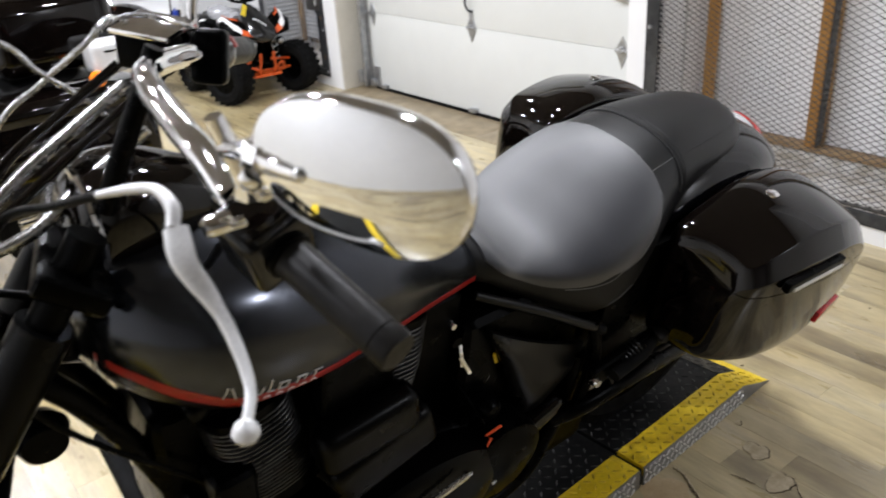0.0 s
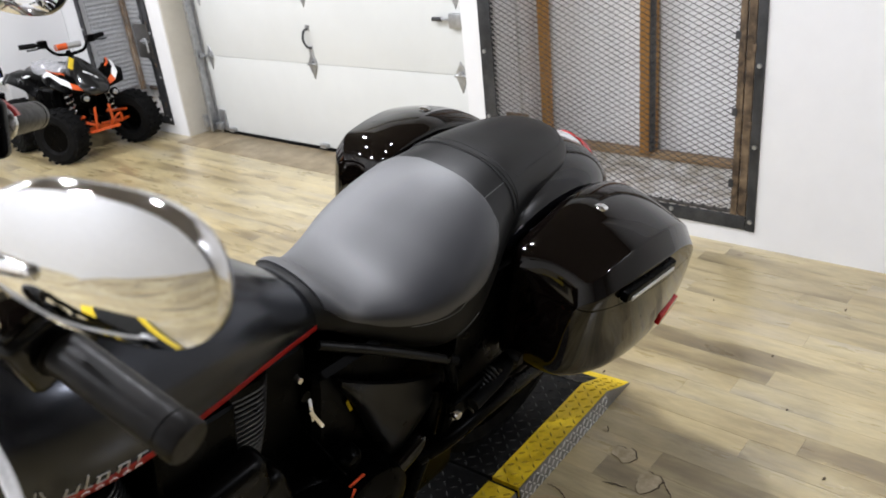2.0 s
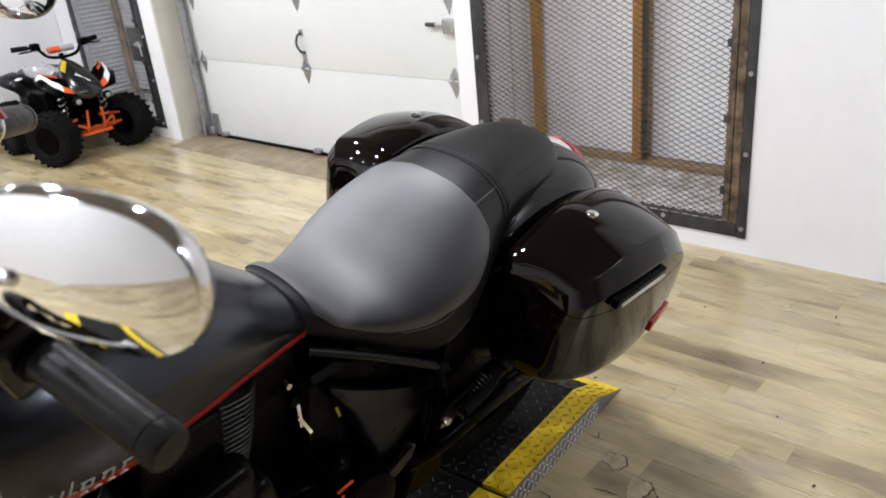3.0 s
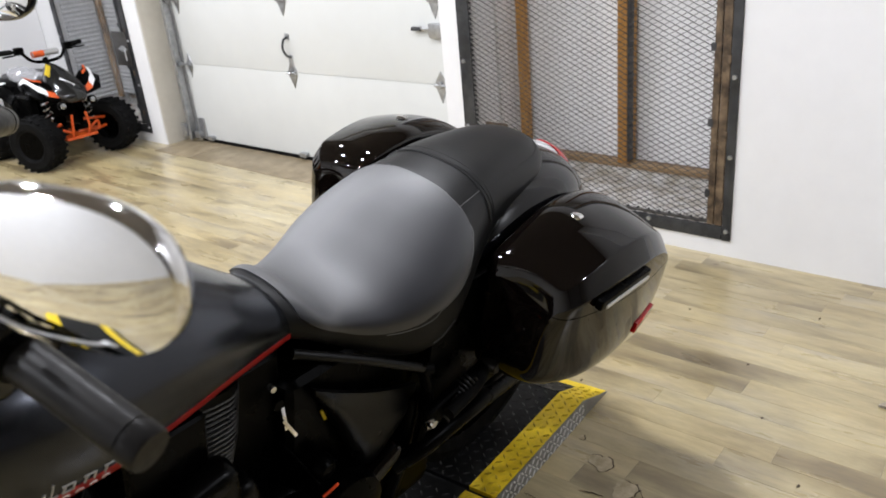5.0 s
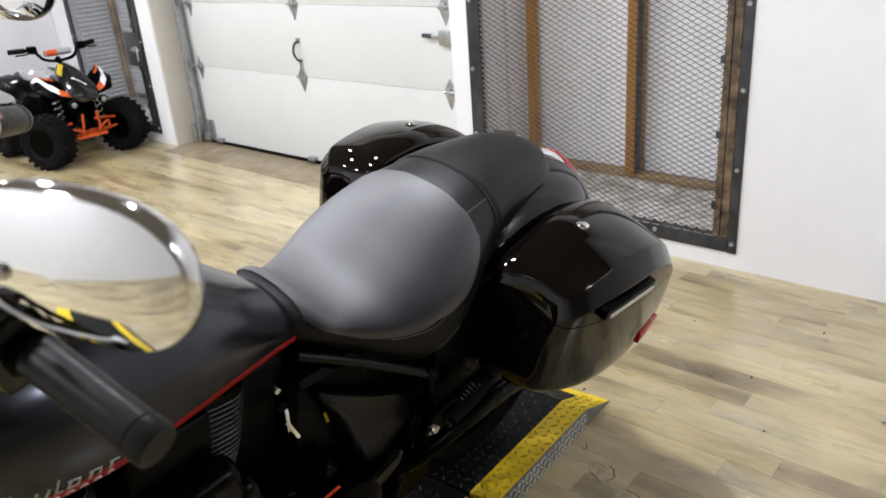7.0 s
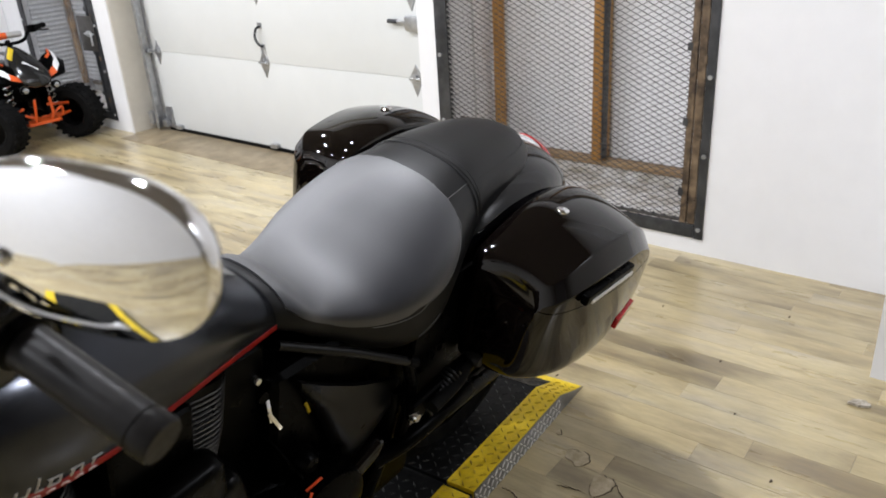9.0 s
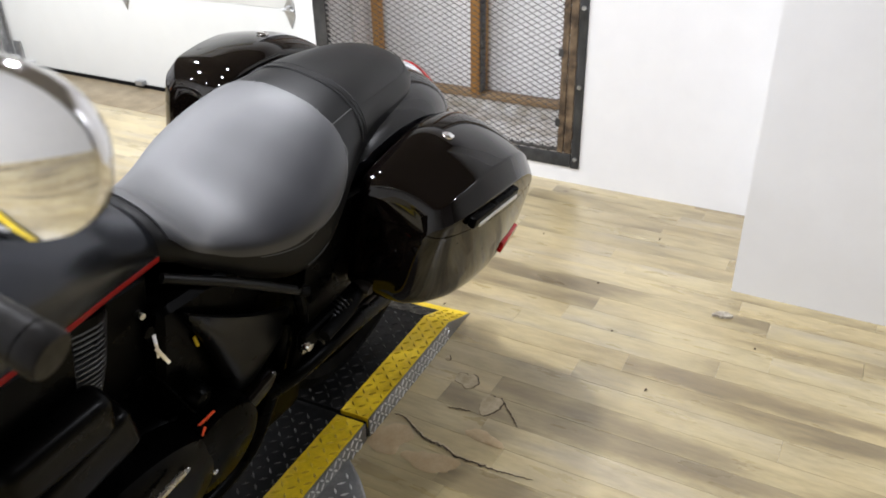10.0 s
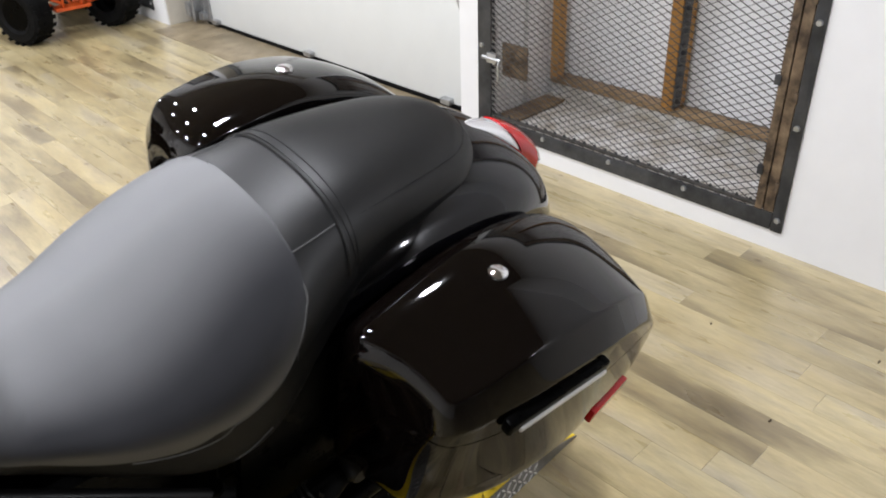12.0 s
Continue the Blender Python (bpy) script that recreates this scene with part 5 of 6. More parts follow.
part("arm_nut", moved(lathe([(0.007, -0.007), (0.0115, -0.007), (0.0115, 0.007), (0.007, 0.007)], 6, "y"), pose(0.144, -0.408, 1.334, -12, 0, 8)), CHROME, arm, "chrome hexagon nut")
part("arm_bracket", moved(box((-0.006, -0.030, -0.010), (0.006, 0.026, 0.010), 0.004, 2), pose(0.150, -0.400, 1.318, -18, 0, 0)), SWITCH_BLACK, arm, "black mirror bracket")
part("hub_ball", ball((0.157, -0.365, 1.293), 0.0125), CHROME, mi)
part("hub_ball", ball((0.150, -0.395, 1.336), 0.0085), CHROME, mi)
part("hub_bolt", moved(lathe([(0.001, -0.010), (0.006, -0.010), (0.0085, -0.006), (0.0085, 0.016)], 14, "x"), Matrix.Translation((0.172, -0.362, 1.272))), CHROME, mi)
part("mirror_post", tube([(0.350, 0.20, 1.17), (0.356, 0.205, 1.21), (0.375, 0.212, 1.27), MIR_R], 0.008, 12, 6), CHROME, bar, "chrome mirror post")
mirror(MIR_R, MIR_AZ, 8, 0, [(0.350, 0.20, 1.165), (0.352, 0.202, 1.18), (0.37, 0.21, 1.25), Vector(MIR_R) + Vector((0.02, 0, -0.02))], GLOSS)

# engine and running gear
engine = part("engine_case", box((0.22, -0.15, 0.17), (0.86, 0.15, 0.46), 0.05, 4), SATIN, bike, "black crankcase")
rings = []
for k, y in ((0.001, -0.222), (0.6, -0.221), (0.85, -0.214), (0.97, -0.20), (1.0, -0.17), (1.0, -0.14)):
    rings.append([(0.50 + 0.23 * k * math.cos(a), y, 0.36 + 0.125 * k * math.sin(a) * (1 + 0.15 * math.cos(a))) for a in np.arange(48) * 2 * math.pi / 48])
part("primary_cover", skin(rings, caps=False), PANEL_BLACK, engine, "black side cover")
part("pulley_cover", lathe([(0.001, -0.215), (0.07, -0.212), (0.098, -0.20), (0.105, -0.17), (0.105, -0.14)], 36, "y", (0.735, 0, 0.36), caps=False), SATIN, engine, "round black pulley cover")
for i in range(7):
    a = 2 * math.pi * i / 7
    part("cover_bolt", bolt((0.50 + 0.19 * math.cos(a), -0.222, 0.36 + 0.10 * math.sin(a)), 0.006, 0.004, "y"), CHROME_DULL, engine)


def cylinder(cx, cz, lean, name):
    """A black block with fine fins whose machined edges shine."""
    m = pose(cx, 0, cz, 0, lean, 0)
    ring = [(0.082 * np.sign(math.cos(a)) * abs(math.cos(a)) ** 0.6, 0.145 * np.sign(math.sin(a)) * abs(math.sin(a)) ** 0.6) for a in np.arange(36) * 2 * math.pi / 36]
    cyl = part(name, moved(skin([[(p * 0.93, q * 0.95, z) for p, q in ring] for z in (-0.12, 0.115)]), m), SATIN, engine, "black finned cylinder")
    for i in range(20):
        z = -0.09 + i * 0.0098
        k = 1.0 - 0.04 * abs(i - 10) / 10
        rows = [[(p * k * f, q * k * f, z + h) for p, q in ring] for f, h in ((0.92, -0.0012), (0.995, -0.0012), (1.0, 0.0), (0.995, 0.0012), (0.92, 0.0012))]
        part("fin", moved(skin(rows, caps=False), m), FIN, cyl)
    part("rocker_cover", moved(box((-0.08, -0.105, 0.115), (0.08, 0.105, 0.15), 0.014, 4), m), PANEL_BLACK, cyl, "black rocker cover")
    return cyl


cylinder(0.272, 0.640, -12, "cylinder")
cylinder(0.492, 0.68, 8, "cylinder")
part("cylinder_shroud", box((0.345, -0.162, 0.60), (0.478, -0.10, 0.80), 0.012, 3), SATIN, engine, "black cylinder shroud")
part("intake_cover", moved(box((-0.085, -0.032, -0.05), (0.098, 0.03, 0.04), 0.03, 5), pose(0.405, -0.178, 0.665, 0, -6, 0)), PANEL_BLACK, engine, "black intake side cover")
part("intake_cover", moved(box((-0.10, -0.032, -0.06), (0.10, 0.03, 0.04), 0.024, 4), pose(0.445, -0.170, 0.585, 0, -16, 0)), PANEL_BLACK, engine, "black lower intake cover")
part("oil_line", tube([(0.33, -0.17, 0.60), (0.36, -0.19, 0.55), (0.40, -0.18, 0.46)], 0.006, 8, 6), SATIN, engine)
part("shift_rod", tube([(0.30, -0.235, 0.40), (0.60, -0.235, 0.46)], 0.006, 8, 0), CHROME_DULL, engine, "bright shift rod")
# dark bulk between engine, seat and rear wheel
part("battery_box", box((0.66, -0.125, 0.30), (0.99, 0.125, 0.70), 0.03, 3), SATIN, bike, "black battery box under the seat")
part("strut_plate", box((0.985, -0.172, 0.44), (1.20, -0.150, 0.74), 0.008), SATIN, bike, "black fender strut plate")
part("strut_plate", box((0.985, 0.150, 0.44), (1.20, 0.172, 0.74), 0.008), SATIN, bike, "black fender strut plate")
part("inner_fender", box((0.96, -0.12, 0.42), (1.14, 0.12, 0.72), 0.03, 3), SATIN, bike, "black inner fender")
part("swing_cover", box((0.86, -0.14, 0.16), (1.08, 0.14, 0.44), 0.03, 3), SATIN, bike, "black lower rear cover")
part("air_box", box((0.12, -0.09, 0.44), (0.68, 0.09, 0.76), 0.03, 3), SATIN, bike, "black air box under the tank")
part("belt_guard", box((0.80, -0.125, 0.27), (1.36, -0.09, 0.36), 0.015, 3), SATIN, bike, "black drive belt guard")
part("frame_neck", tube([(0.045, 0, 0.88), (0.07, 0, 0.93), (0.10, 0, 0.99)], 0.038, 16, 4), SATIN, bike, "black steering neck")
part("radiator_shroud", box((0.17, -0.16, 0.36), (0.24, 0.16, 0.66), 0.02, 3), SATIN, bike, "black radiator shroud")
# frame tubes
frame_ob = part("frame_backbone", tube([(0.02, 0, 0.90), (0.3, 0, 0.78), (0.72, 0, 0.73), (1.0, 0, 0.66), (1.25, 0, 0.62)], 0.03, 14, 6), SATIN, bike, "black steel frame")
for sgn in (-1, 1):
    part("down_tube", tube([(-0.01, sgn * 0.04, 0.915), (0.02, sgn * 0.05, 0.868), (0.055, sgn * 0.05, 0.806), (0.111, sgn * 0.055, 0.676), (0.16, sgn * 0.08, 0.50), (0.19, sgn * 0.13, 0.24), (0.26, sgn * 0.15, 0.15), (0.8, sgn * 0.15, 0.15), (0.93, sgn * 0.15, 0.28), (0.95, sgn * 0.16, 0.52)], 0.018, 12, 8), SATIN, frame_ob)
    part("seat_rail", tube([(0.698, sgn * 0.09, 0.734), (0.82, sgn * 0.146, 0.682), (0.946, sgn * 0.194, 0.614)], 0.0092, 12, 6), RAIL, frame_ob, "satin black seat rail")
    part("rail_knob", tube([(0.938, sgn * 0.191, 0.618), (0.956, sgn * 0.198, 0.609)], 0.011, 14, 0), RUBBER, frame_ob)
    part("swing_arm", tube([(0.90, sgn * 0.17, 0.36), (0.96, sgn * 0.20, 0.395), (1.10, sgn * 0.205, 0.405), (1.36, sgn * 0.17, 0.33)], 0.02, 12, 6), SATIN, frame_ob, "black swing arm")
    part("lower_bar", tube([(1.006, sgn * 0.165, 0.350), (1.300, sgn * 0.178, 0.395)], 0.0075, 10, 0), RAIL, frame_ob)
    # passenger peg bracket with its bolt
    br = part("peg_bracket", moved(box((-0.11, -0.012, -0.022), (0.10, 0.012, 0.03), 0.012, 3), pose(1.045, sgn * 0.210, 0.500, 0, -6, 0)), SATIN, frame_ob, "black passenger peg bracket")
    part("bracket_bolt", lathe([(0.001, -0.006), (0.009, -0.006), (0.011, 0.0), (0.011, 0.01)], 14, "y", (0.945, sgn * 0.224, 0.49)) if sgn < 0 else lathe([(0.011, -0.01), (0.011, 0.0), (0.009, 0.006), (0.001, 0.006)], 14, "y", (0.945, sgn * 0.224, 0.49)), CHROME, br, "bright bolt head")
    part("bracket_plate", moved(box((-0.016, -0.004, -0.017), (0.018, 0.004, 0.014), 0.003), pose(0.952, sgn * 0.217, 0.487, 0, 10, 0)), CHROME_DULL, br)
    part("footpeg", tube([(1.13, sgn * 0.215, 0.522), (1.07, sgn * 0.232, 0.512), (0.98, sgn * 0.236, 0.500)], 0.014, 14, 5), RUBBER, br, "folded rubber passenger peg")
    p0, p1 = np.array((0.982, sgn * 0.216, 0.470)), np.array((1.072, sgn * 0.216, 0.532))
    ax = (p1 - p0) / np.linalg.norm(p1 - p0)
    e1 = np.cross(ax, (0, 1, 0))
    coil = [p0 + (p1 - p0) * k / 120 + 0.0165 * (math.cos(k * 0.62) * e1 + math.sin(k * 0.62) * np.array((0, 1, 0))) for k in range(121)]
    part("shock_spring", tube(coil, 0.0030, 6, 0), RAIL, br, "black coil spring of the rear shock")
    part("peg_pivot", lathe([(0.014, -0.02), (0.018, -0.012), (0.018, 0.012), (0.014, 0.02)], 16, "y", (1.135, sgn * 0.222, 0.530)), RAIL, br)
    # broad bowed panel below the rail, with a round boss and a slotted bulge
    rings = []
    for q in np.linspace(0, 1, 20):
        x = 0.697 + 0.278 * q
        zt = 0.690 - 0.162 * q - 0.010 * math.sin(q * math.pi)
        zb = min(zt - 0.012, lerp(x, (0.697, 0.737, 0.78, 0.817, 0.86, 0.917, 0.975), (0.670, 0.600, 0.490, 0.415, 0.405, 0.445, 0.505)))
        ring = []
        for d in (0, 1):
            row = [(x, sgn * (0.150 + 0.026 * math.sin(q * math.pi) ** 0.5 * math.sin(math.pi * (0.08 + 0.84 * k)) - 0.012 * d), zb + (zt - zb) * k) for k in np.linspace(0, 1, 12)]
            ring += row if d == 0 else row[::-1]
        rings.append(ring)
    sc = part("side_cover", skin(rings), COVER_BLACK, bike, "satin black side cover", sharp=50)
    part("cover_boss", lathe([(0.001, -0.012), (0.016, -0.010), (0.024, 0.0), (0.026, 0.02)], 24, "y", (0.71, sgn * 0.165, 0.50), caps=False) if sgn < 0 else lathe([(0.026, -0.02), (0.024, 0.0), (0.016, 0.010), (0.001, 0.012)], 24, "y", (0.71, sgn * 0.165, 0.50), caps=False), SATIN, sc)
    part("cover_bulge", moved(box((-0.055, -0.016, -0.020), (0.055, 0.016, 0.022), 0.015, 4), pose(0.86, sgn * 0.172, 0.395, 0, -20, 0)), GLOSS, sc, "rounded side cover bulge")
    part("frame_post", tube([(0.938, sgn * 0.185, 0.63), (0.965, sgn * 0.190, 0.52), (0.955, sgn * 0.185, 0.40)], 0.013, 10, 4), SATIN, frame_ob)
    part("front_peg", tube([(0.14, sgn * 0.16, 0.27), (0.14, sgn * 0.36, 0.29)], 0.02, 14, 0), RUBBER, frame_ob, "rubber rider peg")
part("radiator", box((0.145, -0.12, 0.32), (0.175, 0.12, 0.60), 0.012, 3), SATIN, bike, "black radiator")
part("horn", lathe([(0.001, -0.03), (0.03, -0.028), (0.04, 0.0), (0.03, 0.02)], 24, "y", (0.0, 0.0, 0.74)), SATIN, bike, "round black horn")
part("side_stand", tube([(0.36, -0.15, 0.17), (0.42, -0.26, 0.09), (0.47, -0.345, 0.004 + 0.345 * math.tan(radians(14)) * -0.0 - 0.075)], 0.012, 10, 4), SATIN, bike, "black side stand")
part("exhaust_pipe", tube([(0.25, 0.15, 0.62), (0.22, 0.22, 0.4), (0.45, 0.25, 0.22), (0.9, 0.26, 0.23), (1.6, 0.27, 0.26)], 0.04, 16, 8, taper=[0.022, 0.022, 0.03, 0.045, 0.045]), CHROME, bike, "chrome exhaust")
# ignition lock, key, ring and a cable tag
lock = part("ignition_lock", lathe([(0.006, -0.010), (0.008, -0.006), (0.008, 0.03)], 20, "y", (0.647, -0.092, 0.692)), CHROME, bike, "chrome ignition lock")
part("key", moved(box((-0.0038, -0.001, -0.050), (0.0038, 0.001, -0.010), 0.0008), pose(0.645, -0.122, 0.680, -25, 8, 0)), CHROME, lock, "bright key")
part("key_ring", lathe([(0.0095, -0.001), (0.0105, -0.001), (0.0105, 0.001), (0.0095, 0.001)], 20, "y", (0.645, -0.116, 0.668)), SATIN, lock)
part("key", moved(box((-0.0034, -0.001, -0.042), (0.0034, 0.001, 0.0), 0.0008), pose(0.636, -0.138, 0.655, -20, -24, 0)), CHROME, lock, "bright spare key")
part("tag_cord", tube([(0.66, -0.10, 0.56), (0.675, -0.14, 0.52), (0.69, -0.172, 0.48)], 0.003, 8, 5), SATIN, bike, "black cord")
bm = box((-0.006, -0.002, -0.018), (0.008, 0.002, 0.018), 0.002)
tag = part("cable_tag", moved(bm, pose(0.70, -0.19, 0.472, 30, 50, 20)), ORANGE_TAG, bike, "bright orange plastic tag")
part("tag_loop", tube([(0.69, -0.195, 0.462), (0.68, -0.20, 0.455), (0.684, -0.196, 0.447), (0.695, -0.193, 0.456)], 0.002, 6, 4), ORANGE_TAG, tag)
part("warning_tag", moved(box((-0.003, -0.002, -0.015), (0.003, 0.002, 0.015), 0.001), pose(0.733, -0.132, 0.597, 0, -20, 0)), YELLOW_TAG, bike, "narrow yellow tag")


# ---------------------------------------------------------------- the quad by the far cage
def quad():
    th = thing("quad_bike", "small black and orange quad bike with knobbly tyres", "quad bike", m=pose(2.45, 5.32, 0))
    # own axes: y to its rear, front wheels at y = 0

    def tyre(x, y, r, w, turn=0.0):
        spin = pose(x, y, 0, 0, 0, turn) @ pose(-x, -y, 0)
        prof = [(r * 0.52, -w * 0.40), (r * 0.62, -w * 0.5), (r * 0.85, -w * 0.5), (r * 0.97, -w * 0.38), (r, 0), (r * 0.97, w * 0.38), (r * 0.85, w * 0.5), (r * 0.62, w * 0.5), (r * 0.52, w * 0.40)]
        t = part("tyre", moved(lathe(prof, 36, "x", (x, y, r), caps=False), spin), RUBBER, th, "knobbly black tyre")
        knobs = None
        for i in range(22):
            for j, s in enumerate((-0.36, 0.0, 0.36)):
                a = 2 * math.pi * (i + 0.5 * (j % 2)) / 22
                k = box((-w * 0.14, -0.012, -0.006), (w * 0.14, 0.010, 0.0035), 0.0)
                rr = r * (1.0 if j == 1 else 0.975)
                knobs = join(knobs, moved(k, pose(x + s * w, y, r) @ Matrix.Rotation(a, 4, "X") @ pose(0, 0, rr)))
        ob = part("tyre_tread", moved(knobs, spin), RUBBER, t, smooth=False)
        ob["kind"] = "stuff"
        side = -1 if x < 0 else 1
        part("rim", moved(lathe([(r * 0.52, side * w * 0.40), (r * 0.50, side * w * 0.22), (r * 0.3, side * w * 0.12), (0.02, side * w * 0.2)] if side > 0 else [(0.02, -w * 0.2), (r * 0.3, -w * 0.12), (r * 0.50, -w * 0.22), (r * 0.52, -w * 0.40)], 28, "x", (x, y, r)), spin), SATIN, t, "dark steel rim")
        return t

    for x in (-0.272, 0.272):
        tyre(x, 0.0, 0.185, 0.145, 24.0)
        tyre(x * 0.95, 0.66, 0.19, 0.155)
        # front suspension, orange arms and a coil shock
        part("suspension_arm", tube([(x * 0.25, -0.02, 0.17), (x * 0.85, 0.0, 0.19)], 0.009, 8, 0), ORANGE_PAINT, th, "orange suspension arm")
        part("suspension_arm", tube([(x * 0.25, 0.10, 0.17), (x * 0.85, 0.0, 0.19)], 0.009, 8, 0), ORANGE_PAINT, th, "orange suspension arm")
        part("suspension_arm", tube([(x * 0.3, 0.0, 0.27), (x * 0.85, 0.0, 0.25)], 0.010, 8, 0), ORANGE_PAINT, th, "orange suspension arm")
        turns = [(x * 0.52 + 0.024 * math.cos(a), 0.02 + 0.024 * math.sin(a), 0.24 + 0.0065 * a) for a in np.arange(0, 32, 0.5)]
        part("coil_spring", tube(turns, 0.005, 6, 0), CHROME_DULL, th, "grey coil spring")
        part("shock", tube([(x * 0.62, 0.02, 0.20), (x * 0.42, 0.02, 0.47)], 0.012, 8, 0), SATIN, th)
        # front mudguard: a wing swept up and back from the nose, ending in a fin
        s = 1 if x > 0 else -1

        def wing(u, v, lift=0.0):
            # u from nose to tip, v from lower front edge to upper rear edge
            xx = 0.085 + lerp(u, (0, 0.5, 1), (0.0, 0.125, 0.185)) - 0.035 * v
            yy = lerp(u, (0, 0.5, 1), (-0.135, -0.11, 0.0)) + v * lerp(u, (0, 0.5, 1), (0.10, 0.15, 0.13))
            zz = lerp(u, (0, 0.5, 1), (0.455, 0.475, 0.535)) + lerp(u, (0, 0.4, 0.8, 1), (0.075, 0.125, 0.105, 0.03)) * math.sin(v * 1.57)
            return (s * xx, yy - lift * 0.7, zz + lift * 0.7)

        def sheet(u0, u1, v0, v1, lift, th, n=9):
            us, vv = np.linspace(u0, u1, n), np.linspace(v0, v1, n)
            return skin([[wing(u, v, lift) for v in vv] + [wing(u, v, lift - th) for v in vv[::-1]] for u in us])

        def streak(u0, u1, low, high):
            us = np.linspace(u0, u1, 8)
            rows = []
            for u in us:
                v0, v1 = lerp(u, (u0, u1), low), lerp(u, (u0, u1), high)
                rows.append([wing(u, v, 0.003) for v in np.linspace(v0, v1, 4)] + [wing(u, v, 0.001) for v in np.linspace(v1, v0, 4)])
            return skin(rows)

        g = part("mudguard", sheet(0, 1, 0, 1, 0.0, 0.012), SATIN, th, "black plastic mudguard", sharp=50)
        part("decal", streak(0.30, 0.96, (0.12, 0.62), (0.34, 0.96)), WHITE_PLASTIC, g, "white decal")
        part("decal", streak(0.06, 0.30, (0.06, 0.10), (0.26, 0.34)), ORANGE_PAINT, g, "orange decal")
        part("decal", streak(0.34, 0.80, (0.66, 0.86), (0.78, 0.97)), ORANGE_PAINT, g, "orange decal")
        hl = part("headlight", lathe([(0.001, -0.02), (0.018, -0.015), (0.024, 0.0), (0.02, 0.03)], 18, "y", (s * 0.105, -0.15, 0.415)), LAMP_LENS, th, "round headlight")
        part("headlight_rim", lathe([(0.024, -0.008), (0.030, -0.004), (0.028, 0.02)], 18, "y", (s * 0.105, -0.15, 0.415)), SATIN, hl)
        rings = []
        for yy, zz, w in ((0.36, 0.44, 0.03), (0.45, 0.50, 0.06), (0.62, 0.53, 0.075), (0.78, 0.53, 0.06), (0.86, 0.50, 0.03)):
            rings.append([(s * 0.11, yy, zz + 0.03), (s * (0.16 + w), yy, zz + 0.02), (s * (0.20 + w), yy, zz - 0.03), (s * (0.19 + w), yy, zz - 0.035), (s * (0.15 + w), yy, zz + 0.01), (s * 0.11, yy, zz + 0.02)])
        rear = part("rear_mudguard", skin(rings), SATIN, th, "black rear mudguard", sharp=50)
        part("decal", moved(box((-0.018, -0.030, 0.0), (0.018, 0.030, 0.002)), pose(s * 0.190, 0.50, 0.540, 0, s * 14, 0)), WHITE_PLASTIC, rear, "white label")
        part("decal", moved(box((-0.020, -0.055, 0.0), (0.020, 0.040, 0.003), 0.001), pose(s * 0.185, 0.80, 0.545, -14, s * 14, 0)), WHITE_PLASTIC, rear, "white panel")
    QUAD_GREY = mat("quad_plastic", grey(0.009), 0.14, 0, 0.5)
    # nose cowl: a beak that climbs to the bars
    NOSE = [(-0.185, 0.025, 0.475, 0.44), (-0.16, 0.075, 0.505, 0.42), (-0.09, 0.115, 0.56, 0.42), (-0.02, 0.118, 0.61, 0.43), (0.06, 0.095, 0.655, 0.46), (0.12, 0.06, 0.67, 0.52), (0.15, 0.03, 0.655, 0.56)]
    nose = part("nose_cowl", skin([[(p[0], y, p[1]) for p in oval(w, zt, zb, (zt + zb) / 2, 28, 1.7, 2.4)] for y, w, zt, zb in spline(NOSE, 4)]), QUAD_GREY, th, "dark grey glossy nose cowl")
    rings = []
    for k in np.linspace(0, 1, 8):
        y = -0.06 - 0.07 * k
        row = lerp(y, [n[0] for n in NOSE], [n[2] for n in NOSE])
        rings.append([(-0.055 + 0.05 * k, y, row - 0.012 - 0.01 * (1 - k)), (-0.03 + 0.055 * k, y, row + 0.002), (-0.03 + 0.055 * k, y, row - 0.003), (-0.055 + 0.05 * k, y, row - 0.017 - 0.01 * (1 - k))])
    part("decal", skin(rings), WHITE_PLASTIC, nose, "white decal")
    part("hang_tag", box((-0.018, -0.003, -0.045), (0.018, 0.0, 0.045), 0.002), YELLOW_TAG, th, "yellow hang tag").matrix_basis = pose(-0.085, -0.03, 0.64, -30, 38, 0)
    # body, seat in its clear wrap, frame
    part("body", box((-0.12, 0.15, 0.28), (0.12, 0.80, 0.46), 0.05, 3), SATIN, th)
    for sx in (-1, 1):
        part("side_panel", box((sx * 0.16 - 0.035, 0.16, 0.19), (sx * 0.16 + 0.035, 0.46, 0.47), 0.03, 3), SATIN, th, "black side panel")
    part("seat", skin([[(p[0], y, p[1]) for p in oval(w, zt, zb, (zt + zb) / 2, 24, 2.8, 2.8)] for y, w, zt, zb in ((0.20, 0.05, 0.53, 0.45), (0.26, 0.08, 0.545, 0.45), (0.45, 0.105, 0.55, 0.45), (0.66, 0.11, 0.57, 0.46), (0.78, 0.08, 0.57, 0.49))]), VINYL, th, "black seat")
    # clear wrap: a loose crumpled hood over the seat front
    rw = random.Random(3)
    rings = []
    for y, w, zt, zb in spline(((0.30, 0.04, 0.56, 0.51), (0.38, 0.075, 0.58, 0.50), (0.48, 0.09, 0.59, 0.50), (0.58, 0.095, 0.60, 0.50), (0.68, 0.07, 0.605, 0.52)), 4):
        rings.append([(p[0] * rw.uniform(0.95, 1.09), y, p[1] + rw.uniform(-0.008, 0.012)) for p in oval(w, zt, zb, (zt + zb) / 2, 26, 2.4, 2.8)])
    part("seat_wrap", skin(rings), WRAP, th, "crinkled clear plastic wrap", sharp=15)
    part("rear_frame", box((-0.10, 0.3, 0.18), (0.10, 0.72, 0.28), 0.03), SATIN, th)
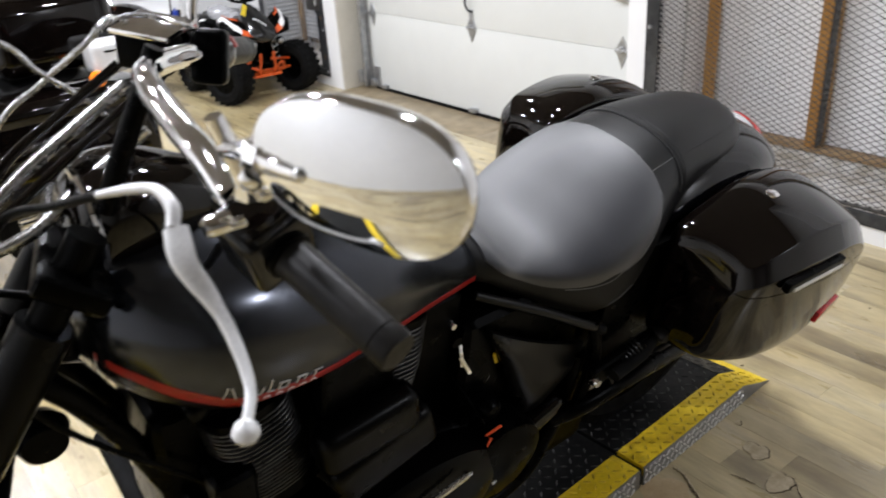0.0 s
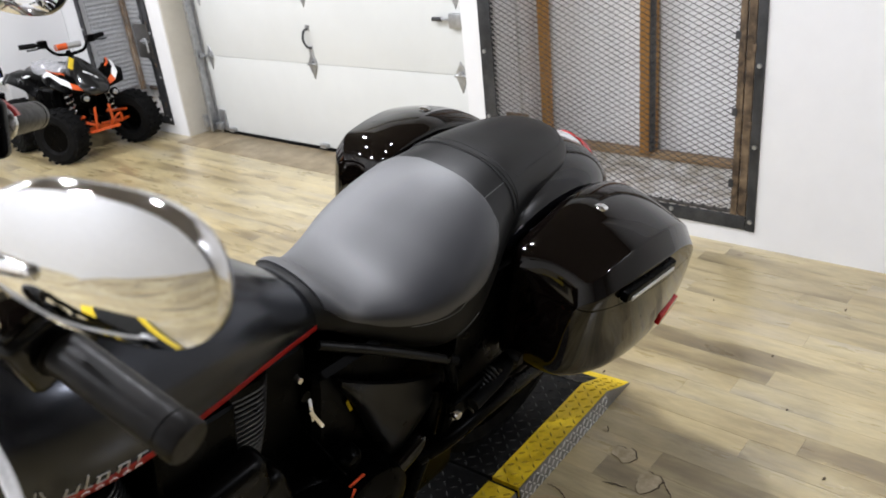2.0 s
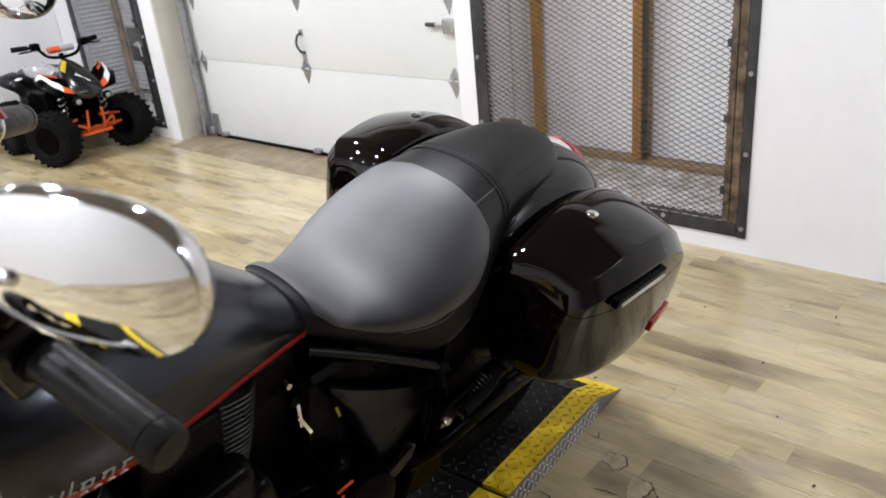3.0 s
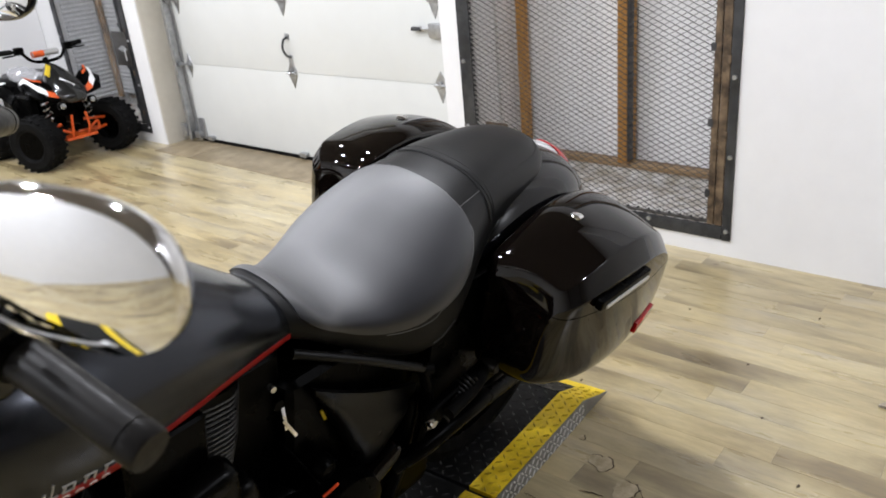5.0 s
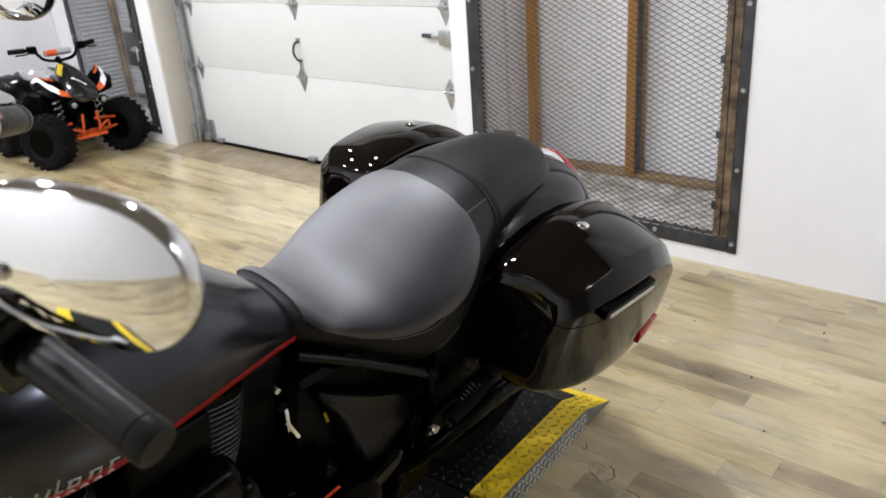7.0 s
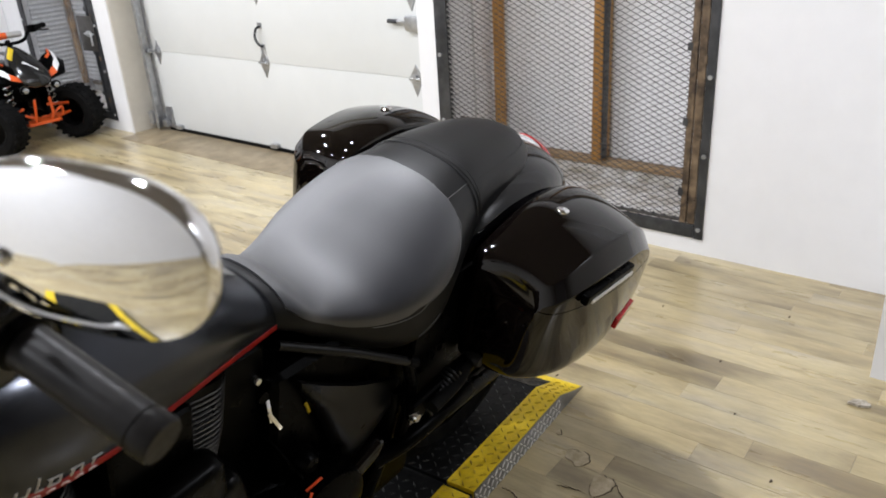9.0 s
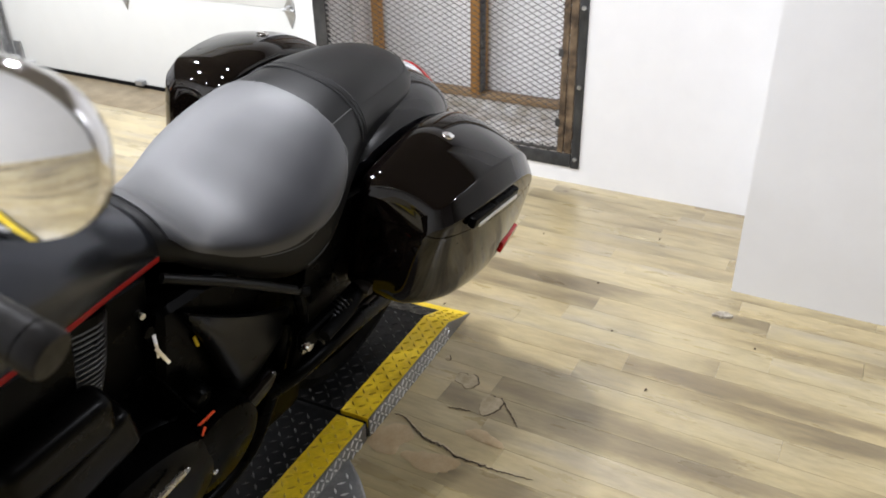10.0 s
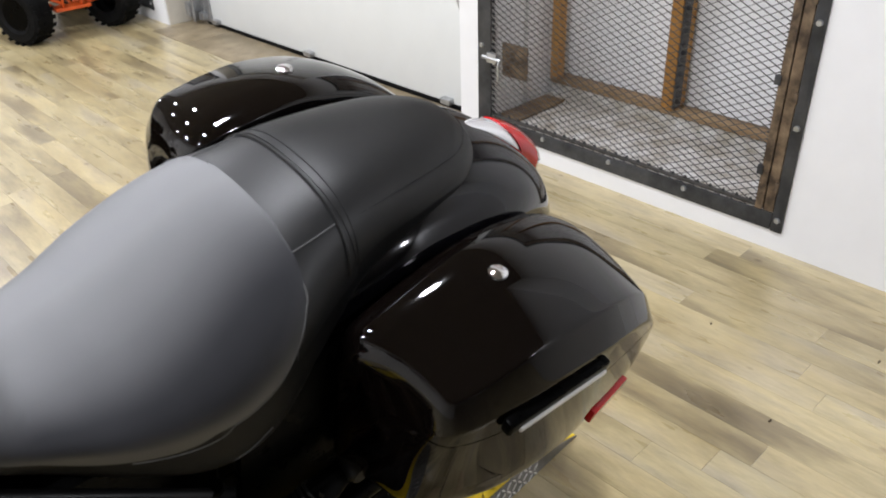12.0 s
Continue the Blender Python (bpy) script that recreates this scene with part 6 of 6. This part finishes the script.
    for sx in (-1, 1):
        part("frame_bar", tube([(sx * 0.05, -0.12, 0.34), (sx * 0.06, -0.10, 0.22), (sx * 0.05, -0.02, 0.16), (sx * 0.07, 0.25, 0.17)], 0.009, 8, 4), ORANGE_PAINT, th, "orange frame bar")
        part("frame_bar", tube([(sx * 0.055, -0.09, 0.21), (sx * 0.14, -0.07, 0.25), (sx * 0.15, -0.05, 0.19)], 0.009, 8, 4), ORANGE_PAINT, th, "orange frame bar")
    part("skid_plate", box((-0.11, -0.10, 0.165), (0.11, 0.02, 0.185), 0.006), ORANGE_PAINT, th, "orange skid plate")
    # handlebar
    part("steering_post", tube([(0, 0.10, 0.60), (0, 0.15, 0.70)], 0.018, 10, 0), SATIN, th)
    hb = part("handlebar", tube([(-0.28, 0.19, 0.775), (-0.165, 0.14, 0.768), (-0.10, 0.12, 0.700), (0.0, 0.13, 0.68), (0.10, 0.12, 0.695), (0.165, 0.15, 0.760), (0.265, 0.20, 0.760)], 0.011, 10, 5), SATIN, th, "black handlebar")
    part("bar_pad", tube([(-0.09, 0.118, 0.738), (0.085, 0.122, 0.736)], 0.021, 14, 0), BADGE, hb, "grey foam bar pad")
    part("pad_band", tube([(-0.09, 0.118, 0.738), (-0.015, 0.120, 0.737)], 0.0222, 14, 0), ORANGE_PAINT, hb, "orange pad panel")
    for s in (-1, 1):
        z = 0.775 if s < 0 else 0.757
        part("grip", tube([(s * 0.20, 0.158, z), (s * 0.295, 0.197, z + 0.002)], 0.017, 12, 0), RUBBER, hb)
        part("brake_lever", tube([(s * 0.17, 0.09, z - 0.005), (s * 0.22, 0.08, z - 0.015), (s * 0.28, 0.12, z - 0.02)], 0.006, 8, 4), SATIN, hb)
        part("switch_box", box((s * 0.165 - 0.025, 0.10, z - 0.025), (s * 0.165 + 0.025, 0.16, z + 0.025), 0.008), SATIN, hb)
    return th


quad()


# ---------------------------------------------------------------- motorcycles parked beyond
def parked_bike(m, label, tank_mat, group="motorcycles parked in a row", bags=False):
    """A plainer cruiser; own axes: x to its rear, z up, wheels on z = 0."""
    th = thing("parked_motorcycle", label, "motorcycle", group, m)
    for cx, r, w in ((-0.72, 0.32, 0.11), (0.80, 0.31, 0.16)):
        k = w / 2
        t = part("tyre", lathe([(r - 0.08, -k * 0.8), (r - 0.04, -k), (r, -k * 0.3), (r, k * 0.3), (r - 0.04, k), (r - 0.08, k * 0.8)], 40, "y", (cx, 0, r), caps=False), RUBBER, th)
        part("rim", lathe([(r - 0.08, -k * 0.75), (r - 0.10, 0), (r - 0.08, k * 0.75)], 40, "y", (cx, 0, r), caps=False), CHROME_DULL, t)
        for i in range(9):
            a = 2 * math.pi * i / 9
            part("spoke", tube([(cx, 0, r), (cx + (r - 0.09) * math.cos(a), 0, r + (r - 0.09) * math.sin(a))], 0.009, 6, 0), CHROME_DULL, t)
        rings = []
        for a in np.linspace(15, 165, 18):
            rr = r + 0.05
            rings.append([(cx + (rr - d) * math.cos(radians(a)), y, r + (rr - d) * math.sin(radians(a))) for y, d in ((-k - 0.03, 0.07), (-k, 0.01), (0, 0), (k, 0.01), (k + 0.03, 0.07), (k + 0.02, 0.075), (0, 0.008), (-k - 0.02, 0.075))])
        part("fender", skin(rings), tank_mat, th)
    body = Loft([(-0.32, 0.06, 0.92, 0.78, 0.85, 2.2, 2.2), (-0.25, 0.13, 0.98, 0.74, 0.86, 2.2, 2.2), (-0.05, 0.17, 0.98, 0.72, 0.85, 2.2, 2.2), (0.15, 0.12, 0.88, 0.72, 0.80, 2.2, 2.2), (0.24, 0.07, 0.80, 0.72, 0.76, 2.2, 2.2)])
    part("fuel_tank", body.mesh(32), tank_mat, th)
    st = Loft([(0.20, 0.08, 0.78, 0.68, 0.73, 2.2, 2.2), (0.35, 0.17, 0.75, 0.64, 0.70, 2.4, 2.2), (0.52, 0.18, 0.80, 0.66, 0.73, 2.4, 2.2), (0.65, 0.14, 0.86, 0.72, 0.79, 2.4, 2.2), (0.90, 0.12, 0.86, 0.74, 0.80, 2.4, 2.2), (0.98, 0.04, 0.82, 0.76, 0.79, 2.2, 2.2)])
    part("seat", st.mesh(32), VINYL, th)
    part("engine", box((-0.28, -0.17, 0.18), (0.34, 0.17, 0.48), 0.06, 3), SATIN, th)
    for x, a in ((-0.13, -22), (0.12, 20)):
        for i in range(7):
            part("fin", moved(box((-0.09, -0.10, -0.006), (0.09, 0.10, 0.006), 0.003), pose(x, 0, 0.46, 0, a, 0) @ pose(0, 0, 0.035 * i)), CHROME_DULL, th)
    for s in (-1, 1):
        part("fork_leg", tube([(-0.74, s * 0.10, 0.30), (-0.36, s * 0.10, 1.0)], 0.026, 12, 0), CHROME, th)
        part("grip", tube([(-0.12, s * 0.34, 1.08), (-0.04, s * 0.46, 1.06)], 0.018, 12, 0), RUBBER, th)
        sig = part("turn_signal", lathe([(0.012, 0.04), (0.03, 0.02), (0.032, -0.02)], 16, "x", (-0.45, s * 0.24, 0.86)), ORANGE_LENS, th, "orange turn signal")
        part("signal_stem", tube([(-0.43, s * 0.21, 0.86), (-0.42, s * 0.10, 0.87)], 0.008, 8, 0), CHROME, sig)
        part("mirror", lathe([(0.001, -0.012), (0.04, -0.010), (0.055, 0.0), (0.05, 0.006)], 24, "x", (-0.12, s * 0.42, 1.28)), CHROME, th)
        part("mirror_stem", tube([(-0.15, s * 0.30, 1.10), (-0.12, s * 0.36, 1.22), (-0.12, s * 0.42, 1.27)], 0.006, 8, 4), CHROME, th)
    part("handlebar", tube([(-0.04, -0.46, 1.06), (-0.20, -0.26, 1.10), (-0.28, -0.10, 1.02), (-0.28, 0.10, 1.02), (-0.20, 0.26, 1.10), (-0.04, 0.46, 1.06)], 0.0127, 12, 6), CHROME, th)
    part("headlight", lathe([(0.001, 0.09), (0.07, 0.06), (0.09, 0.0), (0.085, -0.03), (0.001, -0.04)], 28, "x", (-0.50, 0, 0.86), caps=False), CHROME, th)
    part("exhaust", tube([(-0.2, 0.17, 0.55), (-0.18, 0.20, 0.3), (0.2, 0.21, 0.22), (1.1, 0.21, 0.24)], 0.04, 14, 6), CHROME, th)
    if bags:
        for s in (-1, 1):
            lo, hi = sorted((s * 0.17, s * 0.40))
            bg = part("saddlebag", box((0.45, lo, 0.42), (1.08, hi, 0.80), 0.06, 4), GLOSS, th, "gloss black hard bag")
            part("bag_lid", box((0.44, lo - 0.004, 0.72), (1.085, hi + 0.004, 0.82), 0.05, 4), GLOSS, bg)
            sig = part("turn_signal", lathe([(0.001, -0.025), (0.024, -0.02), (0.03, 0.0), (0.012, 0.05)], 16, "y", (0.895, s * 0.38, 0.845)), ORANGE_LENS, th, "orange rear turn signal")
            part("signal_stem", tube([(0.89, s * 0.35, 0.845), (0.80, s * 0.22, 0.82)], 0.009, 8, 0), CHROME, sig)
        case = part("tail_case", box((0.90, -0.36, 0.850), (1.075, -0.245, 0.965), 0.028, 4), ALLOY_WHITE, th, "silver case beside the trunk")
        part("slot", box((0.945, -0.3625, 0.925), (0.985, -0.359, 0.932), 0.001), SATIN, case)
        part("trunk", box((0.62, -0.24, 0.86), (1.06, 0.24, 1.13), 0.07, 4), GLOSS, th, "gloss black rear trunk")
        part("trunk_rail", tube([(0.65, -0.2, 1.13), (0.7, -0.2, 1.16), (1.02, -0.2, 1.15), (1.03, 0.2, 1.15), (0.7, 0.2, 1.16), (0.65, 0.2, 1.13)], 0.009, 8, 4), CHROME, th, "chrome trunk rail")
    part("side_stand", tube([(-0.05, -0.15, 0.18), (0.0, -0.26, 0.0)], 0.012, 8, 0), SATIN, th)
    return th


for px, py, yaw, lab, tm in BIKES:
    parked_bike(pose(px, py, 0, 0, 0, yaw), lab, tm, bags="touring" in lab)

# low white cabinet beyond the mesh door, with a black bin on its face
cab = thing("low_cabinet", "low white cabinet with a tall end panel along the wall", "cabinet")
part("body", box((2.40, 6.56, 0.0), (2.936, 8.46, 0.408), 0.004), WHITE_PLASTIC, cab)
part("top", box((2.372, 6.54, 0.408), (2.936, 8.47, 0.434), 0.004), WHITE_PLASTIC, cab, "white overhanging top")
part("end_panel", box((2.368, 6.490, 0.0), (2.936, 6.538, 2.05), 0.003), WHITE_PLASTIC, cab, "tall white end panel")
part("plinth_line", box((2.396, 6.57, 0.012), (2.3995, 8.45, 0.024)), SATIN, cab, "dark line above the floor")
bin_ = thing("wall_bin", "black plastic bin hung on a white cabinet face", "bin", m=pose(2.398, 6.96, 0.075))
rings = []
for z, d, w in ((0.0, 0.085, 0.19), (0.02, 0.090, 0.20), (0.22, 0.115, 0.235), (0.245, 0.125, 0.245), (0.25, 0.122, 0.242)):
    rings.append([(0.0, -w, z), (-d + 0.02, -w, z), (-d, -w + 0.02, z), (-d, w - 0.02, z), (-d + 0.02, w, z), (0.0, w, z)])
part("body", skin(rings), SATIN, bin_)
part("contents", box((-0.10, -0.20, 0.25), (-0.012, 0.20, 0.262), 0.005), WRAP_PAPER, bin_, "pale papers in the bin")
st = thing("display_stand", "small black display stand on a low white cabinet", "display stand", m=pose(2.45, 6.86, 0.434, 0, 0, -52) @ Matrix.Scale(0.68, 4))
part("panel", moved(box((-0.10, -0.01, 0.0), (0.10, 0.01, 0.34), 0.006), pose(0, 0, 0.005, -14, 0, 0)), SATIN, st)
part("face", moved(box((-0.07, -0.016, 0.10), (0.07, -0.011, 0.30), 0.001), pose(0, 0, 0.005, -14, 0, 0)), WHITE_PLASTIC, st, "pale display face")
part("base", box((-0.07, -0.12, 0.0), (0.07, 0.05, 0.02), 0.005), SATIN, st)
part("bottle", lathe([(0.03, 0.0), (0.034, 0.01), (0.034, 0.08), (0.012, 0.10), (0.012, 0.12)], 18, "z", (0.04, -0.09, 0.02)), BLUE_PLASTIC, st, "blue bottle")

# ---------------------------------------------------------------- small things on the floor


def blob(cx, cy, r, seed, h):
    rnd = random.Random(seed)
    ph = [rnd.uniform(0, 6.28) for _ in range(4)]
    ring = []
    for a in np.arange(28) * 2 * math.pi / 28:
        k = 1 + 0.18 * math.sin(2 * a + ph[0]) + 0.12 * math.sin(3 * a + ph[1]) + 0.07 * math.sin(5 * a + ph[2]) + 0.05 * math.sin(9 * a + ph[3])
        ring.append((k * math.cos(a) * r[0], k * math.sin(a) * r[1]))
    return skin([[(cx + p, cy + q, 0.0012) for p, q in ring], [(cx + p * 0.97, cy + q * 0.97, h) for p, q in ring], [(cx + p * 0.3, cy + q * 0.3, h * 1.05) for p, q in ring]])


leaf = blob(0, 0, (0.030, 0.014), 5, 0.009)
solid("scrap_paper", leaf, WRAP_PAPER, "crumpled pale scrap lying on the floor", "litter", m=pose(2.185, 0.14, 0.0, 0, 0, -62))

# chipped places in the floor beside the ramp, each a pale patch with a dark ragged rim
for k, (cx, cy, r, turn) in enumerate(((1.533, 0.703, (0.034, 0.030), 20), (1.468, 0.600, (0.036, 0.034), -10), (1.60, 0.80, (0.011, 0.008), 0))):
    ch = thing("floor_chip", "pale worn chip with a dark rim in the plank floor", "floor chip", "chips in the floor", pose(cx, cy, 0.0, 0, 0, turn))
    part("rim", blob(0.0010, -0.0012, (r[0] * 1.03, r[1] * 1.04), 20 + k, 0.0018), CHIP_EDGE, ch)
    part("filling", blob(-0.0012, 0.0010, (r[0], r[1]), 20 + k, 0.0030), STONE, ch)
# places where the print of the planks is scuffed away
for k, (cx, cy, r) in enumerate(((1.235, 0.775, (0.050, 0.062)), (1.208, 0.640, (0.034, 0.070)), (1.345, 0.560, (0.022, 0.050)))):
    solid("scuffed_patch", blob(0, 0, r, 60 + k, 0.0016), SCUFF, "tan scuffed patch in the plank floor", "floor scuff", "structure", m=pose(cx, cy, 0.0))


def crack(points, seed, wide):
    """A dark ragged crack with a pale lifted lip along it."""
    cr = random.Random(seed)
    line = spline(points, 10)
    n = len(line)
    rows = [(x + cr.uniform(-0.003, 0.003), y, wide * cr.uniform(0.4, 1.0) * (0.25 + min(1.0, 4 * i / n, 4 * (n - i) / n))) for i, (x, y) in enumerate(line)]
    solid("floor_crack", skin([[(x - w, y, 0.0020), (x + w, y, 0.0020), (x + w, y, 0.0028), (x - w, y, 0.0028)] for x, y, w in rows]), CHIP_EDGE, "thin dark crack across the plank floor", "floor crack", "structure")
    solid("lifted_edge", skin([[(x + w, y, 0.0018), (x + 3.2 * w, y, 0.0018), (x + 3.0 * w, y, 0.0022), (x + w, y, 0.0034)] for x, y, w in rows]), STONE, "pale lifted edge beside a floor crack", "floor crack", "structure")


crack([(1.321, 0.811), (1.316, 0.773), (1.287, 0.722), (1.271, 0.679), (1.268, 0.636), (1.252, 0.588), (1.254, 0.520), (1.256, 0.461), (1.267, 0.393)], 9, 0.0028)
crack([(1.506, 0.585), (1.480, 0.560), (1.450, 0.530), (1.418, 0.498)], 11, 0.0020)
crack([(1.406, 0.697), (1.414, 0.668), (1.418, 0.636)], 13, 0.0016)
for k, (cx, cy) in enumerate(((1.95, 0.42), (2.2, 0.55), (1.72, 0.25), (2.45, 0.85), (1.85, 0.95), (2.6, 0.45), (2.05, 0.02))):
    solid("grit", blob(0, 0, (0.004 + 0.0015 * (k % 3), 0.003), 40 + k, 0.003), CHIP_EDGE, "small dark crumb of grit on the floor", "grit", m=pose(cx, cy, 0.0))

# worn brown boards let into the floor along the garage door
THRESHOLD = worn(mat("threshold_board", (0.35, 0.27, 0.17), 0.42, 0, 0.6), (0.21, 0.165, 0.098), (0.36, 0.285, 0.18), 9, bump_scale=60, world_space=True, fine=0.8)
edge_y = (2.24, 3.35, 4.55, 4.965)
for y0, y1 in zip(edge_y, edge_y[1:]):
    solid("trim_threshold", box((2.80, y0 + 0.001, -0.004), (DOOR_X - 0.008, y1 - 0.001, 0.0022), 0.001), THRESHOLD, "worn brown threshold board flush with the floor", "threshold", "structure")

# ---------------------------------------------------------------- floor of planks
floor = solid("floor", box((-4.4, -9.2, -0.12), (3.5, 8.9, -0.004)), SUBFLOOR, "wood-look vinyl plank floor, scuffed and patched", "floor", "structure", smooth=False)
rnd = random.Random(11)
PW, GAP = 0.088, 0.0001
rest_v, rest_f = [], []


def plank_verts(x0, x1, y0, y1):
    b = 0.00025
    return [(x0, y0, -0.004), (x1, y0, -0.004), (x1, y1, -0.004), (x0, y1, -0.004), (x0 + b, y0 + b, 0.0), (x1 - b, y0 + b, 0.0), (x1 - b, y1 - b, 0.0), (x0 + b, y1 - b, 0.0)]


FACES = [(0, 1, 5, 4), (1, 2, 6, 5), (2, 3, 7, 6), (3, 0, 4, 7), (4, 5, 6, 7)]
LENGTHS = (0.62, 0.78, 0.94, 1.1)
shared = {}
for L_ in LENGTHS:
    me = bpy.data.meshes.new("plank")
    me.from_pydata(plank_verts(0, PW - GAP, 0, L_ - GAP), [], FACES)
    me.materials.append(PLANK)
    shared[L_] = me
count = 0
x = -4.3
while x < 3.4:
    y = -9.1 - rnd.uniform(0, 0.9)
    while y < 8.7:
        ln = rnd.choice(LENGTHS)
        near = 1.15 < x < 3.0 and -1.0 < y < 2.6
        if near and count < 300 and not (x > JOG_X and y + ln < JOG_Y):
            ob = new("plank", shared[ln])
            ob.parent = floor
            ob.location = (x, y, 0)
            count += 1
        else:
            b = len(rest_v)
            rest_v += plank_verts(x, x + PW - GAP, y, y + ln - GAP)
            rest_f += [tuple(b + k for k in f) for f in FACES]
        y += ln
    x += PW
me = bpy.data.meshes.new("planks_beyond")
me.from_pydata(rest_v, [], rest_f)
me.materials.append(PLANK)
ob = new("planks_beyond", me)
ob.parent = floor
ob["kind"] = "stuff"
